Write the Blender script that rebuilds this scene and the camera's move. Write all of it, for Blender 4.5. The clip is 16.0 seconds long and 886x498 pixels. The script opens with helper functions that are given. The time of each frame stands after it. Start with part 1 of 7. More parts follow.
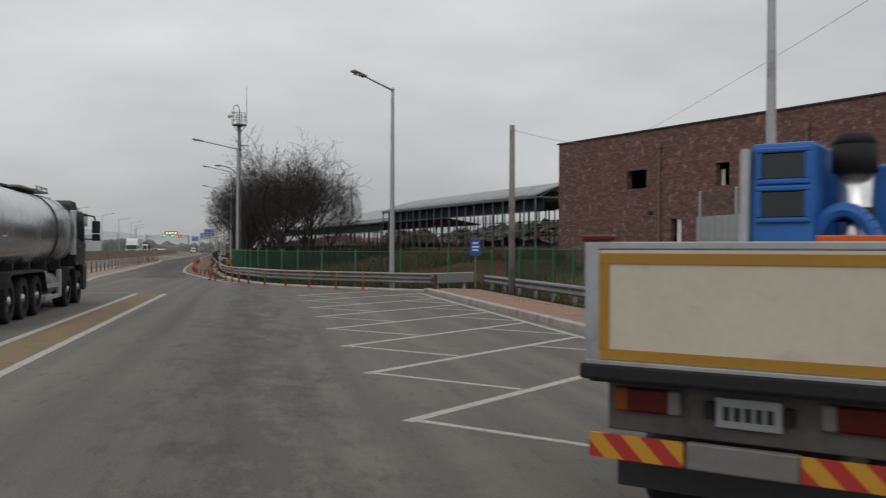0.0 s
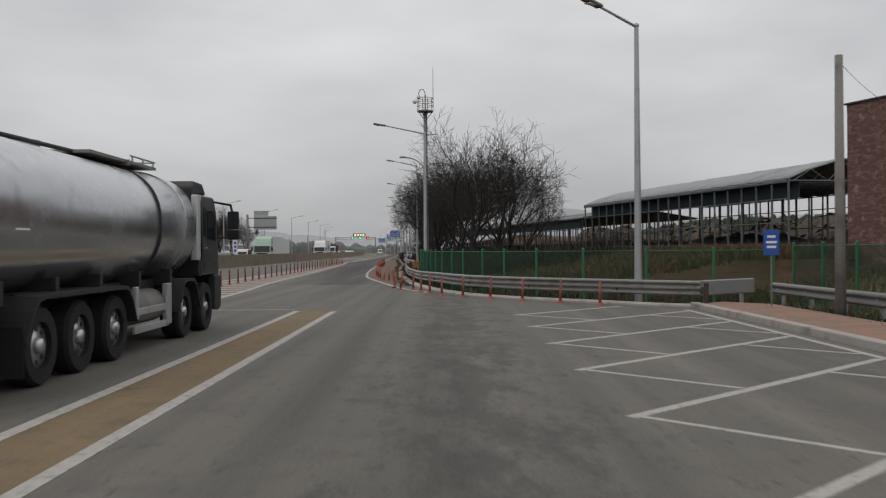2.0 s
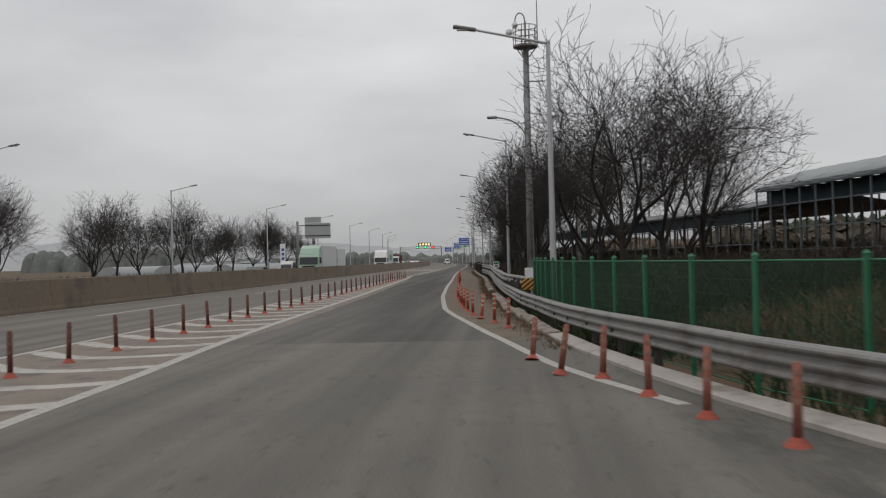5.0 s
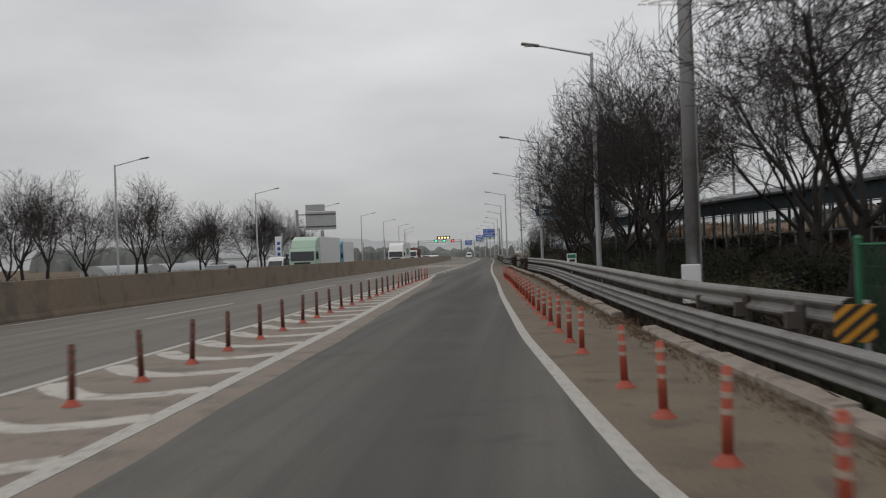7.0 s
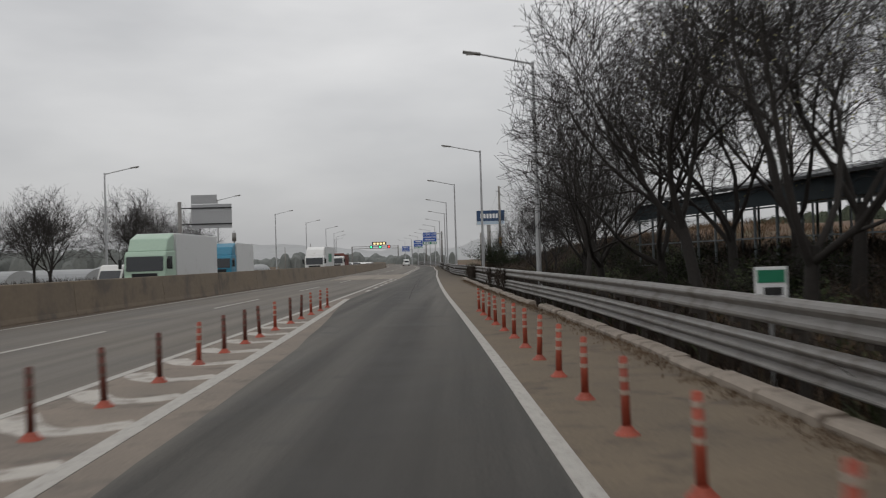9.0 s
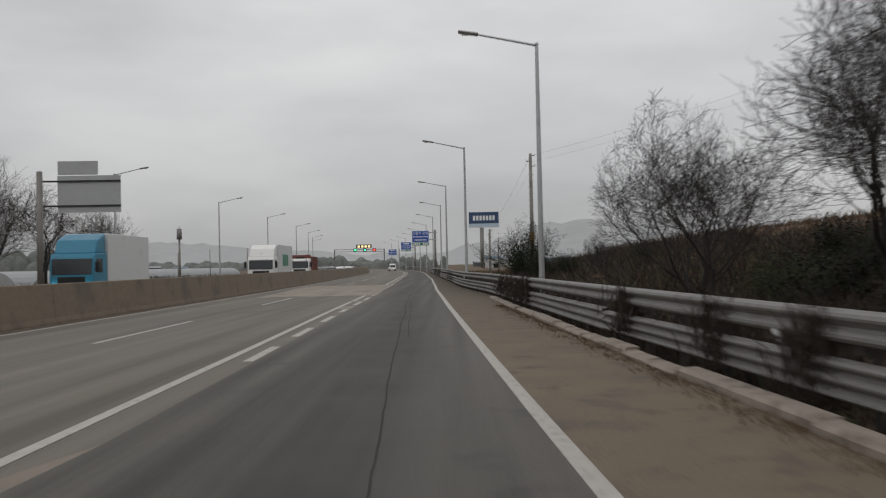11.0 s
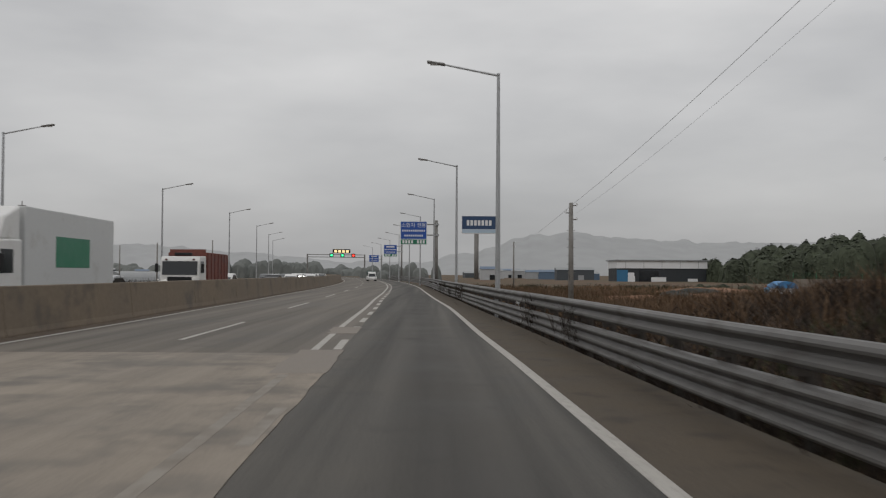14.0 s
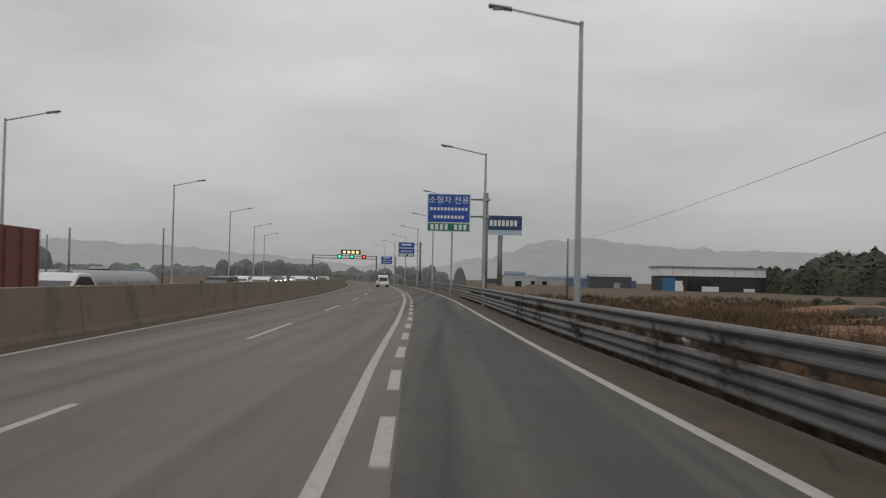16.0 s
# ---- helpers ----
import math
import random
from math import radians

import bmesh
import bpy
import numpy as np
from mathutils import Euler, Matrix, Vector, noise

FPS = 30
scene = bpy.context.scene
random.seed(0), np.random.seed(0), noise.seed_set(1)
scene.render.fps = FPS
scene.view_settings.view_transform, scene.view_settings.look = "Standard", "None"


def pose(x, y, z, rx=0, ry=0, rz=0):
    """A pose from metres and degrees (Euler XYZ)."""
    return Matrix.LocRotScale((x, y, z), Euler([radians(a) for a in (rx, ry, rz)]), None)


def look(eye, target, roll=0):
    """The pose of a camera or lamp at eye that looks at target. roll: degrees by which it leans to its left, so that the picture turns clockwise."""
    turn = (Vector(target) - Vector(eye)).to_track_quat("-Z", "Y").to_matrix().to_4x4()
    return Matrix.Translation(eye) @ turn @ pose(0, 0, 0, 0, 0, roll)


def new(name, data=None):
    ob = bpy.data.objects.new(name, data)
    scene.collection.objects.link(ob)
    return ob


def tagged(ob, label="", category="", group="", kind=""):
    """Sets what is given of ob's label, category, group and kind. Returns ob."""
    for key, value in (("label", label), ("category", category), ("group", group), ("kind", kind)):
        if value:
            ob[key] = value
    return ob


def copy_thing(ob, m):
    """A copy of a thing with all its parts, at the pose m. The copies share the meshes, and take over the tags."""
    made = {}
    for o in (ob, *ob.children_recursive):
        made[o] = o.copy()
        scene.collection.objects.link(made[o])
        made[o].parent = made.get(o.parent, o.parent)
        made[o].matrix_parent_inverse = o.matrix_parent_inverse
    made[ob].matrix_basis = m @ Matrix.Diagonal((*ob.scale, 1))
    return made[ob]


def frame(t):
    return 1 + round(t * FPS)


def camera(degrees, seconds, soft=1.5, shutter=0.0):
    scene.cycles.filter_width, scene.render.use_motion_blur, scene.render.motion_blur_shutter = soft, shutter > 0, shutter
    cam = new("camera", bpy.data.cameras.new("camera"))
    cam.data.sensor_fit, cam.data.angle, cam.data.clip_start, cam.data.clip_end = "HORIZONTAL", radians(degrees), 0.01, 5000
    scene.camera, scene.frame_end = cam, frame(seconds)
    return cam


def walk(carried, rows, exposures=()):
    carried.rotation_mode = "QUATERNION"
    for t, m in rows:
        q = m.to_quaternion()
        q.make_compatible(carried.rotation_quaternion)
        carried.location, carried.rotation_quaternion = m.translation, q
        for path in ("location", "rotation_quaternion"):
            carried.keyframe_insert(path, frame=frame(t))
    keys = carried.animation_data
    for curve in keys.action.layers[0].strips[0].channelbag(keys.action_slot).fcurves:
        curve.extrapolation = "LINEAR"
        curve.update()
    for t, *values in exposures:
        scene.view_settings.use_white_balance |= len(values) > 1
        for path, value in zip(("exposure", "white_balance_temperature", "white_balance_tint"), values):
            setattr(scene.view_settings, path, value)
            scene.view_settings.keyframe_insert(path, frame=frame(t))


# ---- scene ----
# ---- camera and its walk ----
cam = camera(51.2, 16.0, 1.2, 0.3)
# seconds, eye (x, y, z), yaw, pitch, lean
PATH = [
    (0.0, 14.983, -0.313, 1.617, -11.36, 0.03, 0.22),
    (0.5, 14.941, 1.490, 1.589, -6.62, -0.03, -0.12),
    (1.0, 14.831, 3.710, 1.588, -3.15, -0.08, -0.27),
    (1.5, 14.727, 6.564, 1.590, -1.03, -0.24, -0.29),
    (2.0, 14.597, 9.751, 1.594, -0.10, 0.04, -0.44),
    (2.5, 14.431, 13.153, 1.597, 0.49, 0.34, -0.63),
    (3.0, 14.213, 16.733, 1.599, 1.19, 0.58, -1.02),
    (3.5, 13.904, 20.431, 1.625, 1.74, 0.82, -1.33),
    (6.0, 10.814, 45.297, 1.615, 5.01, 0.42, -1.67),
    (6.5, 10.113, 51.407, 1.600, 5.20, 0.33, -1.91),
    (7.0, 9.423, 57.724, 1.567, 5.02, 0.34, -2.11),
    (7.5, 8.851, 64.595, 1.579, 4.14, 0.40, -2.26),
    (8.0, 8.400, 71.806, 1.588, 2.67, 0.45, -2.21),
    (8.5, 7.986, 79.428, 1.607, 1.80, 0.56, -2.05),
    (9.0, 7.616, 87.387, 1.616, 1.12, 0.64, -1.73),
    (9.5, 7.330, 95.553, 1.612, 0.85, 0.71, -1.59),
    (10.0, 6.900, 103.931, 1.599, 0.52, 0.75, -1.43),
    (12.5, 4.552, 149.073, 1.604, 0.23, 1.40, -0.80),
    (13.0, 4.161, 158.500, 1.612, 0.03, 1.58, -0.22),
    (13.5, 3.644, 168.074, 1.617, -0.31, 1.67, 0.32),
    (14.0, 3.205, 177.751, 1.597, -0.68, 1.54, 0.32),
    (14.5, 2.707, 187.373, 1.589, -0.53, 1.67, 0.84),
    (15.0, 2.168, 196.941, 1.597, -0.38, 1.68, 1.09),
    (15.5, 1.616, 206.623, 1.610, -0.06, 1.70, 1.09),
    (16.0, 1.023, 216.516, 1.624, 0.16, 1.82, 1.21),
]
walk(cam, [(t, pose(x, y, z, 90 + pitch, 0, yaw) @ pose(0, 0, 0, 0, 0, lean)) for t, x, y, z, yaw, pitch, lean in PATH],
     [(0.0, 0.14, 6540, 10), (10.2, 0.14, 6590, 10), (12.5, 0.0, 6610, 10), (16.0, -0.02, 6610, 10)])

# ---- world, sun, light ----
world = bpy.data.worlds.new("overcast")
scene.world = world
world.use_nodes = True
wn, wl = world.node_tree.nodes, world.node_tree.links
wn.clear()
SUN_EL, SUN_AZ = 48.0, 200.0
w_out = wn.new("ShaderNodeOutputWorld")
w_bg = wn.new("ShaderNodeBackground")
w_sky = wn.new("ShaderNodeTexSky")
w_sky.sky_type, w_sky.sun_disc = "NISHITA", False
w_sky.sun_elevation, w_sky.sun_rotation = radians(SUN_EL), radians(SUN_AZ)
w_sky.air_density, w_sky.dust_density = 1.0, 3.0
w_dim = wn.new("ShaderNodeVectorMath")
w_dim.operation = "SCALE"
w_dim.inputs["Scale"].default_value = 0.1
w_co = wn.new("ShaderNodeTexCoord")
w_map = wn.new("ShaderNodeMapping")
w_map.inputs["Scale"].default_value = (1.0, 1.0, 3.2)
w_n = wn.new("ShaderNodeTexNoise")
w_n.inputs["Scale"].default_value, w_n.inputs["Detail"].default_value, w_n.inputs["Roughness"].default_value = 2.1, 5.0, 0.5
w_cr = wn.new("ShaderNodeValToRGB")
w_cr.color_ramp.elements[0].position, w_cr.color_ramp.elements[0].color = 0.34, (0.56, 0.565, 0.575, 1)
w_cr.color_ramp.elements[1].position, w_cr.color_ramp.elements[1].color = 0.68, (0.80, 0.80, 0.80, 1)
w_sep = wn.new("ShaderNodeSeparateXYZ")
w_hr = wn.new("ShaderNodeValToRGB")
els = w_hr.color_ramp.elements
els[0].position, els[0].color = 0.0, (0.63, 0.633, 0.64, 1)
els[1].position, els[1].color = 0.45, (1.12, 1.12, 1.12, 1)
mid = els.new(0.10)
mid.color = (0.735, 0.738, 0.745, 1)
w_mul = wn.new("ShaderNodeMix")
w_mul.data_type, w_mul.blend_type = "RGBA", "MULTIPLY"
w_mul.inputs["Factor"].default_value = 1.0
w_mix = wn.new("ShaderNodeMix")
w_mix.data_type = "RGBA"
w_mix.inputs["Factor"].default_value = 0.93
wl.new(w_co.outputs["Generated"], w_map.inputs["Vector"])
wl.new(w_map.outputs["Vector"], w_n.inputs["Vector"])
wl.new(w_n.outputs["Fac"], w_cr.inputs["Fac"])
wl.new(w_co.outputs["Generated"], w_sep.inputs["Vector"])
wl.new(w_sep.outputs["Z"], w_hr.inputs["Fac"])
wl.new(w_cr.outputs["Color"], w_mul.inputs["A"])
wl.new(w_hr.outputs["Color"], w_mul.inputs["B"])
wl.new(w_sky.outputs["Color"], w_dim.inputs[0])
wl.new(w_dim.outputs["Vector"], w_mix.inputs["A"])
wl.new(w_mul.outputs["Result"], w_mix.inputs["B"])
wl.new(w_mix.outputs["Result"], w_bg.inputs["Color"])
w_bg.inputs["Strength"].default_value = 1.0
wl.new(w_bg.outputs["Background"], w_out.inputs["Surface"])

sun = new("sun", bpy.data.lights.new("sun", "SUN"))
sun.data.energy, sun.data.angle, sun.data.color = 0.25, radians(40), (1.0, 0.97, 0.93)
sun.matrix_world = look((0, 0, 60), (60 * math.sin(radians(SUN_AZ)) * -1, 60 * math.cos(radians(SUN_AZ)) * -1, 60 - 60 * math.tan(radians(SUN_EL))))
# ---- materials ----
def surf(name, col, rough=0.7, metal=0.0, fine=9.0, coarse=0.6, var=0.18, bump=0.15, dirt=None, amount=0.0, spec=0.4, alpha=1.0, rand=0.0, streak=0.0):
    """A weathered surface: fine grain, coarse blotches, optional dirt colour in patches, bump."""
    m = bpy.data.materials.new(name)
    m.use_nodes = True
    n, l = m.node_tree.nodes, m.node_tree.links
    b = n["Principled BSDF"]
    b.inputs["Metallic"].default_value = metal
    b.inputs["Specular IOR Level"].default_value = spec
    g = n.new("ShaderNodeNewGeometry")
    n1, n2 = n.new("ShaderNodeTexNoise"), n.new("ShaderNodeTexNoise")
    n1.inputs["Scale"].default_value, n1.inputs["Detail"].default_value = fine, 6.0
    n2.inputs["Scale"].default_value, n2.inputs["Detail"].default_value = coarse, 4.0
    l.new(g.outputs["Position"], n1.inputs["Vector"])
    l.new(g.outputs["Position"], n2.inputs["Vector"])
    mx = n.new("ShaderNodeMath")
    mx.operation = "ADD"
    l.new(n1.outputs["Fac"], mx.inputs[0])
    l.new(n2.outputs["Fac"], mx.inputs[1])
    src = mx.outputs[0]
    if streak:
        mp, n4, sm = n.new("ShaderNodeMapping"), n.new("ShaderNodeTexNoise"), n.new("ShaderNodeMath")
        mp.inputs["Scale"].default_value = (1.0, 0.018, 1.0)
        n4.inputs["Scale"].default_value, n4.inputs["Detail"].default_value = 1.5, 4.0
        l.new(g.outputs["Position"], mp.inputs["Vector"])
        l.new(mp.outputs["Vector"], n4.inputs["Vector"])
        sm.operation, sm.inputs[1].default_value = "MULTIPLY_ADD", streak
        l.new(n4.outputs["Fac"], sm.inputs[0])
        l.new(src, sm.inputs[2])
        of = n.new("ShaderNodeMath")
        of.operation, of.inputs[1].default_value = "SUBTRACT", streak / 2
        l.new(sm.outputs[0], of.inputs[0])
        src = of.outputs[0]
    if rand:
        oi, mr, ad = n.new("ShaderNodeObjectInfo"), n.new("ShaderNodeMath"), n.new("ShaderNodeMath")
        mr.operation, ad.operation = "MULTIPLY_ADD", "ADD"
        mr.inputs[1].default_value, mr.inputs[2].default_value = rand, -rand / 2
        l.new(oi.outputs["Random"], mr.inputs[0])
        l.new(src, ad.inputs[0])
        l.new(mr.outputs[0], ad.inputs[1])
        src = ad.outputs[0]
    r = n.new("ShaderNodeMapRange")
    r.inputs["From Min"].default_value, r.inputs["From Max"].default_value = 0.55, 1.45
    r.inputs["To Min"].default_value, r.inputs["To Max"].default_value = 1 - var, 1 + var
    l.new(src, r.inputs["Value"])
    mul = n.new("ShaderNodeVectorMath")
    mul.operation = "SCALE"
    mul.inputs[0].default_value = col
    l.new(r.outputs["Result"], mul.inputs["Scale"])
    out = mul.outputs["Vector"]
    if dirt:
        n3 = n.new("ShaderNodeTexNoise")
        n3.inputs["Scale"].default_value, n3.inputs["Detail"].default_value, n3.inputs["Roughness"].default_value = coarse * 1.7, 7.0, 0.65
        l.new(g.outputs["Position"], n3.inputs["Vector"])
        cr = n.new("ShaderNodeMapRange")
        cr.inputs["From Min"].default_value, cr.inputs["From Max"].default_value = 0.62 - amount * 0.3, 0.72 - amount * 0.2
        cr.inputs["To Max"].default_value = min(1.0, 0.4 + amount)
        l.new(n3.outputs["Fac"], cr.inputs["Value"])
        mix = n.new("ShaderNodeMix")
        mix.data_type = "RGBA"
        mix.inputs["B"].default_value = (*dirt, 1)
        l.new(cr.outputs["Result"], mix.inputs["Factor"])
        l.new(out, mix.inputs["A"])
        out = mix.outputs["Result"]
    l.new(out, b.inputs["Base Color"])
    rr = n.new("ShaderNodeMapRange")
    rr.inputs["From Min"].default_value, rr.inputs["From Max"].default_value = 0.3, 0.7
    rr.inputs["To Min"].default_value, rr.inputs["To Max"].default_value = max(0.03, rough - 0.1), min(1, rough + 0.1)
    l.new(n2.outputs["Fac"], rr.inputs["Value"])
    l.new(rr.outputs["Result"], b.inputs["Roughness"])
    if bump:
        bp = n.new("ShaderNodeBump")
        bp.inputs["Strength"].default_value, bp.inputs["Distance"].default_value = bump, 0.01
        l.new(n1.outputs["Fac"], bp.inputs["Height"])
        l.new(bp.outputs["Normal"], b.inputs["Normal"])
    if alpha < 1:
        b.inputs["Alpha"].default_value = alpha
    return m


def glow(name, col, strength):
    m = bpy.data.materials.new(name)
    m.use_nodes = True
    b = m.node_tree.nodes["Principled BSDF"]
    b.inputs["Base Color"].default_value = (*col, 1)
    b.inputs["Emission Color"].default_value = (*col, 1)
    b.inputs["Emission Strength"].default_value = strength
    return m


def stripes(name, ca, cb, width, slope=1.0, axes="XZ", rough=0.45):
    """Slanting bands of two colours, in the object's own metres."""
    m = bpy.data.materials.new(name)
    m.use_nodes = True
    n, l = m.node_tree.nodes, m.node_tree.links
    b = n["Principled BSDF"]
    b.inputs["Roughness"].default_value = rough
    tc, sp = n.new("ShaderNodeTexCoord"), n.new("ShaderNodeSeparateXYZ")
    l.new(tc.outputs["Object"], sp.inputs["Vector"])
    a = n.new("ShaderNodeMath")
    a.operation, a.inputs[1].default_value = "MULTIPLY_ADD", slope
    l.new(sp.outputs[axes[0]], a.inputs[0])
    l.new(sp.outputs[axes[1]], a.inputs[2])
    d = n.new("ShaderNodeMath")
    d.operation, d.inputs[1].default_value = "DIVIDE", width * 2
    l.new(a.outputs[0], d.inputs[0])
    f = n.new("ShaderNodeMath")
    f.operation = "FRACT"
    l.new(d.outputs[0], f.inputs[0])
    g = n.new("ShaderNodeMath")
    g.operation, g.inputs[1].default_value = "GREATER_THAN", 0.5
    l.new(f.outputs[0], g.inputs[0])
    x = n.new("ShaderNodeMix")
    x.data_type = "RGBA"
    x.inputs["A"].default_value, x.inputs["B"].default_value = (*ca, 1), (*cb, 1)
    l.new(g.outputs[0], x.inputs["Factor"])
    l.new(x.outputs["Result"], b.inputs["Base Color"])
    return m


ASPHALT = surf("asphalt_lot", (0.122, 0.113, 0.098), 0.85, fine=34, coarse=0.42, var=0.38, bump=0.5, dirt=(0.10, 0.093, 0.084), amount=0.25, streak=1.6)
ASPHALT_RAMP = surf("asphalt_ramp", (0.078, 0.072, 0.064), 0.82, fine=30, coarse=0.5, var=0.52, bump=0.5, dirt=(0.045, 0.043, 0.041), amount=0.2, streak=2.2)
ASPHALT_MAIN = surf("asphalt_main", (0.124, 0.110, 0.093), 0.8, fine=28, coarse=0.16, var=0.34, bump=0.4, streak=2.2, dirt=(0.095, 0.089, 0.083), amount=0.25)
GORE = surf("dusty_gore", (0.195, 0.163, 0.134), 0.92, fine=22, coarse=0.8, var=0.34, bump=0.4, dirt=(0.10, 0.088, 0.078), amount=0.35)
SHOULDER = surf("dusty_shoulder", (0.134, 0.105, 0.074), 0.92, fine=22, coarse=0.8, var=0.4, bump=0.4, dirt=(0.065, 0.052, 0.043), amount=0.3)
CONCRETE = surf("concrete_patch", (0.215, 0.19, 0.165), 0.85, fine=20, coarse=0.9, var=0.15, bump=0.2, dirt=(0.2, 0.18, 0.16), amount=0.2)
PAINT = surf("road_paint", (0.385, 0.368, 0.34), 0.75, fine=30, coarse=5.0, var=0.2, bump=0.15, dirt=(0.19, 0.175, 0.155), amount=0.34)
OCHRE = surf("ochre_paint", (0.172, 0.124, 0.068), 0.85, fine=24, coarse=1.1, var=0.34, bump=0.3, dirt=(0.115, 0.088, 0.058), amount=0.34, streak=1.6)
KERB_OLD = surf("old_kerb_concrete", (0.26, 0.222, 0.185), 0.9, fine=14, coarse=1.4, var=0.25, bump=0.35, dirt=(0.12, 0.095, 0.075), amount=0.45)
PATCH_WIDE = surf("resurfaced_patch", (0.24, 0.207, 0.17), 0.85, fine=24, coarse=0.35, var=0.3, bump=0.3, dirt=(0.145, 0.13, 0.113), amount=0.5, streak=1.6)
KERB = surf("kerb_concrete", (0.36, 0.33, 0.30), 0.85, fine=14, coarse=0.9, var=0.18, bump=0.25, dirt=(0.17, 0.14, 0.12), amount=0.35)
BARRIER = surf("barrier_concrete", (0.172, 0.136, 0.099), 0.85, fine=6, coarse=0.35, var=0.22, bump=0.2, dirt=(0.09, 0.078, 0.066), amount=0.35, streak=0.0)
BARRIER_TOP = surf("barrier_dust", (0.10, 0.075, 0.055), 0.95, fine=12, coarse=0.8, var=0.25, bump=0.3)
GROUND = surf("field_earth", (0.105, 0.06, 0.033), 0.95, fine=3.5, coarse=0.07, var=0.4, bump=0.8, dirt=(0.05, 0.058, 0.025), amount=0.5)
GALV = surf("galvanised_steel", (0.40, 0.41, 0.42), 0.5, metal=0.55, fine=18, coarse=0.8, var=0.16, bump=0.05, dirt=(0.22, 0.21, 0.20), amount=0.2)
RAIL = surf("weathered_rail_steel", (0.16, 0.154, 0.147), 0.55, metal=0.2, fine=16, coarse=0.9, var=0.26, bump=0.05, dirt=(0.08, 0.068, 0.058), amount=0.35)
GALV_DIM = surf("old_galvanised_steel", (0.185, 0.179, 0.17), 0.58, metal=0.15, fine=18, coarse=0.8, var=0.2, bump=0.05, dirt=(0.15, 0.13, 0.12), amount=0.3)
ORANGE = surf("orange_plastic", (0.31, 0.062, 0.036), 0.55, fine=14, coarse=2.0, var=0.2, bump=0.05, dirt=(0.22, 0.06, 0.04), amount=0.25, rand=0.5)
REFLECT = surf("white_reflective_tape", (0.37, 0.29, 0.235), 0.5, fine=20, coarse=2, var=0.15, bump=0.0, dirt=(0.3, 0.26, 0.22), amount=0.3)
TAPE_DARK = surf("worn_dark_tape", (0.12, 0.075, 0.06), 0.6, fine=20, coarse=2, var=0.2, bump=0.0)
BARK = surf("dark_bark", (0.024, 0.021, 0.019), 0.95, fine=14, coarse=1.5, var=0.3, bump=0.5)
TWIG = surf("grey_brown_twig", (0.030, 0.026, 0.025), 0.95, fine=6, coarse=0.5, var=0.3, bump=0.0)
LEAF_YOUNG = surf("young_leaf", (0.25, 0.235, 0.095), 0.7, fine=3, coarse=0.6, var=0.35, bump=0.0)
LEAF_DARK = surf("dark_leaf", (0.018, 0.023, 0.011), 0.9, fine=2, coarse=0.5, var=0.45, bump=0.0, spec=0.1)
DRY = surf("dry_grass", (0.105, 0.065, 0.037), 0.95, fine=3, coarse=0.35, var=0.4, bump=0.0)
DRY_DARK = surf("dead_brush", (0.034, 0.025, 0.019), 0.95, fine=3, coarse=0.3, var=0.4, bump=0.0)
WEED = surf("green_weeds", (0.042, 0.054, 0.021), 0.9, fine=3, coarse=0.5, var=0.4, bump=0.0)
GREEN_POST = surf("green_paint", (0.026, 0.15, 0.072), 0.5, fine=10, coarse=1, var=0.15, bump=0.03)
BLACK = surf("black_rubber", (0.013, 0.013, 0.014), 0.8, fine=30, coarse=2, var=0.25, bump=0.2)
DARK = surf("dark_chassis", (0.021, 0.022, 0.023), 0.65, fine=15, coarse=2, var=0.3, bump=0.1, dirt=(0.05, 0.045, 0.04), amount=0.15)
GLASS_DARK = surf("dark_glass", (0.012, 0.016, 0.02), 0.08, fine=2, coarse=0.5, var=0.1, bump=0.0, spec=0.6)
WHITE = surf("white_paint", (0.66, 0.66, 0.65), 0.4, fine=8, coarse=0.8, var=0.06, bump=0.02, dirt=(0.42, 0.40, 0.37), amount=0.15)
CHROME = surf("polished_metal", (0.72, 0.72, 0.73), 0.22, metal=0.9, fine=8, coarse=1, var=0.1, bump=0.0)
RED_LAMP = surf("red_lens", (0.085, 0.008, 0.007), 0.2, fine=40, coarse=4, var=0.2, bump=0.05)
AMBER = surf("amber_lens", (0.22, 0.055, 0.010), 0.2, fine=40, coarse=4, var=0.2, bump=0.05)
HAZARD = stripes("hazard_tape", (0.52, 0.25, 0.025), (0.38, 0.03, 0.02), 0.11, 1.0)
HAZARD_BLACK = stripes("chevron_board", (0.55, 0.25, 0.025), (0.02, 0.02, 0.02), 0.085, -0.8)
SIGN_BLUE = surf("blue_sign_face", (0.022, 0.085, 0.36), 0.45, fine=6, coarse=0.7, var=0.08, bump=0.0)
SIGN_GREEN = surf("green_sign_face", (0.02, 0.18, 0.10), 0.45, fine=6, coarse=0.7, var=0.08, bump=0.0)
SIGN_WHITE = surf("white_sign_face", (0.72, 0.73, 0.74), 0.45, fine=6, coarse=0.7, var=0.05, bump=0.0)
BACK_GREY = surf("sign_back_aluminium", (0.34, 0.35, 0.36), 0.5, metal=0.3, fine=10, coarse=0.8, var=0.1, bump=0.0)


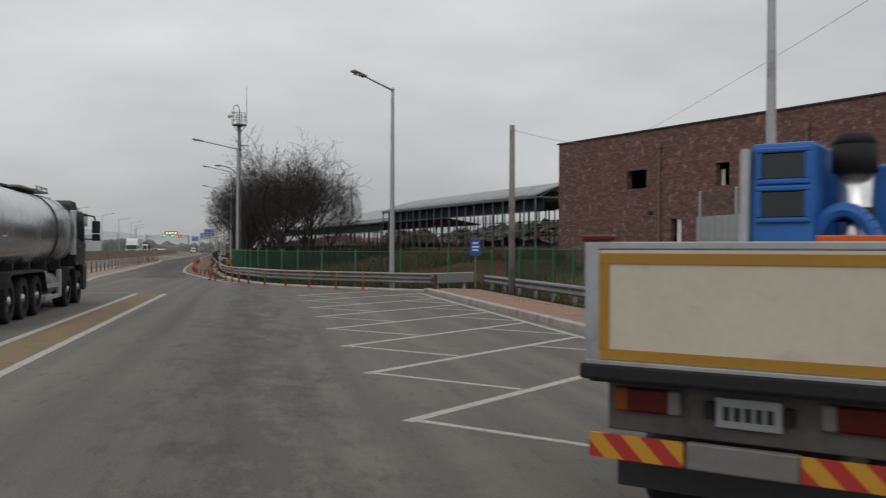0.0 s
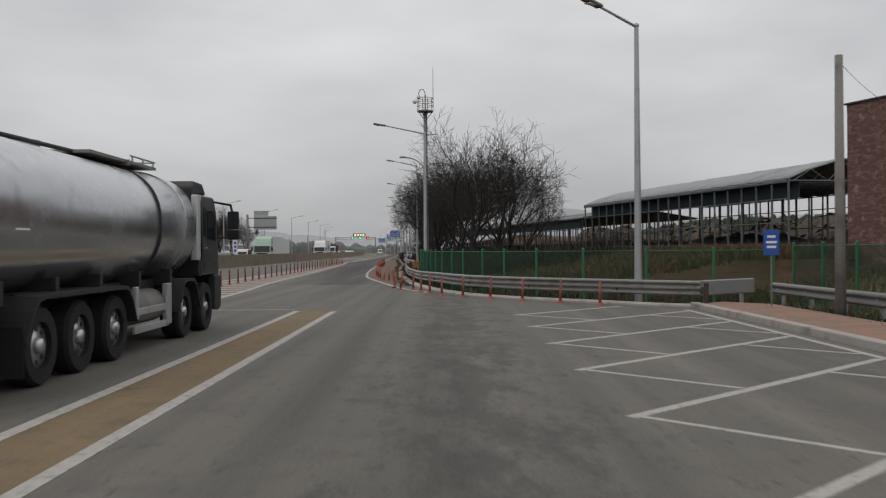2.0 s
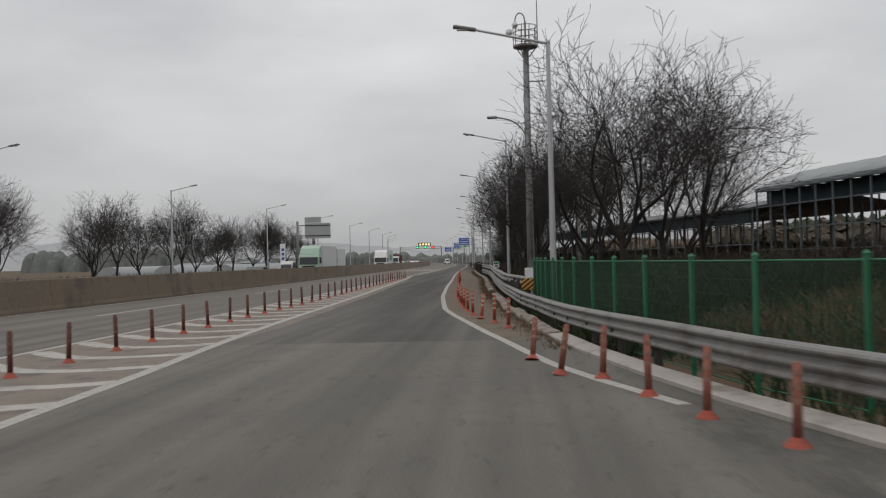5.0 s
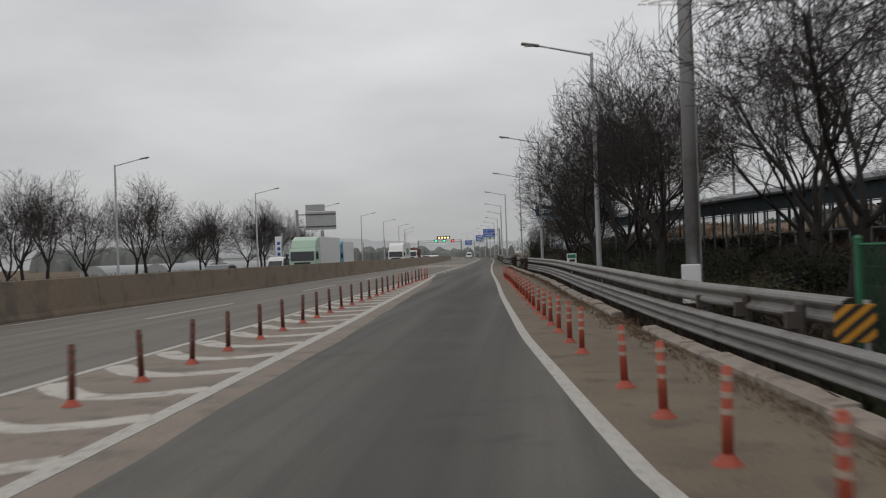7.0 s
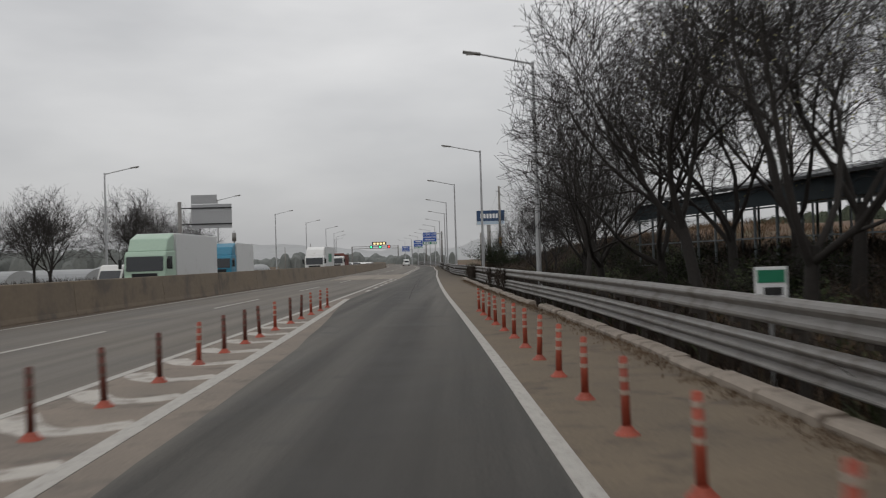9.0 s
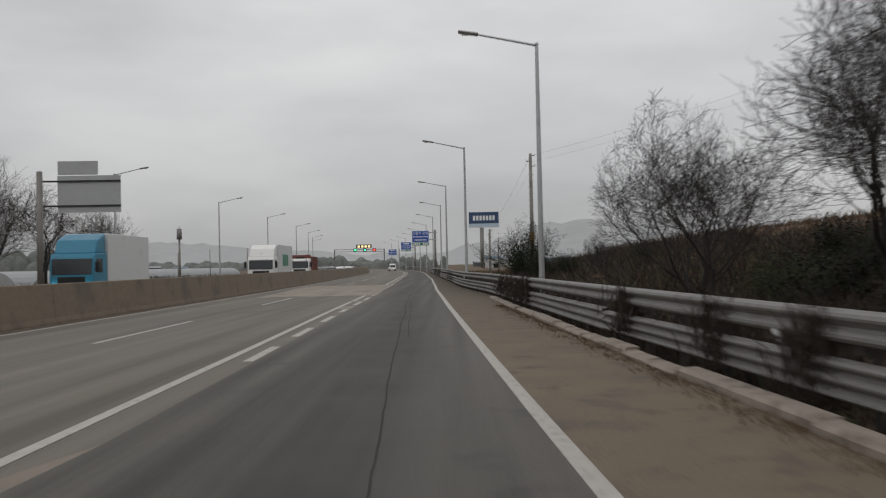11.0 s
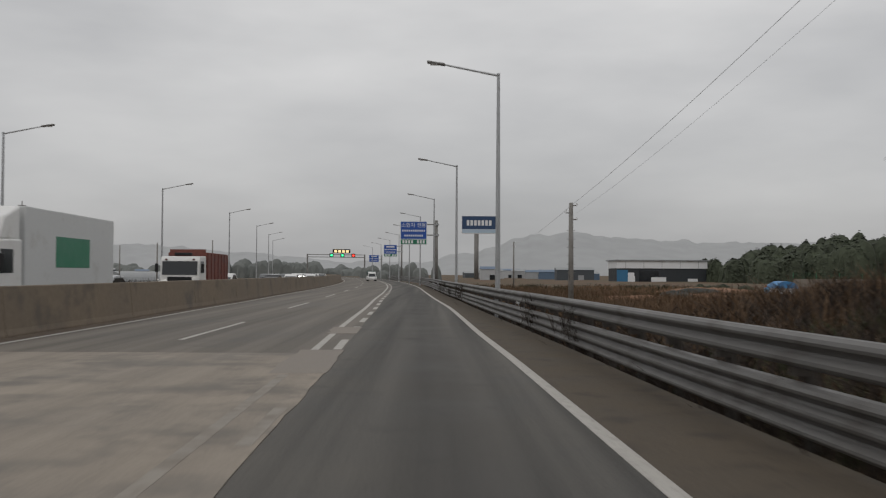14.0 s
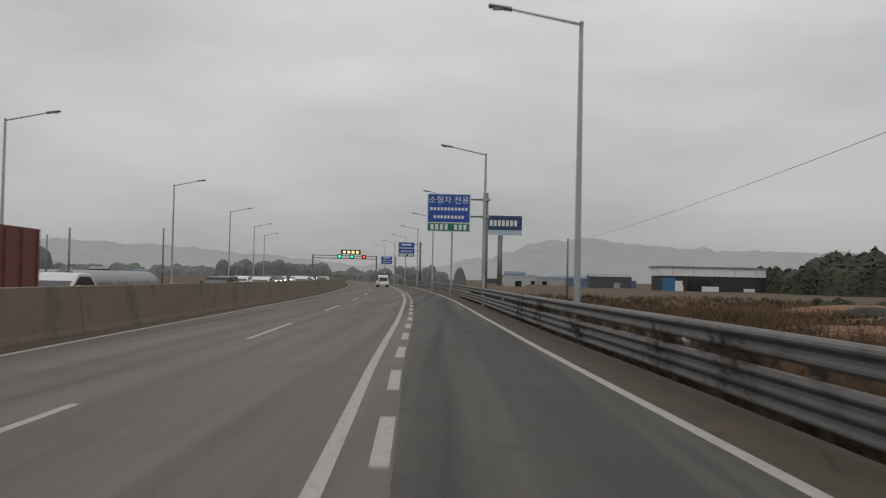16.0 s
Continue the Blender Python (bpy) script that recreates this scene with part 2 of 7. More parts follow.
# oil and tyre dirt along the driving line of the rest area
an, al = ASPHALT.node_tree.nodes, ASPHALT.node_tree.links
ab = an["Principled BSDF"]
old = ab.inputs["Base Color"].links[0].from_socket
a_g, a_s = an.new("ShaderNodeNewGeometry"), an.new("ShaderNodeSeparateXYZ")
al.new(a_g.outputs["Position"], a_s.inputs["Vector"])
a_n = an.new("ShaderNodeTexNoise")
a_n.inputs["Scale"].default_value, a_n.inputs["Detail"].default_value, a_n.inputs["Roughness"].default_value = 1.7, 11.0, 0.78
a_map = an.new("ShaderNodeMapping")
a_map.inputs["Scale"].default_value = (1.0, 0.38, 1.0)
al.new(a_g.outputs["Position"], a_map.inputs["Vector"])
al.new(a_map.outputs["Vector"], a_n.inputs["Vector"])
a_1, a_2, a_3, a_4 = [an.new("ShaderNodeMath") for _ in range(4)]
a_1.operation, a_1.inputs[1].default_value = "SUBTRACT", 14.95
al.new(a_s.outputs["X"], a_1.inputs[0])
a_2.operation = "ABSOLUTE"
al.new(a_1.outputs[0], a_2.inputs[0])
a_3.operation, a_3.inputs[1].default_value, a_3.inputs[2].default_value = "MULTIPLY_ADD", -0.11, 0.165
al.new(a_2.outputs[0], a_3.inputs[0])
a_4.operation = "ADD"
al.new(a_3.outputs[0], a_4.inputs[0])
al.new(a_n.outputs["Fac"], a_4.inputs[1])
a_r = an.new("ShaderNodeMapRange")
a_r.inputs["From Min"].default_value, a_r.inputs["From Max"].default_value, a_r.inputs["To Max"].default_value = 0.555, 0.68, 0.5
al.new(a_4.outputs[0], a_r.inputs["Value"])
a_m = an.new("ShaderNodeMix")
a_m.data_type = "RGBA"
a_m.inputs["B"].default_value = (0.028, 0.027, 0.026, 1)
al.new(a_r.outputs["Result"], a_m.inputs["Factor"])
al.new(old, a_m.inputs["A"])
# fine dark flecks and cracks
a_f = an.new("ShaderNodeTexNoise")
a_f.inputs["Scale"].default_value, a_f.inputs["Detail"].default_value, a_f.inputs["Roughness"].default_value = 5.5, 10.0, 0.75
a_map2 = an.new("ShaderNodeMapping")
a_map2.inputs["Scale"].default_value = (1.0, 0.3, 1.0)
al.new(a_g.outputs["Position"], a_map2.inputs["Vector"])
al.new(a_map2.outputs["Vector"], a_f.inputs["Vector"])
a_fr = an.new("ShaderNodeMapRange")
a_fr.inputs["From Min"].default_value, a_fr.inputs["From Max"].default_value, a_fr.inputs["To Max"].default_value = 0.55, 0.66, 0.6
al.new(a_f.outputs["Fac"], a_fr.inputs["Value"])
a_m2 = an.new("ShaderNodeMix")
a_m2.data_type = "RGBA"
a_m2.inputs["B"].default_value = (0.05, 0.047, 0.043, 1)
al.new(a_fr.outputs["Result"], a_m2.inputs["Factor"])
al.new(a_m.outputs["Result"], a_m2.inputs["A"])
al.new(a_m2.outputs["Result"], ab.inputs["Base Color"])

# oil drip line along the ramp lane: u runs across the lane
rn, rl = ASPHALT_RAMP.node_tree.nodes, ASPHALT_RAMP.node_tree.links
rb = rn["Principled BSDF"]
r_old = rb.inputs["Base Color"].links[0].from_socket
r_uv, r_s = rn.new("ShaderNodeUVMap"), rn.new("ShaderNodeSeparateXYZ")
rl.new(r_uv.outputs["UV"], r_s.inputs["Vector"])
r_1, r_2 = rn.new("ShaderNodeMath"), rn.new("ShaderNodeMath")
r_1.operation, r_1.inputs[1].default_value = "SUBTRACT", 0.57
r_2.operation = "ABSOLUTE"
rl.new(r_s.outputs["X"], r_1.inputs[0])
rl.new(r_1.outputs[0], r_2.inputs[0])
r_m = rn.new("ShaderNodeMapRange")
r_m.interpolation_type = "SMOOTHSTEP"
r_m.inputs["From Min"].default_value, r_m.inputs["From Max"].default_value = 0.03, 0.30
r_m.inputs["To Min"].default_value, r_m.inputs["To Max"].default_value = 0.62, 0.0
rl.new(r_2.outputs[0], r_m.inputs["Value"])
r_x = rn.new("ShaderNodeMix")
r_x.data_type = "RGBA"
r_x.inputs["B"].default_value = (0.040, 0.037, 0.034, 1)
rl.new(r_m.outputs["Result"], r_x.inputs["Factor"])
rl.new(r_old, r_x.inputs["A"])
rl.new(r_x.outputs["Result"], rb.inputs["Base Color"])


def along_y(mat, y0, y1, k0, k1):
    """Scale a surface's base colour smoothly from one tone to another along y."""
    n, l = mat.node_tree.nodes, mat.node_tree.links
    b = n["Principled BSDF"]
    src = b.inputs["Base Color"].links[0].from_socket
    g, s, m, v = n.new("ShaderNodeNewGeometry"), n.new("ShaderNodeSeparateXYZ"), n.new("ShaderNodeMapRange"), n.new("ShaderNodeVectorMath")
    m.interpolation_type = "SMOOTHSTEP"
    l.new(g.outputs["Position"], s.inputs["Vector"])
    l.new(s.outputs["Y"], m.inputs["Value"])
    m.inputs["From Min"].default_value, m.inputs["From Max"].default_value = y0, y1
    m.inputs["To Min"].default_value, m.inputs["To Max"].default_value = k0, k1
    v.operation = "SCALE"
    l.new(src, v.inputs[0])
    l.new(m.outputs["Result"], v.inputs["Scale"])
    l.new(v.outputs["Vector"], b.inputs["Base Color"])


# tone factors along y: each surface ends darker than it starts
along_y(ASPHALT_RAMP, 48, 72, 1.14, 0.95)
along_y(SHOULDER, 130, 190, 1.05, 0.56)
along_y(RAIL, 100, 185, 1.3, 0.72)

# ---- mesh helpers ----
def curve_of(points):
    """A smooth function through (y, x) points, by Catmull-Rom."""
    ys, xs = [p[0] for p in points], [p[1] for p in points]

    def f(y):
        if y <= ys[0]:
            return xs[0] + (y - ys[0]) * (xs[1] - xs[0]) / (ys[1] - ys[0])
        if y >= ys[-1]:
            return xs[-1] + (y - ys[-1]) * (xs[-1] - xs[-2]) / (ys[-1] - ys[-2])
        i = max(k for k in range(len(ys) - 1) if ys[k] <= y)
        m = []
        for k in (i, i + 1):
            a, b = max(k - 1, 0), min(k + 1, len(ys) - 1)
            m.append((xs[b] - xs[a]) / (ys[b] - ys[a]))
        h = ys[i + 1] - ys[i]
        u = (y - ys[i]) / h
        return (2 * u**3 - 3 * u**2 + 1) * xs[i] + (u**3 - 2 * u**2 + u) * h * m[0] + (3 * u**2 - 2 * u**3) * xs[i + 1] + (u**3 - u**2) * h * m[1]

    return f


def mesh_of(name, verts, faces, mat=None, smooth=False):
    me = bpy.data.meshes.new(name)
    me.from_pydata([tuple(v) for v in verts], [], faces)
    if mat:
        me.materials.append(mat)
    if smooth:
        me.polygons.foreach_set("use_smooth", [True] * len(me.polygons))
    me.update()
    return me


def part(name, bm, mat, parent=None, label="", smooth=False):
    """Link a bmesh, or a (verts, faces) pair, as one mesh object under a thing or part."""
    if isinstance(bm, tuple):
        me = mesh_of(name, bm[0], bm[1], mat, smooth)
    else:
        bmesh.ops.recalc_face_normals(bm, faces=bm.faces)
        me = bpy.data.meshes.new(name)
        bm.to_mesh(me)
        bm.free()
        me.materials.append(mat)
        if smooth:
            me.polygons.foreach_set("use_smooth", [True] * len(me.polygons))
    ob = new(name, me)
    if parent:
        ob.parent = parent
    if label:
        ob["label"] = label
    return ob


def thing(name, label, category, m=None, group="", kind=""):
    ob = new(name)
    ob.empty_display_size = 0.2
    if m is not None:
        ob.matrix_world = m
    return tagged(ob, label, category, group, kind)


def box(bm, x, y, z, sx, sy, sz, bevel=0.0, turn=None):
    """A box centred at x, y with its underside at z."""
    m = Matrix.Translation((x, y, z + sz / 2))
    if turn is not None:
        m = m @ turn
    r = bmesh.ops.create_cube(bm, size=1.0, matrix=m @ Matrix.Diagonal((sx, sy, sz, 1)))
    if bevel:
        es = list({e for v in r["verts"] for e in v.link_edges})
        bmesh.ops.bevel(bm, geom=es, offset=bevel, segments=2, affect="EDGES", profile=0.5)
    return bm


def rod(bm, a, b, r0, r1=None, n=8):
    """A tapered round bar from a to b."""
    a, b = Vector(a), Vector(b)
    d = b - a
    q = d.to_track_quat("Z", "Y").to_matrix().to_4x4()
    bmesh.ops.create_cone(bm, cap_ends=True, segments=n, radius1=r0, radius2=r0 if r1 is None else r1, depth=d.length, matrix=Matrix.Translation((a + b) / 2) @ q)
    return bm


def bar(*args, **kw):
    return rod(bmesh.new(), *args, **kw)


def block(*args, **kw):
    return box(bmesh.new(), *args, **kw)


def sweep(path, profile, closed=True):
    """(verts, faces): a profile of (right, up) carried along a path of (x, y, z)."""
    verts, faces, k = [], [], len(profile)
    for i, p in enumerate(path):
        a, b = Vector(path[max(i - 1, 0)]), Vector(path[min(i + 1, len(path) - 1)])
        d = (b - a)
        d.z = 0
        d.normalize()
        right = Vector((d.y, -d.x, 0))
        for u, v in profile:
            verts.append(Vector(p) + right * u + Vector((0, 0, v)))
    for i in range(len(path) - 1):
        for j in range(k if closed else k - 1):
            j2 = (j + 1) % k
            faces.append((i * k + j, (i + 1) * k + j, (i + 1) * k + j2, i * k + j2))
    if closed:
        faces.append(tuple(range(k - 1, -1, -1)))
        faces.append(tuple((len(path) - 1) * k + j for j in range(k)))
    return verts, faces


def ribbon(path, width, z):
    """(verts, faces): a thin slab of paint along a path of (x, y)."""
    w = width / 2
    return sweep([(x, y, z) for x, y in path], [(-w, 0), (w, 0), (w, -0.02), (-w, -0.02)])


def strip(ys, left, right, z):
    """(verts, faces): a flat sheet between two functions of y."""
    verts = []
    for y in ys:
        verts += [(left(y), y, z), (right(y), y, z)]
    return verts, [(2 * i, 2 * i + 1, 2 * i + 3, 2 * i + 2) for i in range(len(ys) - 1)]


def steps(a, b, d):
    n = max(1, round((b - a) / d))
    return [a + (b - a) * i / n for i in range(n + 1)]


def structure(name, geo, mat, label="", category=""):
    ob = part(name, geo, mat)
    return tagged(ob, label, category, "", "structure")
# ---- the course of the road: x as a function of y ----
def far(y):
    return -0.74 - 0.031 * (y - 255) - 2.65e-4 * (y - 255) ** 2


FAR_Y = [290, 330, 380, 440, 500, 560, 640, 720]
edge_left = curve_of([(128, 2.12), (140, 1.93), (157, 1.6), (163, 1.53), (173, 1.36), (179, 1.15), (184, 1.06), (194, 0.87), (199, 0.71), (205, 0.53), (212, 0.36), (220, 0.17), (226, -0.02), (234, -0.29), (243, -0.52), (255, -0.84)] + [(y, far(y)) for y in FAR_Y])
gore_left = curve_of([(-60, 2.95), (60, 2.85), (75, 2.78), (85, 2.66), (93, 2.47), (110, 2.33), (128, 2.12)])
gore_right = curve_of([(20, 7.6), (33.7, 7.3), (46.5, 6.75), (53, 6.25), (58.5, 5.93), (62, 5.79), (68, 5.57), (74, 5.33), (80, 5.08), (87, 4.72), (93, 4.45), (100, 4.1), (107, 3.75), (113, 3.42), (121, 2.96), (128, 2.55)])
edge_right = curve_of([(44.2, 14.1), (47.7, 13.0), (51.8, 12.25), (55, 11.66), (57.6, 11.24), (59.6, 10.89), (62.1, 10.5), (64.3, 10.2), (71, 9.67), (74.8, 9.39), (79, 9.17), (85.5, 8.84), (92.5, 8.51), (101.7, 8.14), (111.8, 7.69), (131.5, 6.8), (156, 5.89), (165, 5.6), (172.6, 5.34), (178.7, 5.13), (185.5, 4.97), (195, 4.74), (203, 4.49), (212, 4.29), (219.4, 4.11), (224, 3.95), (232, 3.6), (240, 3.27), (250, 2.92)] + [(y, far(y) + 3.6) for y in FAR_Y])
lane_dash = curve_of([(-60, -1.6), (60, -1.7), (108, -1.7), (123, -1.9), (147, -2.02), (170, -2.25), (185, -2.45), (201, -2.76), (208, -2.87), (220, -3.3), (228, -3.45), (240, -3.9), (248, -4.15)] + [(y, far(y) - 3.55) for y in FAR_Y])
kerb_gap = curve_of([(47, 0.75), (52, 0.95), (56, 1.25), (60, 1.62), (64, 1.86), (69, 2.03), (74, 2.13), (79, 2.19), (90, 2.32), (105, 2.5), (112, 2.52), (130, 2.3), (158, 2.0), (165, 1.92), (172, 1.66), (177, 1.38), (185, 1.1), (191, 0.97), (203, 0.9), (215, 0.66), (224, 0.56), (232, 0.66), (250, 0.6), (720, 0.6)])


def kerb_x(y):
    return edge_right(y) + kerb_gap(y)


def main_right(y):
    return gore_left(y) if y < 128 else edge_left(y)


def barrier_x(y):
    return lane_dash(y) - 4.45


LOT_KERB = [(21.2, 34.3), (20.3, 35.0), (19.3, 36.2), (18.1, 37.5), (17.0, 38.8), (15.95, 40.4), (15.2, 41.9), (14.55, 44.2)]
# ---- ground and paving ----
def ground_z(x, y):
    k = kerb_x(max(y, 52)) if y > 44 else 23.0
    d = x - k - 0.8
    z = -0.28
    if d > 0 and y > 60:
        top = float(np.interp(y, [60, 75, 95, 140, 158, 200, 224], [1.2, 1.3, 2.0, 2.4, 3.9, 3.7, 0.0]))
        z += top * (min(1, max(0, (d - 2.5) / 17)) ** 1.1 + 0.08 * noise.noise((x * 0.18, y * 0.18, 0)))
    elif d > 0:
        z += 0.15 * noise.noise((x * 0.2, y * 0.2, 3)) + min(1.5, max(0, d - 2.5) * 0.16)
    if x < -24 or y > 220 and d > 3:
        z += -0.5 + 0.3 * noise.noise((x * 0.05, y * 0.05, 1))
    return z


def axis(vals):
    out = []
    for a, b, d in vals:
        out += [a + i * d for i in range(int(round((b - a) / d)))]
    return out


gx = axis([(-4000, -1000, 500), (-1000, -200, 80), (-200, -40, 10), (-40, 0, 4), (0, 44, 1.25), (44, 120, 6), (120, 400, 28), (400, 1200, 100), (1200, 4001, 400)])
gy_ = axis([(-3000, -500, 500), (-500, -60, 55), (-60, 20, 5), (20, 260, 2.0), (260, 600, 10), (600, 1400, 80), (1400, 4801, 400)])
gv, gf = [], []
for j, y in enumerate(gy_):
    for i, x in enumerate(gx):
        gv.append((x, y, ground_z(x, y)))
for j in range(len(gy_) - 1):
    for i in range(len(gx) - 1):
        a = j * len(gx) + i
        gf.append((a, a + 1, a + len(gx) + 1, a + len(gx)))
tagged(new("ground", mesh_of("ground", gv, gf, GROUND, True)), "brown earth and rough grass beside the road", "ground", "", "structure")

YS = steps(-60, 20, 8) + steps(20, 300, 2.5)[1:] + steps(300, 720, 10)[1:]
structure("road_main", strip(YS, lambda y: barrier_x(y) - 14.0, lambda y: main_right(y) + (0.0 if y < 128 else 0.58), 0.0), ASPHALT_MAIN, "worn grey asphalt of the main carriageway", "road")
margin = lambda y: min(1, max(0, (y - 52) / 6)) * min(1, max(0, (127 - y) / 20)) * (0.55 + 0.12 * noise.noise((y * 0.3, 2, 0)))
structure("road_gore", strip([y for y in YS if y < 127.9] + [129.99], lambda y: gore_left(y) if y < 128 else edge_left(y) + 0.576, lambda y: gore_right(y) + margin(y) if y < 128 else edge_left(y) + 0.58, 0.0), GORE, "dusty asphalt wedge between ramp and main road", "road")
ramp_l = lambda y: 7.6 if y < 20 else gore_right(y) + margin(y) if y < 128 else edge_left(y) + 0.58
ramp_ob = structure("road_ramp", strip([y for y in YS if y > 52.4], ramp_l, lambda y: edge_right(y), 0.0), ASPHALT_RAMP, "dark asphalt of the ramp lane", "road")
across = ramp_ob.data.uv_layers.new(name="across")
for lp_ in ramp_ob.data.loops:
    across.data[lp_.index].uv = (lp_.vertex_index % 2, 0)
structure("shoulder", strip([y for y in YS if y > 52.4], edge_right, lambda y: kerb_x(y) + (0.1 if y < 164 else 0.62), 0.0), SHOULDER, "dusty shoulder strewn with grit", "road")
lot = [(7.6, -60), (21.2, -60), (21.2, 34.3)] + LOT_KERB[1:] + [(kerb_x(y) + 0.1, y) for y in (47, 50, 52.5)] + [(ramp_l(y), y) for y in (52.5, 50, 47.5, 45, 42.5, 40, 37.5, 35, 32.5, 30, 27.5, 25, 22.5, 20)]
structure("road_lot", ([(x, y, 0.0) for x, y in lot], [tuple(range(len(lot)))]), ASPHALT, "oil-stained asphalt of the rest area", "road")

# kerbs
kerb_profile = [(0, -0.2), (0, 0.13), (0.02, 0.15), (0.2, 0.15), (0.2, -0.2)]
structure("kerb_lot", sweep([(21.2, y, 0) for y in steps(-60, 34.3, 6)], kerb_profile), KERB, "grey concrete kerb beside red paving", "kerb")
low = [(0, -0.2), (0, 0.05), (0.03, 0.07), (0.34, 0.09), (0.36, -0.2)]
structure("kerb_curve", sweep([(x, y, 0) for x, y in LOT_KERB] + [(kerb_x(y), y, 0) for y in (47, 50, 53)], low), KERB, "pale concrete gutter edge below the guardrail", "kerb")
kr = random.Random(3)
y = 53.0
while y < 162:
    ln = kr.uniform(1.4, 2.2)
    if kr.random() > 0.12:
        h, o = kr.uniform(-0.03, 0.025), kr.uniform(-0.05, 0.04)
        structure("kerb_stone", sweep([(kerb_x(v) + o + kr.uniform(-0.012, 0.012), v, h) for v in (y, y + ln * 0.5, y + ln - 0.03)], [(0, -0.2), (0, 0.07), (0.04, 0.11), (0.26, 0.12), (0.30, -0.2)]), KERB_OLD, "chipped concrete kerb stone below the guardrail", "kerb")
    y += ln

# ---- painted lines ----
Z = 0.006
PAINT_DUSTY = surf("dusty_road_paint", (0.41, 0.385, 0.35), 0.8, fine=26, coarse=1.6, var=0.25, bump=0.2, dirt=(0.2, 0.175, 0.15), amount=0.42)
def line(name, path, width, label, mat=PAINT, z=Z):
    return structure(name, ribbon(path, width, z), mat, label, "road marking")


line("lane_edge_line", [(edge_right(y), y) for y in steps(44.2, 720, 2)], 0.17, "white edge line of the ramp lane")
line("gore_line", [(gore_right(y), y) for y in steps(33.2, 128, 2)], 0.22, "white line along the hatched wedge")
line("main_edge_line", [(main_right(y), y) for y in steps(-60, 720, 2.5)], 0.16, "solid white edge line of the main road", z=Z + 0.0015)
line("median_line", [(lane_dash(y) - 3.6, y) for y in steps(-60, 720, 3)], 0.14, "white line along the median barrier", z=Z + 0.001)
for k in range(-2, 24):
    y0 = 199.8 + (20 if k > 8 else 19.3) * (k - 8)
    line("lane_dash", [(lane_dash(y), y) for y in steps(y0, y0 + 8, 2)], 0.13, "white lane dash")
for k in range(0, 60):
    y0 = 137.25 + 5.45 * k
    x0 = (lambda y: edge_left(y) + 0.46)
    line("short_dash", [(x0(y), y) for y in steps(y0, y0 + 2.85, 1.5)], 0.18, "thick short white dash at the merge")
for k in range(0, 37):
    y0 = 40.3 + 2.01 * k
    wl_, wr_ = gore_left(y0) + 0.12, gore_right(y0) - 0.08
    line("hatch_bar", [(wl_ + (wr_ - wl_) * u, y0 + min(1.0, (wr_ - wl_) / 2.0) * dy) for u, dy in ((0.0, 1.4), (0.16, 0.8), (0.32, 0.3), (0.48, 0.04), (0.62, 0.0), (0.8, 0.16), (1.0, 0.55))], 0.46, "dusty white hatch bar on the wedge", PAINT_DUSTY, 0.003)
line("strip_line", [(11.78, y) for y in steps(-40, 33.8, 6)], 0.16, "white border of the ochre strip", z=Z + 0.002)
line("strip_line", [(10.78, y) for y in steps(-40, 34.1, 6)], 0.16, "white border of the ochre strip", z=Z + 0.002)
structure("ochre_strip", ([(10.7, -40, 0.004), (11.85, -40, 0.004), (11.8, 33.8, 0.004), (10.75, 34.15, 0.004)], [(0, 1, 2, 3)]), OCHRE, "worn ochre painted strip between two lanes", "road marking")
line("cross_line", [(7.35, 35.0), (10.6, 34.7)], 0.09, "thin worn white line", z=Z)
for k in range(-2, 6):
    vx, vy = 16.42, 15.1 + 3.4 * k
    d = 4.36 if k < 5 else 3.1
    line("bay_line", [(vx - 0.05, vy - 0.05), (vx + d * 0.5, vy + 0.985 * 0.5 * d), (vx + d, vy + 0.985 * d)], 0.14, "worn white parking bay line")
    line("bay_line", [(vx, vy + 0.03), (vx + 1.56, vy - 1.72)], 0.09, "worn thin white parking bay line", z=Z + 0.002)
    if k < 5:
        line("bay_line", [(vx + 3.05, vy + 3.0), (vx + 4.36, vy + 1.5)], 0.09, "worn thin white parking bay line", z=Z + 0.002)
line("lot_edge_line", [(20.87, y) for y in steps(4, 33.5, 6)], 0.13, "faint white line along the kerb", z=Z)

# concrete patches where the main road was cut
def patch(y0, y1, left, right, label, z, wob=0.12, mat=CONCRETE):
    ys = steps(y0, y1, 0.8)
    v = []
    for i, y in enumerate(ys):
        v += [(left(y) + wob * noise.noise((y * 0.9, 1, z)), y + (0.25 if i in (0, len(ys) - 1) else 0) * noise.noise((y, 7, 0)), z), (right(y) + wob * 0.6 * noise.noise((y * 0.8, 5, z)), y, z)]
    n = len(v)
    f = [(2 * i, 2 * i + 1, 2 * i + 3, 2 * i + 2) for i in range(len(ys) - 1)]
    rim = list(range(0, n, 2)) + list(range(n - 1, 0, -2))
    v += [(x, y, -0.02) for x, y, _ in v]
    f += [(a, b, b + n, a + n) for a, b in zip(rim, rim[1:] + rim[:1])]
    structure("road_patch", (v, f), mat, label, "road")


patch(202.2, 205.2, lambda y: edge_left(y) - 0.2, lambda y: edge_left(y) + 0.62, "pale concrete repair patch in the road", 0.0095)
patch(162.0, 163.6, lambda y: edge_left(y) - 0.02, lambda y: edge_left(y) + 0.62, "pale concrete repair patch in the road", 0.0095)
patch(155.5, 158.0, lambda y: edge_left(y) + 0.1, lambda y: edge_left(y) + 0.62, "pale concrete repair patch in the road", 0.0095)
patch(192.5, 197.0, lambda y: edge_left(y) - 0.3, lambda y: edge_left(y) + 0.62, "pale concrete repair patch in the road", 0.0115)
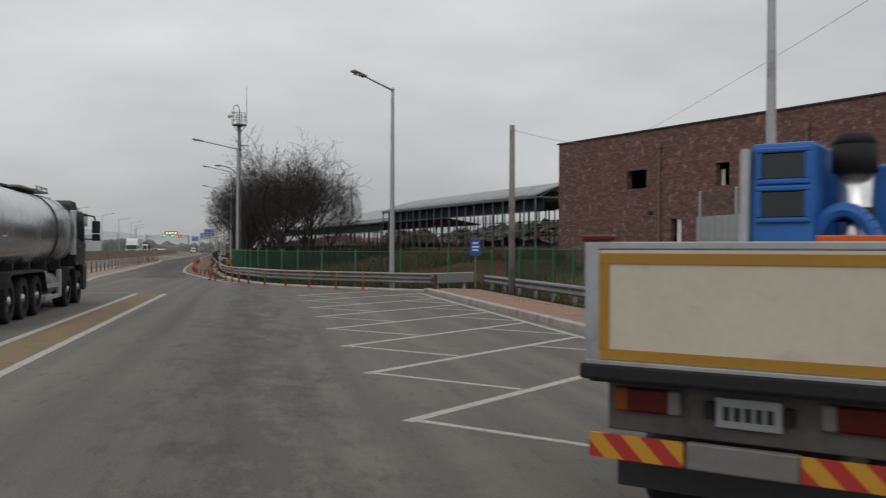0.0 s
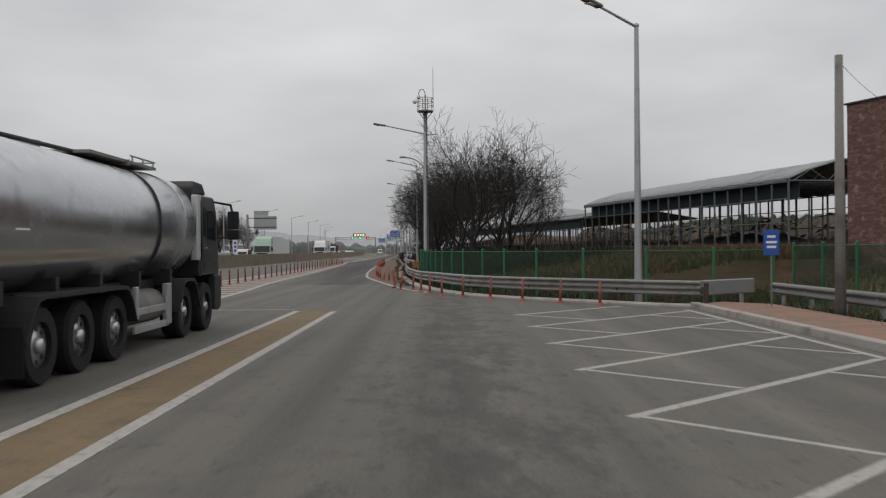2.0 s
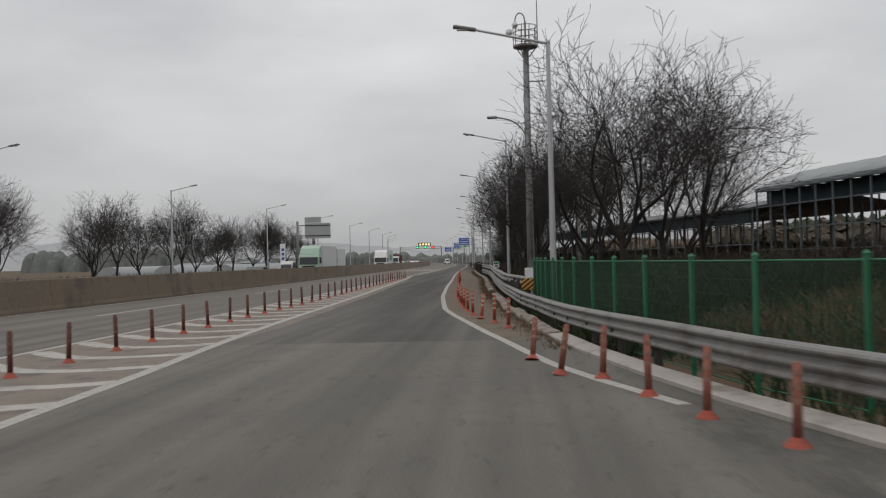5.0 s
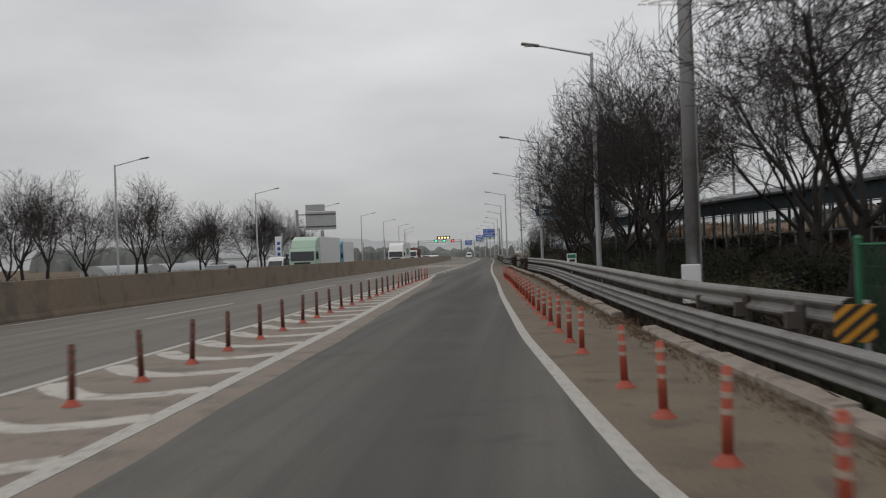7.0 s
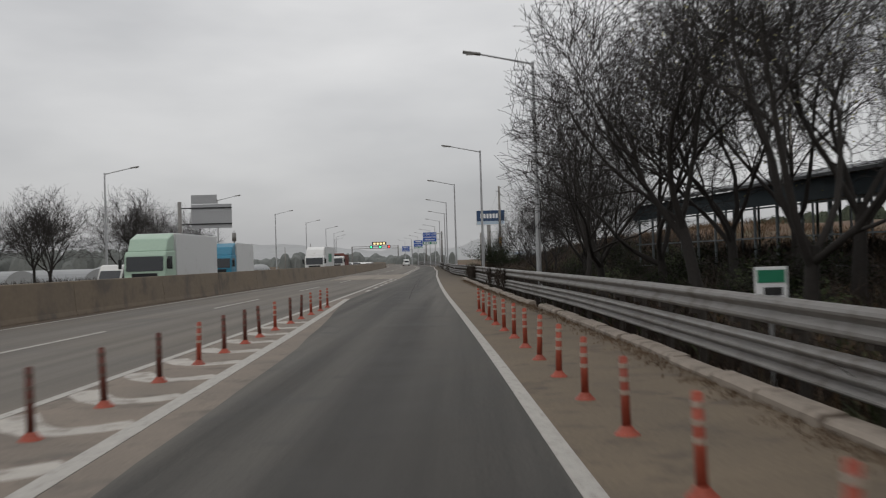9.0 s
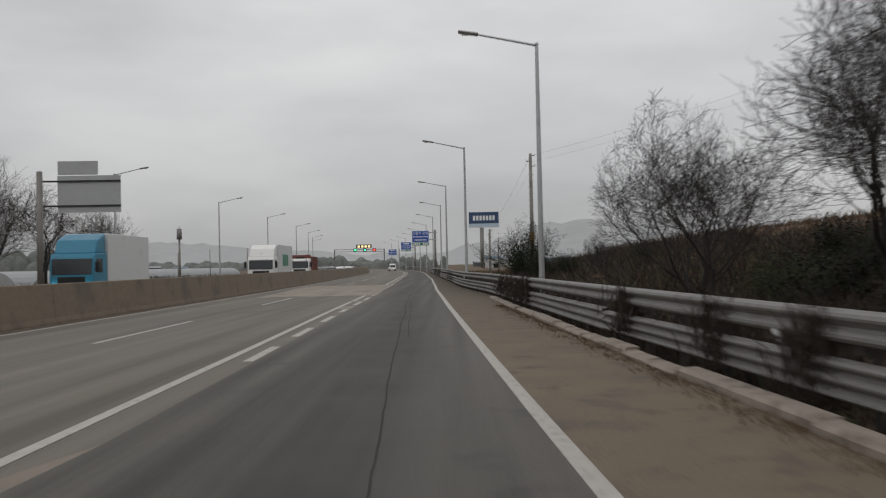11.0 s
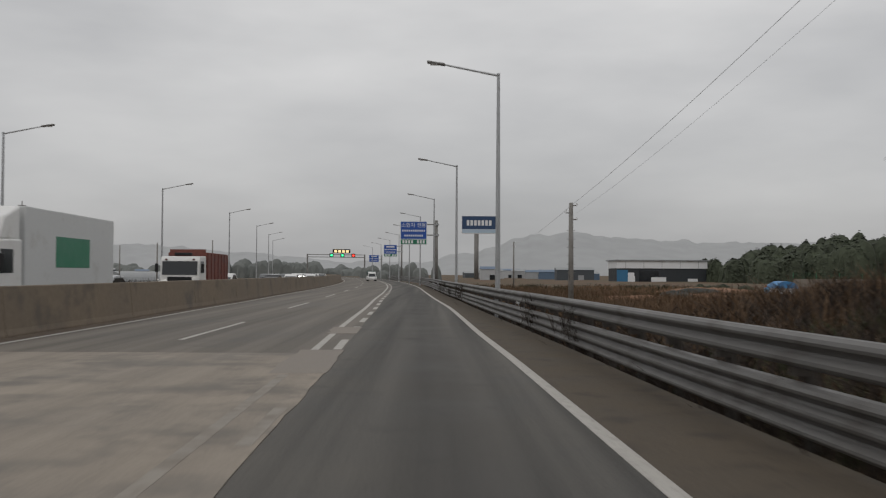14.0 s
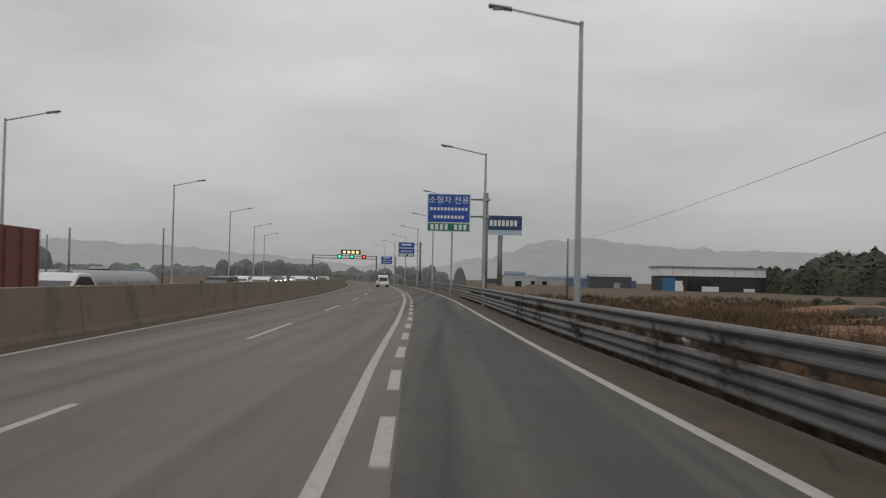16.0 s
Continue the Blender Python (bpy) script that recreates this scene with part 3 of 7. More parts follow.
patch(170.5, 196.2, lambda y: barrier_x(y) + 2.4 - 0.04 * (y - 170), lambda y: edge_left(y) + 0.6, "wide pale resurfaced patch on the main road", 0.0095, mat=PATCH_WIDE)
PAINT_GHOST = surf("worn_off_paint", (0.25, 0.228, 0.198), 0.85, fine=20, coarse=1.2, var=0.2, bump=0.1, dirt=(0.19, 0.165, 0.138), amount=0.6)
line("worn_edge_line", [(main_right(y), y) for y in steps(170.7, 192.3, 2)], 0.15, "worn white edge line on the pale patch", PAINT_GHOST, 0.012)
line("worn_lane_dash", [(lane_dash(y), y) for y in steps(180.5, 188.5, 2)], 0.12, "worn white lane dash on the pale patch", PAINT_GHOST, 0.012)
for y0 in (175.4, 180.9, 186.3):
    line("worn_dash", [(edge_left(y) + 0.46, y) for y in steps(y0, y0 + 2.4, 1.2)], 0.16, "worn short dash on the pale patch", PAINT_GHOST, 0.012)

TAR = surf("tar_seal", (0.052, 0.049, 0.045), 0.95, fine=20, coarse=2, var=0.3, bump=0.1, spec=0.05)
for y0, y1, o, w in ((126, 172, -1.62, 0.02), (142, 162, -1.42, 0.013)):
    line("crack_seal", [(edge_right(y) + o + 0.10 * noise.noise((y * 0.16, o, 0)) + 0.025 * noise.noise((y * 1.4, o, 4)), y) for y in steps(y0, y1, 0.5)], w, "thin dark wavering tar seam in the lane", TAR, 0.004)

# ---- median barrier ----
bp = [(-0.26, -0.1), (-0.26, 0.06), (-0.22, 0.2), (-0.11, 1.22), (-0.09, 1.24), (0.09, 1.24), (0.11, 1.22), (0.22, 0.2), (0.26, 0.06), (0.26, -0.1)]
for k in range(0, 47):
    ya, yb = -60 + k * 10, -60 + (k + 1) * 10 - 0.03
    if k >= 36:
        ya, yb = 300 + (k - 36) * 38, 300 + (k - 35) * 38 - 0.03
    structure("median_barrier", sweep([(barrier_x(y), y, 0) for y in steps(ya, yb, 2.5 if k < 36 else 9)], bp), BARRIER, "stained concrete median barrier panel", "barrier")
structure("gutter_dirt", strip(steps(-60, 720, 4), lambda y: barrier_x(y) + 0.24, lambda y: barrier_x(y) + 0.72 + 0.12 * noise.noise((y * 0.4, 3, 0)), 0.012), BARRIER_TOP, "brown grit along the foot of the barrier", "dirt")
# ---- roadside furniture ----
DARK_RED = surf("grimy_dark_red_plastic", (0.11, 0.036, 0.026), 0.65, fine=14, coarse=2.0, var=0.25, bump=0.05, rand=0.4)


def delineator(tube=ORANGE):
    """A flexible orange lane post with reflective bands."""
    t = thing("delineator_post", "orange plastic lane post with worn reflective bands", "lane post", group="lane posts")
    b = bmesh.new()
    bmesh.ops.create_cone(b, cap_ends=True, segments=14, radius1=0.12, radius2=0.095, depth=0.03, matrix=Matrix.Translation((0, 0, 0.015)))
    bmesh.ops.create_cone(b, cap_ends=True, segments=14, radius1=0.085, radius2=0.05, depth=0.05, matrix=Matrix.Translation((0, 0, 0.055)))
    part("base", b, ORANGE, t, smooth=False)
    b = bmesh.new()
    rod(b, (0, 0, 0.07), (0, 0, 0.69), 0.043, 0.038, n=12)
    bmesh.ops.create_uvsphere(b, u_segments=12, v_segments=4, radius=0.038, matrix=Matrix.Translation((0, 0, 0.69)) @ Matrix.Diagonal((1, 1, 0.5, 1)))
    part("tube", b, tube, t, smooth=True)
    return t


def banded(t, mat):
    for z in (0.36, 0.48, 0.60):
        part("band", bar((0, 0, z), (0, 0, z + 0.042), 0.0445, n=12), mat, t, "worn reflective band")
    return t


post_w = banded(delineator(), REFLECT)
FADED = surf("faded_orange_plastic", (0.23, 0.085, 0.06), 0.7, fine=14, coarse=3.0, var=0.3, bump=0.05, rand=0.5)
TAPE_FADED = surf("faded_tape", (0.27, 0.14, 0.11), 0.6, fine=20, coarse=2, var=0.2, bump=0.0)
post_f = banded(delineator(FADED), TAPE_FADED)
post_d = banded(delineator(DARK_RED), TAPE_DARK)
rng = random.Random(5)
spots = []
post_left = curve_of([(41, 4.9), (62, 4.3), (68, 4.25), (76, 4.08), (84, 3.78), (92, 3.57), (100, 3.31), (108, 3.06), (113, 2.92), (119, 2.8), (121, 2.72)])
LEFT_Y = [47.6, 49.6, 51.7, 53.7, 55.8, 57.8, 59.9, 61.9, 64.0, 66.0, 67.8, 69.8, 71.8, 73.7, 75.9, 77.9, 80.1, 82.0, 84.0, 86.0, 88.0, 90.1, 92.1, 94.2, 96.2, 98.2, 100.4, 102.6, 104.5, 106.4, 108.0, 110.0, 112.4, 114.3, 116.3, 118.5, 120.7]
for y in [41.5, 43.5, 45.6] + LEFT_Y:
    spots.append((post_left(y), y, 0 if y > 115.5 or y in (102.6, 110.0) else 1, rng.uniform(-2, 2), rng.uniform(-2, 2)))
post_right = curve_of([(52, 12.95), (57.3, 11.89), (59, 11.51), (60.6, 11.25), (62.4, 11.03), (64.1, 10.84), (66, 10.67), (67.9, 10.52), (71.4, 10.26), (75, 10.05), (78.8, 9.84), (82.5, 9.64), (89.6, 9.33), (97.7, 8.96), (106, 8.62), (108, 8.5), (111.6, 8.29), (116, 8.1)])
RIGHT_Y = [55.6, 57.3, 59.0, 60.75, 62.6, 64.45, 66.35, 68.25, 71.8, 73.5, 75.5, 77.3, 79.1, 80.9, 82.9, 85.0, 87.0, 89.2, 91.4, 93.5, 95.7, 97.8, 99.8, 101.9, 103.9, 105.9, 107.8, 109.7, 111.6, 113.65, 115.6]
for y in RIGHT_Y:
    spots.append((post_right(y), y, 0, rng.uniform(-2, 2), 18 if y == 59.0 else rng.uniform(-2, 2)))
for x, y in ((19.15, 35.8), (18.2, 37.1), (17.2, 38.45), (16.28, 39.7), (15.42, 40.85), (14.72, 42.1), (14.28, 43.5), (13.94, 45.0), (13.58, 46.6)):
    spots.append((x - 0.12, y - 0.15, 2, rng.uniform(-3, 3), rng.uniform(-3, 3)))
for x, y, a in ((12.93, 46.9, 9), (12.6, 48.8, 22)):
    spots.append((x, y, 2, 4, a))
first = {}
for x, y, kind, ax, ay in spots:
    src = (post_w, post_d, post_f)[kind]
    m = pose(x, y, 0, ax, ay, rng.uniform(0, 90))
    if kind not in first:
        first[kind] = src
        src.matrix_world = m
    else:
        copy_thing(src, m)


# street lamps
def street_lamp(h, arm, label, group, r=0.105, rise=0.42):
    t = thing("street_lamp", label, "street lamp", group=group)
    b = bmesh.new()
    box(b, 0, 0, 0, 0.36, 0.36, 0.05, 0.01)
    rod(b, (0, 0, 0.05), (0, 0, 0.9), r * 1.05, r, n=12)
    rod(b, (0, 0, 0.9), (0, 0, h), r, r * 0.58, n=12)
    bmesh.ops.create_uvsphere(b, u_segments=10, v_segments=6, radius=r * 0.75, matrix=Matrix.Translation((0, 0, h)))
    part("pole", b, GALV, t, smooth=False)
    part("arm", bar((0, 0, h - 0.04), (-arm, 0, h + rise), 0.045, 0.035, n=8), GALV, t)
    b = bmesh.new()
    box(b, 0, 0, -0.05, 0.72, 0.26, 0.09, 0.03, turn=None)
    bmesh.ops.transform(b, matrix=pose(-arm - 0.28, 0, h + rise + 0.05, 0, 9, 0), verts=b.verts)
    head = part("lamp_head", b, GALV_DIM, t)
    part("lens", block(-arm - 0.30, 0, h + rise - 0.02, 0.42, 0.18, 0.03, 0.008), WHITE, head)
    part("service_door", block(0, -r * 0.9, 0.5, 0.09, 0.05, 0.32, 0.01), GALV_DIM, t)
    return t


R_LAMPS = [(12.38, 95.0), (10.7, 124.3), (9.2, 154.3), (7.1, 183.4), (5.75, 213.5), (4.95, 244.0), (3.4, 273.5), (1.6, 303.5), (-0.6, 333.5), (-3.4, 363), (-6.6, 393), (-10.3, 423), (-14.5, 453)]
lamp = street_lamp(9.6, 2.15, "tall grey steel street lamp behind the guardrail", "street lamps along the ramp")
for i, (x, y) in enumerate(R_LAMPS):
    m = pose(x, y, -0.25, 0, 0, rng.uniform(-4, 4))
    if i == 0:
        lamp.matrix_world = m
    else:
        copy_thing(lamp, m)
L_LAMPS = [(-22.4, 93), (-22.0, 127), (-21.2, 162), (-21.0, 196), (-21.0, 230), (-22.0, 264.3), (-23.2, 298.4), (-26, 332), (-30, 366), (-35, 400)]
lamp_b = street_lamp(9.6, 2.15, "tall grey steel street lamp across the main road", "street lamps across the road")
for i, (x, y) in enumerate(L_LAMPS):
    m = pose(x, y, -0.2, 0, 0, 180 + rng.uniform(-4, 4))
    if i == 0:
        lamp_b.matrix_world = m
    else:
        copy_thing(lamp_b, m)
lamp_c = street_lamp(8.25, 1.75, "grey steel street lamp of the rest area", "street lamps of the rest area", 0.11, 0.27)
lamp_c.matrix_world = pose(20.3, 36.55, -0.2, 0, 0, 42)
copy_thing(lamp_c, pose(24.2, 15.1, -0.2, 0, 0, 20))
lamp_d = street_lamp(8.5, 2.3, "grey steel street lamp beside the green fence", "street lamps along the ramp", 0.105)
lamp_d.matrix_world = pose(13.68, 62.9, -0.2, 0, 0, 6)

# rail posts: the shade behind the beams is put into their dark colour
POST_SHADED = surf("shaded_rail_post", (0.055, 0.047, 0.041), 0.7, fine=12, coarse=1.5, var=0.3, bump=0.1)
# guardrails: W-shaped beams on posts
def folded(face):
    return face + [(x + 0.008, z) for x, z in face[::-1]]


TWO_WAVE = folded([(-0.02, 0.0), (-0.07, 0.02), (-0.092, 0.05), (-0.088, 0.085), (-0.03, 0.13), (-0.012, 0.155), (-0.03, 0.18), (-0.086, 0.222), (-0.092, 0.25), (-0.075, 0.285), (-0.02, 0.312), (0.045, 0.316)])
THREE_WAVE = folded([(-0.02, 0.0), (-0.07, 0.018), (-0.09, 0.042), (-0.086, 0.066), (-0.03, 0.106), (-0.014, 0.125), (-0.03, 0.146), (-0.086, 0.184), (-0.092, 0.208), (-0.086, 0.232), (-0.03, 0.268), (-0.014, 0.29), (-0.03, 0.31), (-0.086, 0.346), (-0.09, 0.37), (-0.07, 0.398), (-0.02, 0.416), (0.045, 0.42)])


def guardrail(label, beams, posts, post_h, mat, pmat):
    t = thing("guardrail", label, "guardrail", kind="")
    for path, z, tall, profile in beams:
        v, f = sweep([(x, y, z(y)) for x, y in path], [(u, w * tall) for u, w in profile])
        part("beam", (v, f), mat, t)
    src = None
    for x, y, h in posts:
        if src is None or h != src[1]:
            b = bmesh.new()
            rod(b, (0, 0, -0.6), (0, 0, h), 0.065, n=10)
            bmesh.ops.create_cone(b, cap_ends=True, segments=10, radius1=0.075, radius2=0.05, depth=0.04, matrix=Matrix.Translation((0, 0, h + 0.02)))
            box(b, -0.1, 0, h - 0.28, 0.16, 0.12, 0.2)
            ob = part("post", b, pmat, t)
            src = (ob.data, h)
        else:
            ob = new("post", src[0])
            ob.parent = t
        ob.location = (x, y, 0)
    return t


def rail_x(y):
    return kerb_x(y) + 0.6


curve_rail = [(x + 0.38, y + 0.3) for x, y in LOT_KERB]
ramp_rail = [(rail_x(y), y) for y in [47.5, 50.5] + steps(54, 420, 3)]
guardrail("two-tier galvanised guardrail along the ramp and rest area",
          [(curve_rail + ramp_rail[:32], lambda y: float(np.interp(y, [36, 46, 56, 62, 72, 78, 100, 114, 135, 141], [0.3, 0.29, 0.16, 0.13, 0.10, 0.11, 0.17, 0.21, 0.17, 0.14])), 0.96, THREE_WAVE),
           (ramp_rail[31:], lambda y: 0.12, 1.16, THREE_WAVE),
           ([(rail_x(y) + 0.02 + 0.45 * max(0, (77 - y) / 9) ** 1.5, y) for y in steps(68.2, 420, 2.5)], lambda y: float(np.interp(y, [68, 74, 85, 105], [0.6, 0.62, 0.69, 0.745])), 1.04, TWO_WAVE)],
          [(x + 0.13, y, 0.62) for x, y in curve_rail[::2]] + [(rail_x(y) + 0.13, y, 0.5) for y in steps(48, 66, 2)] + [(rail_x(y) + 0.2, y, 0.82) for y in steps(69, 82, 2)] + [(rail_x(y) + 0.2, y, 0.93) for y in steps(84, 285, 2)], 1.0, RAIL, POST_SHADED)
t = guardrail("galvanised guardrail beside the red paving", [([(24.15, y) for y in steps(-12, 36.4, 4)], lambda y: 0.26, 1.0, TWO_WAVE)],
              [(24.3, y, 0.52) for y in steps(-12, 36, 2)], 1.0, GALV_DIM, GALV)
guardrail("galvanised two-tier guardrail end beside the tanker lane", [([(6.2, y) for y in steps(-30, 38.1, 4)], lambda y: 0.42, 1.0, TWO_WAVE), ([(6.2, y) for y in steps(-30, 38.1, 4)], lambda y: 0.88, 1.0, TWO_WAVE)],
          [(6.34, y, 1.3) for y in steps(-30, 38, 2)], 1.3, GALV_DIM, GALV)
ch = thing("chevron_sign", "yellow and black striped board at the rail end", "road sign", pose(12.98, 68.15, 0))
part("board", block(0.0, 0, 0.44, 0.44, 0.03, 0.42, 0.006), HAZARD_BLACK, ch)
part("post", bar((0.15, 0.06, -0.3), (0.15, 0.06, 0.9), 0.04), GALV, ch)
cb = thing("rail_joint", "grey steel plate joining two guardrails on posts", "guardrail", pose(22.7, 36.0, 0, 0, 0, 40))
part("plate", block(0, 0, 0.27, 2.7, 0.10, 0.42, 0.03), GALV, cb)
for x in (-0.9, 0.9):
    part("post", bar((x, 0.1, -0.4), (x, 0.1, 0.6), 0.06), GALV, cb)
for y, z in ((180.8, 0.77), (231.2, 0.77), (260, 0.77), (206, 0.77), (156, 0.77), (132, 0.77)):
    t = thing("rail_reflector", "small round white reflector on the guardrail", "reflector", pose(rail_x(y) + 0.02, y, z), "rail reflectors")
    part("disc", bar((-0.05, -0.02, -0.02), (-0.05, 0.02, -0.02), 0.055, n=12), SIGN_WHITE, t)
    part("bracket", block(-0.03, 0.0, -0.14, 0.03, 0.02, 0.12), GALV, t)

# red paving between kerb and guardrail
PAVER = surf("red_paver", (0.26, 0.138, 0.098), 0.92, fine=9, coarse=1.1, var=0.35, bump=0.4, dirt=(0.19, 0.15, 0.112), amount=0.6, rand=0.5)
structure("pavement", ([(21.4, -60, 0.10), (23.3, -60, 0.10), (23.3, 34.0, 0.10), (22.4, 35.3, 0.10), (21.4, 34.4, 0.10)], [(0, 1, 2, 3, 4)]), PAVER, "red concrete paving with dusty joints", "pavement")

# green net fence
NET = bpy.data.materials.new("green_net")
NET.use_nodes = True
nn, nl = NET.node_tree.nodes, NET.node_tree.links
nb = nn["Principled BSDF"]
nb.inputs["Base Color"].default_value, nb.inputs["Roughness"].default_value = (0.008, 0.075, 0.036, 1), 0.7
n_tc, n_n, n_r = nn.new("ShaderNodeNewGeometry"), nn.new("ShaderNodeTexNoise"), nn.new("ShaderNodeMapRange")
n_n.inputs["Scale"].default_value = 1.3
nl.new(n_tc.outputs["Position"], n_n.inputs["Vector"])
nl.new(n_n.outputs["Fac"], n_r.inputs["Value"])
n_r.inputs["To Min"].default_value, n_r.inputs["To Max"].default_value = 0.06, 0.14
nl.new(n_r.outputs["Result"], nb.inputs["Alpha"])


MESH_WIRE = surf("green_coated_wire", (0.006, 0.052, 0.025), 0.6, fine=10, coarse=0.8, var=0.25, bump=0.0)


def fence(path, h, z0, label):
    t = thing("fence", label, "fence")
    src = None
    for i, (x, y) in enumerate(path):
        if src is None:
            b = bmesh.new()
            box(b, 0, 0, -0.3, 0.07, 0.07, h + 0.36, 0.008)
            bmesh.ops.create_cone(b, cap_ends=True, segments=8, radius1=0.055, radius2=0.02, depth=0.04, matrix=Matrix.Translation((0, 0, h + 0.08)))
            ob = part("post", b, GREEN_POST, t)
            src = ob.data
        else:
            ob = new("post", src)
            ob.parent = t
        ob.location = (x, y, z0)
        if i + 1 < len(path):
            x2, y2 = path[i + 1]
            d = Vector((x2 - x, y2 - y, 0))
            b = bmesh.new()
            box(b, 0, 0, 0, d.length - 0.08, 0.006, h - 0.05)
            ob = part("net_panel", b, NET, t, "translucent green mesh panel")
            ob.matrix_world = pose((x + x2) / 2, (y + y2) / 2, z0 + 0.05, 0, 0, math.degrees(math.atan2(d.y, d.x)))
            b = bmesh.new()
            for q in range(int(d.length / 0.07)):
                box(b, -d.length / 2 + 0.05 + q * 0.07, 0, 0.03, 0.005, 0.006, h - 0.05)
            for q in range(8):
                box(b, 0, 0.006, 0.12 + q * (h - 0.2) / 7, d.length - 0.06, 0.006, 0.006)
            mesh_ob = part("wire_mesh", b, MESH_WIRE, t, "welded green wire mesh")
            mesh_ob.matrix_world = pose((x + x2) / 2, (y + y2) / 2, z0 + 0.03, 0, 0, math.degrees(math.atan2(d.y, d.x)))
            for zz in (0.06, h - 0.01):
                wire = part("wire", bar((x, y, z0 + zz), (x2, y2, z0 + zz), 0.012, n=5), GREEN_POST, t)
    return t


def along(points, d):
    """Points every d metres along a polyline."""
    out, left = [points[0]], d
    for (xa, ya), (xb, yb) in zip(points, points[1:]):
        seg = math.hypot(xb - xa, yb - ya)
        s = left
        while s <= seg:
            out.append((xa + (xb - xa) * s / seg, ya + (yb - ya) * s / seg))
            s += d
        left = s - seg
    return out


fence(along([(13.25, 68.75), (13.4, 63), (13.78, 57), (14.5, 51), (15.4, 46.5), (17.2, 41.4), (19.4, 38.8), (22.6, 37.9), (25.6, 38.6)], 2.05), 1.72, -0.2, "green steel post fence with translucent mesh")
fence(along([(25.6, 38.6), (25.6, -6)], 2.2), 1.85, -0.2, "green steel post fence with translucent mesh")
# ---- vehicles ----
def prism(profile, x0, x1, bevel=0.0):
    """A side outline of (y, z) points carried from x0 to x1."""
    b = bmesh.new()
    va = [b.verts.new((x0, y, z)) for y, z in profile]
    vb = [b.verts.new((x1, y, z)) for y, z in profile]
    n = len(profile)
    b.faces.new(va)
    b.faces.new(vb[::-1])
    for i in range(n):
        b.faces.new((va[i], vb[i], vb[(i + 1) % n], va[(i + 1) % n]))
    if bevel:
        bmesh.ops.recalc_face_normals(b, faces=b.faces)
        bmesh.ops.bevel(b, geom=list(b.edges), offset=bevel, segments=2, affect="EDGES", profile=0.5)
    return b


RIM = surf("steel_rim", (0.58, 0.58, 0.59), 0.35, metal=0.7, fine=20, coarse=3, var=0.2, bump=0.0, dirt=(0.12, 0.1, 0.09), amount=0.3)


def wheel(parent, x, y, r, w, side, holes=True):
    """A tyre with its rim; side is +1 when the rim faces +x."""
    b = bmesh.new()
    prof = [(r * 0.60, -w / 2), (r * 0.93, -w / 2), (r, -w * 0.34), (r, w * 0.34), (r * 0.93, w / 2), (r * 0.60, w / 2)]
    n = 26
    rings = []
    for k in range(n):
        a = 2 * math.pi * k / n
        rings.append([b.verts.new((u, math.cos(a) * q, math.sin(a) * q)) for q, u in prof])
    for k in range(n):
        p, q = rings[k], rings[(k + 1) % n]
        for j in range(len(prof)):
            j2 = (j + 1) % len(prof)
            b.faces.new((p[j], q[j], q[j2], p[j2]))
    t = part("wheel", b, BLACK, parent, smooth=False)
    t.location = (x, y, r)
    b = bmesh.new()
    rod(b, (side * w * 0.18, 0, 0), (side * w * 0.30, 0, 0), r * 0.60, r * 0.58, n=24)
    rod(b, (side * w * 0.28, 0, 0), (side * w * 0.52, 0, 0), r * 0.22, r * 0.17, n=14)
    part("rim", b, RIM, t, "dull metal rim", True)
    if holes:
        b = bmesh.new()
        for k in range(8):
            a = 2 * math.pi * k / 8
            rod(b, (side * w * 0.29, math.cos(a) * r * 0.42, math.sin(a) * r * 0.42), (side * w * 0.312, math.cos(a) * r * 0.42, math.sin(a) * r * 0.42), r * 0.085, n=8)
        part("vent_holes", b, DARK, t)
    return t


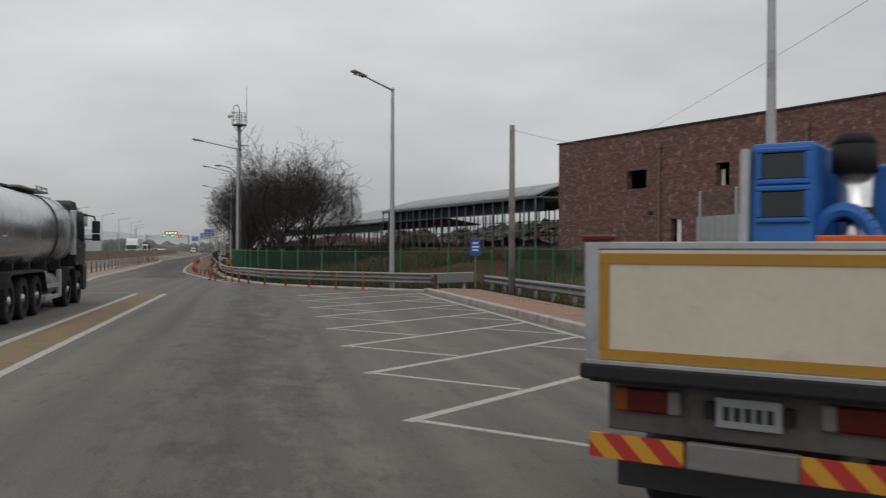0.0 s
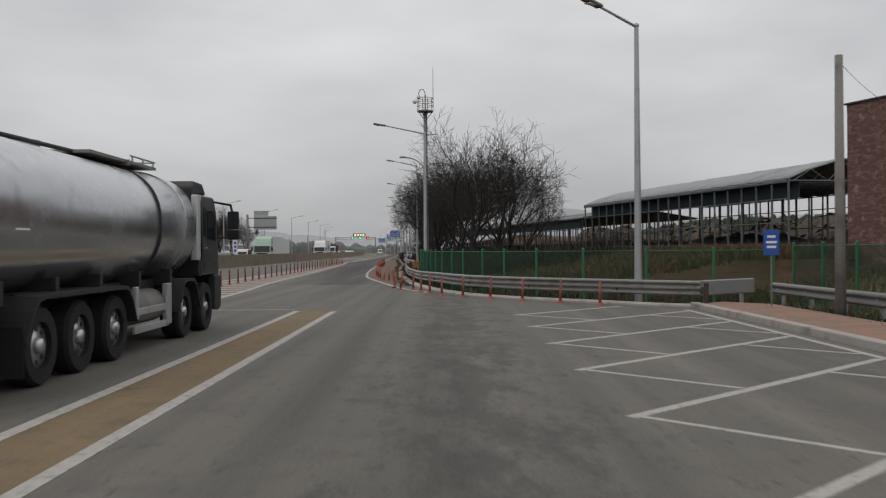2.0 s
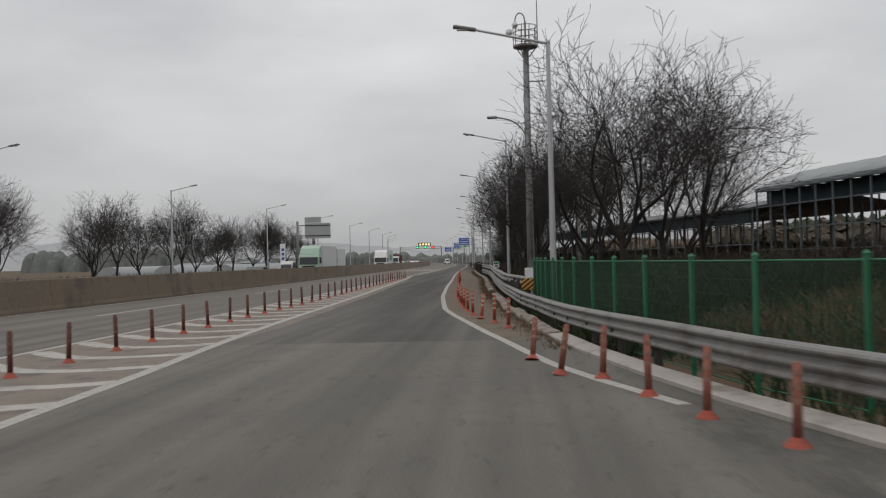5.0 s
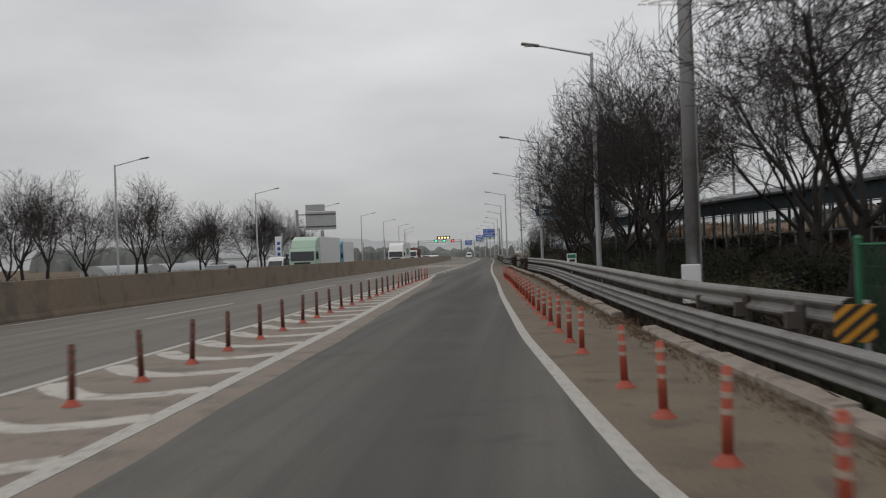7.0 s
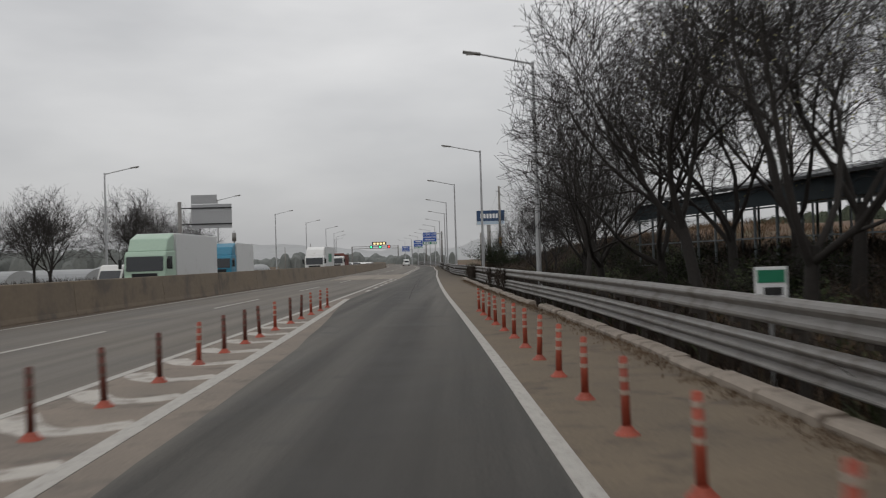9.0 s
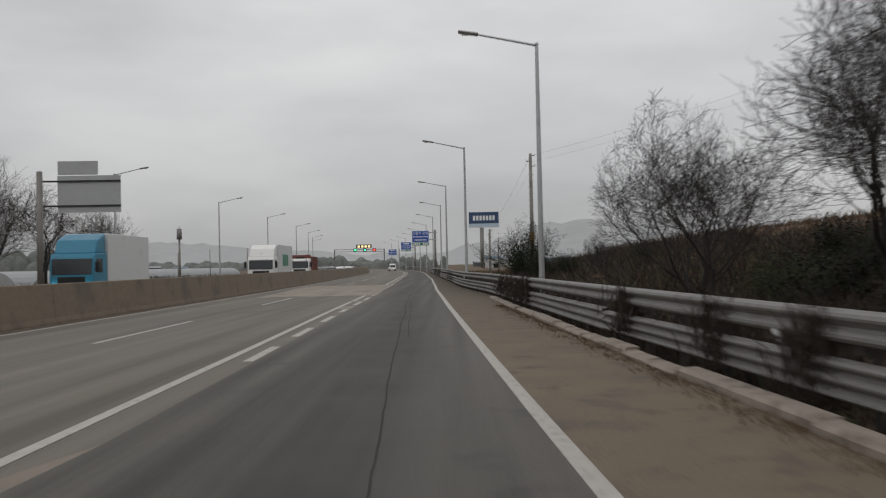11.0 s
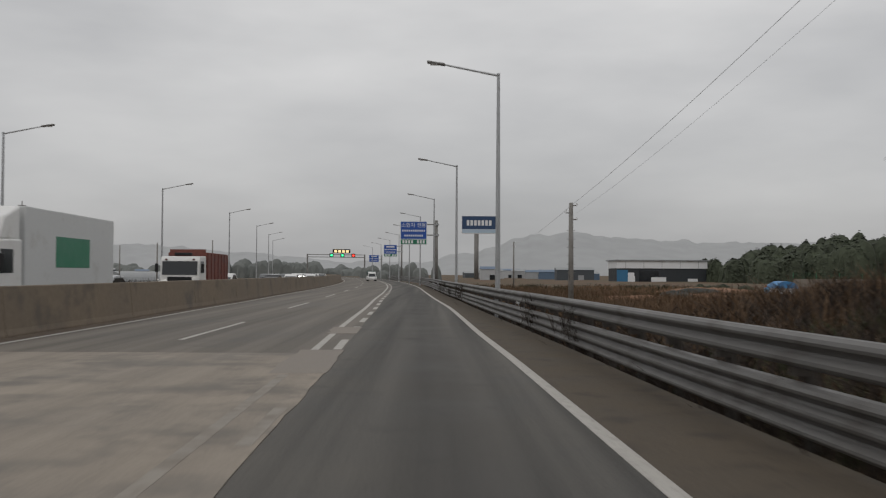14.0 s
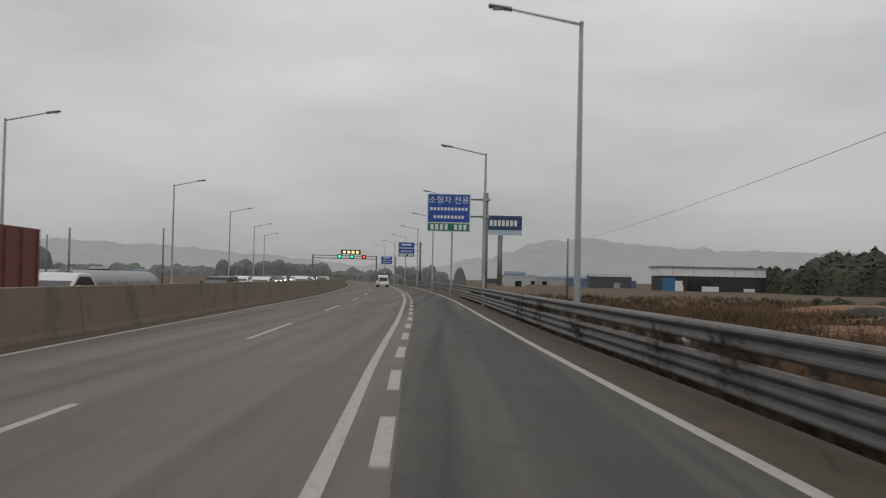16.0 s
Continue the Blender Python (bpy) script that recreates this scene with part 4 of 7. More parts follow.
def tanker():
    """A five-axle tank truck, nose towards +y; origin on the ground below its tail."""
    t = thing("tank_truck", "silver tank truck with dark grey cab standing in the lane", "tank truck", pose(8.65, 18.7, 0) @ Matrix.Diagonal((1, 0.95, 0.95, 1)))
    STEEL = surf("brushed_tank_steel", (0.50, 0.51, 0.53), 0.24, metal=0.9, fine=5, coarse=0.5, var=0.1, bump=0.02, dirt=(0.3, 0.3, 0.3), amount=0.2)
    PANEL = surf("tank_end_paint", (0.60, 0.61, 0.63), 0.4, metal=0.2, fine=6, coarse=0.7, var=0.07, bump=0.0, dirt=(0.5, 0.46, 0.42), amount=0.15)
    CAB = surf("graphite_cab_paint", (0.04, 0.042, 0.046), 0.35, metal=0.3, fine=6, coarse=0.8, var=0.15, bump=0.0, dirt=(0.12, 0.115, 0.11), amount=0.2)
    # barrel
    n, b, rings = 44, bmesh.new(), []
    shape = [(0.62, 0.985), (0.66, 1.0), (9.35, 1.0), (9.40, 0.985)]
    for y, s in shape:
        rings.append([b.verts.new((1.22 * s * math.copysign(abs(math.cos(a)) ** 0.85, math.cos(a)), y, 2.17 + 1.08 * s * math.copysign(abs(math.sin(a)) ** 0.85, math.sin(a)))) for a in [2 * math.pi * k / n for k in range(n)]])
    for p, q in zip(rings, rings[1:]):
        for k in range(n):
            b.faces.new((p[k], p[(k + 1) % n], q[(k + 1) % n], q[k]))
    part("tank", b, STEEL, t, "brushed silver barrel", True)
    for y0, sgn in ((0.62, -1), (9.40, 1)):
        b, rings = bmesh.new(), []
        for u in (0.985, 0.9, 0.6, 0.25):
            rings.append([b.verts.new((1.22 * u * math.copysign(abs(math.cos(a)) ** 0.85, math.cos(a)), y0 + sgn * 0.16 * (1 - u * u), 2.17 + 1.08 * u * math.copysign(abs(math.sin(a)) ** 0.85, math.sin(a)))) for a in [2 * math.pi * k / n for k in range(n)]])
        for p, q in zip(rings, rings[1:]):
            for k in range(n):
                b.faces.new((p[k], p[(k + 1) % n], q[(k + 1) % n], q[k]))
        b.faces.new(rings[-1])
        part("tank_end", b, PANEL, t, "pale domed tank end", True)
    for y in (6.95, 8.55):
        b, rings = bmesh.new(), []
        for yy, s in ((y, 1.0), (y, 1.018), (y + 0.07, 1.018), (y + 0.07, 1.0)):
            rings.append([b.verts.new((1.22 * s * math.copysign(abs(math.cos(a)) ** 0.85, math.cos(a)), yy, 2.17 + 1.08 * s * math.copysign(abs(math.sin(a)) ** 0.85, math.sin(a)))) for a in [2 * math.pi * k / n for k in range(n)]])
        for p, q in zip(rings, rings[1:]):
            for k in range(n):
                b.faces.new((p[k], p[(k + 1) % n], q[(k + 1) % n], q[k]))
        part("strap", b, DARK if y < 8 else STEEL, t)
    # catwalk with rail on top
    b = box(bmesh.new(), 0.0, 7.0, 3.27, 1.3, 3.4, 0.05)
    box(b, 0.0, 7.0, 3.22, 1.4, 0.05, 0.1)
    walk_ = part("catwalk", b, GALV_DIM, t)
    b = bmesh.new()
    for y in (7.4, 8.0, 8.6):
        rod(b, (0.62, y, 3.3), (0.62, y, 3.42), 0.018)
    rod(b, (0.62, 7.3, 3.42), (0.62, 8.7, 3.42), 0.018)
    rod(b, (-0.62, 8.7, 3.42), (0.62, 8.7, 3.42), 0.018)
    part("handrail", b, GALV, walk_)
    b = bmesh.new()
    rod(b, (0.35, 0.8, 3.25), (0.35, 5.4, 3.30), 0.035)
    part("top_rail", b, DARK, t)
    for y in (2.2, 4.4):
        part("manhole", bar((0, y, 3.2), (0, y, 3.36), 0.25, n=18), GALV, t)
    b = bmesh.new()
    rod(b, (0.2, 1.2, 3.2), (0.2, 1.2, 3.42), 0.05)
    rod(b, (0.2, 1.2, 3.40), (0.3, 1.2, 3.46), 0.07)
    part("vent_pipe", b, GALV, t)
    # ladder on the tail
    b = bmesh.new()
    for x in (-0.28, 0.22):
        rod(b, (x, 0.42, 1.2), (x, 0.48, 3.2), 0.022)
        for k in range(7):
            a0, a1 = math.pi * k / 7, math.pi * (k + 1) / 7
            rod(b, (x, 0.66 - 0.18 * math.cos(a0), 3.2 + 0.3 * math.sin(a0)), (x, 0.66 - 0.18 * math.cos(a1), 3.2 + 0.3 * math.sin(a1)), 0.022)
    for k in range(6):
        rod(b, (-0.28, 0.43 + k * 0.008, 1.35 + k * 0.33), (0.22, 0.43 + k * 0.008, 1.35 + k * 0.33), 0.016)
    part("ladder", b, GALV, t)
    for x in (-0.25, -0.03, 0.17):
        part("marker_lamp", bar((x, 0.38, 2.82), (x, 0.34, 2.82), 0.05, n=12), RED_LAMP, t)
    for x in (0.72, -0.72):
        part("hazard_plate", block(x, 0.47, 1.98, 0.5, 0.02, 0.13), HAZARD, t, "orange and red striped plate")
    GREYBAR = surf("faded_lettering", (0.33, 0.34, 0.36), 0.5, fine=10, coarse=1, var=0.1, bump=0.0)
    b = bmesh.new()
    for k in range(5):
        box(b, 0.42 + k * 0.11, 0.455, 2.28, 0.06, 0.01, 0.18)
    part("lettering", b, GREYBAR, t, "faded grey characters")
    b = bmesh.new()
    for k in range(7):
        box(b, -0.38 + k * 0.14, 0.43, 1.62, 0.09, 0.01, 0.1)
    part("lettering", b, OCHRE, t, "faded yellow characters")
    part("notice", block(1.2, 1.62, 1.95, 0.02, 0.36, 0.3), SIGN_WHITE, t, "white notice sticker")
    # chassis
    b = box(bmesh.new(), 0, 5.8, 0.75, 0.9, 10.9, 0.3)
    box(b, 0, 5.3, 1.0, 1.5, 8.6, 0.16)
    for y in (1.4, 3.0, 4.6, 6.4, 8.2):
        box(b, 0, y, 1.05, 2.1, 0.12, 0.3)
    box(b, 0, 0.5, 1.0, 1.6, 0.7, 0.25)
    box(b, 0.0, 0.45, 0.55, 2.2, 0.6, 0.4)
    part("chassis", b, DARK, t)
    b = bmesh.new()
    box(b, 0.0, 0.0, 0.80, 2.36, 0.16, 0.34, 0.02)
    part("rear_beam", b, GALV_DIM, t)
    for x in (0.94, -0.94):
        part("tail_light", block(x, -0.09, 0.88, 0.40, 0.05, 0.16, 0.01), RED_LAMP, t, "red tail light")
    part("bumper", block(0, -0.02, 0.44, 2.4, 0.07, 0.16, 0.01), WHITE, t)
    for x in (0.9, -0.9):
        part("hazard_plate", block(x, -0.065, 0.445, 0.58, 0.02, 0.15), HAZARD, t, "orange and red striped plate")
    pl = part("number_plate", block(-0.25, -0.10, 0.86, 0.44, 0.02, 0.2, 0.006), surf("yellow_plate", (0.62, 0.40, 0.05), 0.4, var=0.08, bump=0), t, "yellow number plate")
    part("plate_bars", block(-0.25, -0.114, 0.92, 0.3, 0.006, 0.07), BLACK, pl)
    for x in (1.0, -1.0):
        part("mud_flap", block(x, 1.55, 0.18, 0.46, 0.02, 0.62), BLACK, t)
    part("tool_box", block(0.98, 0.75, 0.95, 0.4, 0.45, 0.34, 0.02), GALV_DIM, t)
    # fenders over the three rear axles, and over the front pair
    def fender(y0, y1, x, z):
        n = 20
        path = []
        for k in range(n + 1):
            u = k / n
            y = y0 + (y1 - y0) * u
            e = min(u, 1 - u) * (y1 - y0)
            path.append((y, z - (0.55 * (1 - e / 0.5) ** 2 if e < 0.5 else 0)))
        v, f = [], []
        for y, zz in path:
            v += [(x - 0.3, y, zz), (x + 0.3, y, zz), (x + 0.3, y, zz - 0.06), (x - 0.3, y, zz - 0.06)]
        for k in range(n):
            for j in range(4):
                f.append((4 * k + j, 4 * k + 4 + j, 4 * k + 4 + (j + 1) % 4, 4 * k + (j + 1) % 4))
        part("fender", (v, f), DARK, t)
    for x in (0.97, -0.97):
        fender(1.55, 5.55, x, 1.16)
        fender(8.0, 9.45, x, 1.16)
    for y in (2.2, 3.5, 4.9, 8.7, 10.35):
        for x, s in ((1.0, 1), (-1.0, -1)):
            wheel(t, x, y, 0.51, 0.34, s)
    # side guards, fuel tank
    for x in (1.13, -1.13):
        part("side_guard", block(x, 6.75, 0.62, 0.05, 1.9, 0.12, 0.01), GALV, t)
        part("side_guard", block(x, 6.75, 0.32, 0.05, 1.9, 0.12, 0.01), GALV, t)
        b = bmesh.new()
        rod(b, (x * 0.75, 5.95, 0.72), (x * 0.75, 7.5, 0.72), 0.3, n=20)
        part("fuel_tank", b, GALV_DIM, t, "", True)
        part("support", block(x, 7.65, 0.35, 0.1, 0.28, 0.75, 0.02), GALV, t)
        part("support", block(x, 5.9, 0.55, 0.08, 0.14, 0.55, 0.02), GALV, t)
    b = bmesh.new()
    rod(b, (0.5, 1.3, 1.12), (0.7, 5.0, 1.02), 0.06)
    rod(b, (0.8, 5.0, 1.10), (0.9, 2.0, 1.12), 0.05)
    part("hose", b, BLACK, t)
    # cab
    cabp = [(9.75, 1.15), (9.75, 2.75), (9.95, 2.86), (10.9, 2.86), (11.15, 2.55), (11.32, 1.6), (11.35, 0.95), (10.95, 0.92), (10.85, 1.18), (9.9, 1.18)]
    cab = part("cab", prism(cabp, -1.2, 1.2, 0.04), CAB, t, "dark grey cab")
    part("roof_fairing", prism([(9.65, 2.72), (9.65, 3.02), (9.95, 3.16), (10.6, 3.14), (10.9, 2.90), (10.0, 2.86)], -1.05, 1.05, 0.05), DARK, t)
    part("side_fairing", prism([(9.55, 1.5), (9.6, 2.85), (9.85, 2.85), (9.95, 1.5)], 1.06, 1.2, 0.02), surf("pale_fairing", (0.5, 0.51, 0.52), 0.4, metal=0.3, var=0.08, bump=0), t)
    for x in (1.205, -1.205):
        part("side_window", prism([(10.3, 1.95), (10.3, 2.55), (10.78, 2.55), (10.98, 2.3), (11.0, 1.9)], x - 0.01, x + 0.01), GLASS_DARK, cab)
        part("rear_quarter_window", prism([(10.02, 2.0), (10.02, 2.6), (10.18, 2.6), (10.18, 2.0)], x - 0.01, x + 0.01), GLASS_DARK, cab)
        part("door_handle", block(x, 10.25, 1.72, 0.03, 0.16, 0.05, 0.008), CHROME, cab)
        part("indicator", block(x, 11.05, 1.38, 0.03, 0.12, 0.07, 0.008), AMBER, cab)
        part("step", prism([(10.85, 0.42), (10.85, 1.15), (11.34, 1.15), (11.4, 0.9), (11.36, 0.45), (11.2, 0.38)], x - 0.12 if x > 0 else x - 0.02, x + 0.02 if x > 0 else x + 0.12, 0.02), DARK, cab)
    part("windscreen", prism([(11.12, 2.5), (11.16, 2.5), (11.33, 1.68), (11.29, 1.68)], -1.05, 1.05), GLASS_DARK, cab)
    part("front_bumper", prism([(11.0, 0.42), (11.0, 0.95), (11.42, 0.95), (11.48, 0.8), (11.42, 0.42)], -1.22, 1.22, 0.03), DARK, t)
    for s in (1, -1):
        b = bmesh.new()
        rod(b, (s * 1.1, 10.9, 2.78), (s * 1.42, 11.5, 2.72), 0.025)
        rod(b, (s * 1.42, 11.5, 2.74), (s * 1.46, 11.55, 2.5), 0.025)
        arm = part("mirror_arm", b, BLACK, t)
        part("lower_mirror_arm", bar((s * 1.1, 11.1, 2.0), (s * 1.44, 11.52, 1.98), 0.02), BLACK, t)
        part("mirror", block(s * 1.47, 11.55, 2.18, 0.24, 0.1, 0.40, 0.03), BLACK, arm)
        part("wide_mirror", block(s * 1.47, 11.55, 1.94, 0.24, 0.1, 0.22, 0.03), BLACK, arm)
        part("mirror_glass", block(s * 1.47, 11.495, 2.2, 0.2, 0.01, 0.36), GLASS_DARK, arm)
    return t


tanker()


def flatbed():
    """A small dropside truck seen from its tail; nose towards +y in its own axes, tail at the origin."""
    t = thing("flatbed_truck", "small flatbed truck with cream tailgate, parked in a bay", "truck", pose(17.36, 3.92, 0, 0, 0, -45))
    CREAM = surf("cream_board", (0.55, 0.50, 0.41), 0.6, fine=20, coarse=2.5, var=0.08, bump=0.05, dirt=(0.38, 0.33, 0.27), amount=0.1)
    MUSTARD = surf("mustard_tape", (0.36, 0.19, 0.025), 0.5, fine=20, coarse=2, var=0.12, bump=0.0)
    W2 = 0.83
    part("tailgate", block(0, 0, 1.02, 2 * W2, 0.05, 0.60, 0.008), CREAM, t, "cream tailgate with mustard border")
    for z in (1.03, 1.545):
        part("border_tape", block(0, -0.029, z, 2 * W2 - 0.14, 0.008, 0.055), MUSTARD, t, "mustard tape")
    for x in (-W2 + 0.10, W2 - 0.10):
        part("border_tape", block(x, -0.030, 1.086, 0.055, 0.008, 0.458), MUSTARD, t, "mustard tape")
    for x in (-W2 + 0.03, W2 - 0.03):
        part("corner_post", block(x, 0.0, 0.98, 0.085, 0.075, 0.68, 0.008), GALV, t)
        part("reflector", block(x + (0.03 if x < 0 else -0.03), -0.01, 1.665, 0.18, 0.06, 0.035, 0.01), RED_LAMP, t, "red cap lamp")
        part("side_gate", block(x, 1.6, 1.02, 0.04, 3.1, 0.60, 0.006), CREAM, t)
    part("top_rail", block(0, 0, 1.622, 2 * W2 - 0.12, 0.06, 0.04, 0.006), GALV, t)
    part("bed", block(0, 1.6, 0.90, 2 * W2, 3.2, 0.08), DARK, t)
    b = box(bmesh.new(), 0, -0.02, 0.92, 2 * W2 + 0.06, 0.1, 0.085, 0.015)
    part("rubber_bumper", b, BLACK, t)
    part("sill", block(0, -0.03, 1.0, 2 * W2, 0.06, 0.025, 0.004), GALV, t)
    # dirty panel; shade of the bumper overhang is put into its dark colour
    part("lamp_panel", block(0, 0.17, 0.62, 2 * W2 - 0.1, 0.05, 0.30, 0.008), surf("dirty_shaded_panel", (0.095, 0.086, 0.076), 0.7, fine=18, coarse=2, var=0.3, bump=0.1, dirt=(0.05, 0.045, 0.04), amount=0.3), t)
    for s in (-1, 1):
        part("tail_light", block(s * (W2 - 0.29), 0.13, 0.735, 0.24, 0.05, 0.13, 0.012), RED_LAMP, t, "red tail light")
        part("amber_light", block(s * (W2 - 0.14), 0.13, 0.735, 0.085, 0.05, 0.13, 0.012), AMBER, t, "amber lamp")
        part("reverse_light", block(s * (W2 - 0.44), 0.13, 0.735, 0.07, 0.05, 0.13, 0.012), GALV_DIM, t)
        part("hazard_plate", block(s * (W2 - 0.28), -0.03, 0.50, 0.52, 0.02, 0.13), HAZARD, t, "orange and red striped plate")
    # white plate coloured grey for the shade under the overhang
    pl = part("number_plate", block(0.0, 0.12, 0.70, 0.335, 0.02, 0.155, 0.004), BACK_GREY, t, "white number plate")
    b = bmesh.new()
    for k in range(5):
        box(b, -0.11 + k * 0.055, 0.107, 0.74, 0.035, 0.005, 0.07)
    part("plate_bars", b, DARK, pl)
    for s in (-1, 1):
        part("plate_lamp", block(s * 0.2, 0.12, 0.74, 0.05, 0.05, 0.09, 0.01), BLACK, t)
    part("under_guard", block(0, 0.0, 0.49, 2 * W2 - 1.1, 0.05, 0.14, 0.01), GALV_DIM, t)
    b = box(bmesh.new(), 0, 2.6, 0.52, 0.8, 4.5, 0.22)
    box(b, 0, 0.25, 0.30, 1.5, 0.08, 0.16)
    part("chassis", b, DARK, t)
    cabp = [(3.3, 0.5), (3.3, 1.75), (3.5, 1.92), (4.3, 1.9), (4.75, 1.3), (4.9, 0.9), (4.9, 0.35), (4.5, 0.35)]
    cab = part("cab", prism(cabp, -W2, W2, 0.05), WHITE, t)
    part("rear_window", block(0, 3.29, 1.25, 1.1, 0.02, 0.42, 0.02), GLASS_DARK, cab)
    for s in (-1, 1):
        part("side_window", prism([(3.6, 1.2), (3.6, 1.75), (4.2, 1.75), (4.55, 1.25)], s * (W2 + 0.002) - 0.008, s * (W2 + 0.002) + 0.008), GLASS_DARK, cab)
        wheel(t, s * 0.62, 0.95, 0.33, 0.3, s)
        wheel(t, s * 0.72, 4.1, 0.33, 0.2, s)
    return t


flatbed()
BLUE = surf("blue_machine_paint", (0.02, 0.13, 0.42), 0.45, fine=10, coarse=1.2, var=0.15, bump=0.03, dirt=(0.03, 0.07, 0.15), amount=0.2)
mb = thing("blue_machine", "blue steel machine with drum and glazed recesses on the truck bed", "machine", pose(17.36 + 0.25 * 0.707, 3.92 - 0.25 * 0.707, 0.985, 0, 0, -45))
part("frame", prism([(0.75, 0), (0.70, 0.2), (0.78, 1.25), (1.9, 1.25), (1.95, 0)], -0.42, -0.07, 0.02), BLUE, mb)
part("base", prism([(0.82, 0), (0.82, 0.42), (2.2, 0.42), (2.2, 0)], -0.07, 0.75, 0.02), BLUE, mb)
part("back_frame", prism([(1.35, 0.42), (1.35, 1.15), (2.2, 1.15), (2.2, 0.42)], -0.07, 0.5, 0.02), BLUE, mb)
for z in (0.82, 1.04):
    yy = 0.70 + 0.0762 * (z - 0.115)
    part("window", block(-0.235, yy - 0.003, z, 0.24, 0.02, 0.15, 0.006), GLASS_DARK, mb, "dark glazed recess")
    for dz in (-0.03, 0.15):
        part("rim", block(-0.235, yy - 0.005, z + dz, 0.29, 0.05, 0.03, 0.008), BLUE, mb)
    for dx in (-0.132, 0.132):
        part("rim", block(-0.235 + dx, yy - 0.005, z, 0.03, 0.05, 0.15, 0.008), BLUE, mb)
b = bmesh.new()
for k in range(16):
    a0, a1 = math.pi * k / 16, math.pi * (k + 1) / 16
    rod(b, (0.07 + 0.17 * math.cos(a0), 0.84, 0.60 + 0.26 * math.sin(a0)), (0.07 + 0.17 * math.cos(a1), 0.84, 0.60 + 0.26 * math.sin(a1)), 0.045)
part("arch", b, BLUE, mb)
part("drum", bar((0.09, 1.05, 0.3), (0.09, 1.05, 1.12), 0.10, n=20), CHROME, mb, "polished metal drum", True)
b = bmesh.new()
rod(b, (0.09, 1.05, 1.08), (0.09, 1.05, 1.24), 0.125, 0.125, n=20)
rod(b, (0.09, 1.05, 1.24), (0.09, 1.05, 1.30), 0.125, 0.10, n=20)
part("drum_cover", b, BLACK, mb, "", True)
part("drum_band", bar((0.09, 1.05, 0.80), (0.09, 1.05, 0.88), 0.108, n=20), BLACK, mb, "", True)
for x, z in ((-0.33, 0.3), (-0.17, 0.2)):
    part("knob", bar((x, 0.75, z), (x, 0.665, z), 0.035, n=12), GALV, mb)
part("edge_plate", prism([(0.66, 0.0), (0.74, 1.22), (0.80, 1.22), (0.80, 0.0)], -0.47, -0.42), GALV, mb)
cr = thing("orange_crate", "orange plastic crate on the truck bed", "crate", pose(17.36 + 0.2 * 0.707, 3.92 - 0.2 * 0.707, 0.985, 0, 0, -45))
CRATE = surf("orange_crate_plastic", (0.62, 0.13, 0.02), 0.5, var=0.1, bump=0.02)
part("bottom", block(0.42, 0.42, 0.0, 0.62, 0.42, 0.04), CRATE, cr)
for y in (0.23, 0.61):
    for z in (0.04, 0.2, 0.36, 0.5, 0.64):
        part("slat", block(0.42, y, z, 0.62, 0.03, 0.07, 0.006), CRATE, cr)
for x in (0.13, 0.71):
    for z in (0.04, 0.2, 0.36, 0.5, 0.64):
        part("slat", block(x, 0.42, z, 0.03, 0.35, 0.07, 0.006), CRATE, cr)
for x in (0.13, 0.71):
    for y in (0.23, 0.61):
        part("corner", block(x, y, 0.0, 0.05, 0.05, 0.71, 0.006), CRATE, cr)

HEAD = glow("headlight_glow", (1.0, 0.98, 0.92), 6.0)
BRAKE = glow("brake_light_glow", (1.0, 0.03, 0.02), 3.0)


def car(name, label, paint, m, lit=True, tall=0.0, rear=False):
    """A saloon, hatchback or van with its nose towards -y in its own axes."""
    t = thing(name, label, "car" if tall < 0.3 else "van", m)
    h = 1.45 + tall
    low = [(-2.2, 0.35), (-2.25, 0.62), (-2.05, 0.82), (-1.15, 0.95), (1.6, 1.0), (2.1, 0.92), (2.2, 0.6), (2.15, 0.35)]
    part("body", prism(low, -0.9, 0.9, 0.06), paint, t)
    if tall < 0.3:
        top = [(-1.15, 0.92), (-0.35, h - 0.05), (0.2, h), (1.0, h - 0.04), (1.85, 0.98)]
    else:
        top = [(-1.7, 0.92), (-1.05, h - 0.06), (-0.7, h), (1.95, h), (2.1, 0.95)]
    cabn = part("cabin", prism(top, -0.76, 0.76, 0.05), paint, t)
    ws = [(top[0][0] - 0.01, 1.0), (top[1][0] - 0.01, h - 0.12), (top[1][0] + 0.03, h - 0.12), (top[0][0] + 0.05, 1.0)]
    part("windscreen", prism(ws, -0.66, 0.66), GLASS_DARK, cabn)
    e = top[-1]
    d = top[-2]
    part("rear_window", prism([(d[0] + 0.05, h - 0.14), (d[0] + 0.12, h - 0.16), (e[0] + 0.03, 1.06), (e[0] - 0.05, 1.06)], -0.62, 0.62), GLASS_DARK, cabn)
    for s in (-1, 1):
        part("side_window", prism([(top[0][0] + 0.25, 1.02), (top[1][0] + 0.1, h - 0.14), (d[0] - 0.15, h - 0.14), (e[0] - 0.3, 1.02)], s * 0.762 - 0.008, s * 0.762 + 0.008), GLASS_DARK, cabn)
        part("headlight", block(s * 0.66, -2.2, 0.64, 0.36, 0.08, 0.13, 0.02), HEAD if lit else CHROME, t)
        part("tail_light", block(s * 0.68, 2.14, 0.72, 0.3, 0.1, 0.15, 0.02), BRAKE if rear else RED_LAMP, t)
        part("mirror", block(s * 0.95, -0.8, 0.98, 0.16, 0.1, 0.12, 0.02), paint, t)
        wheel(t, s * 0.78, -1.35, 0.32, 0.2, s, False)
        wheel(t, s * 0.78, 1.35, 0.32, 0.2, s, False)
    return t


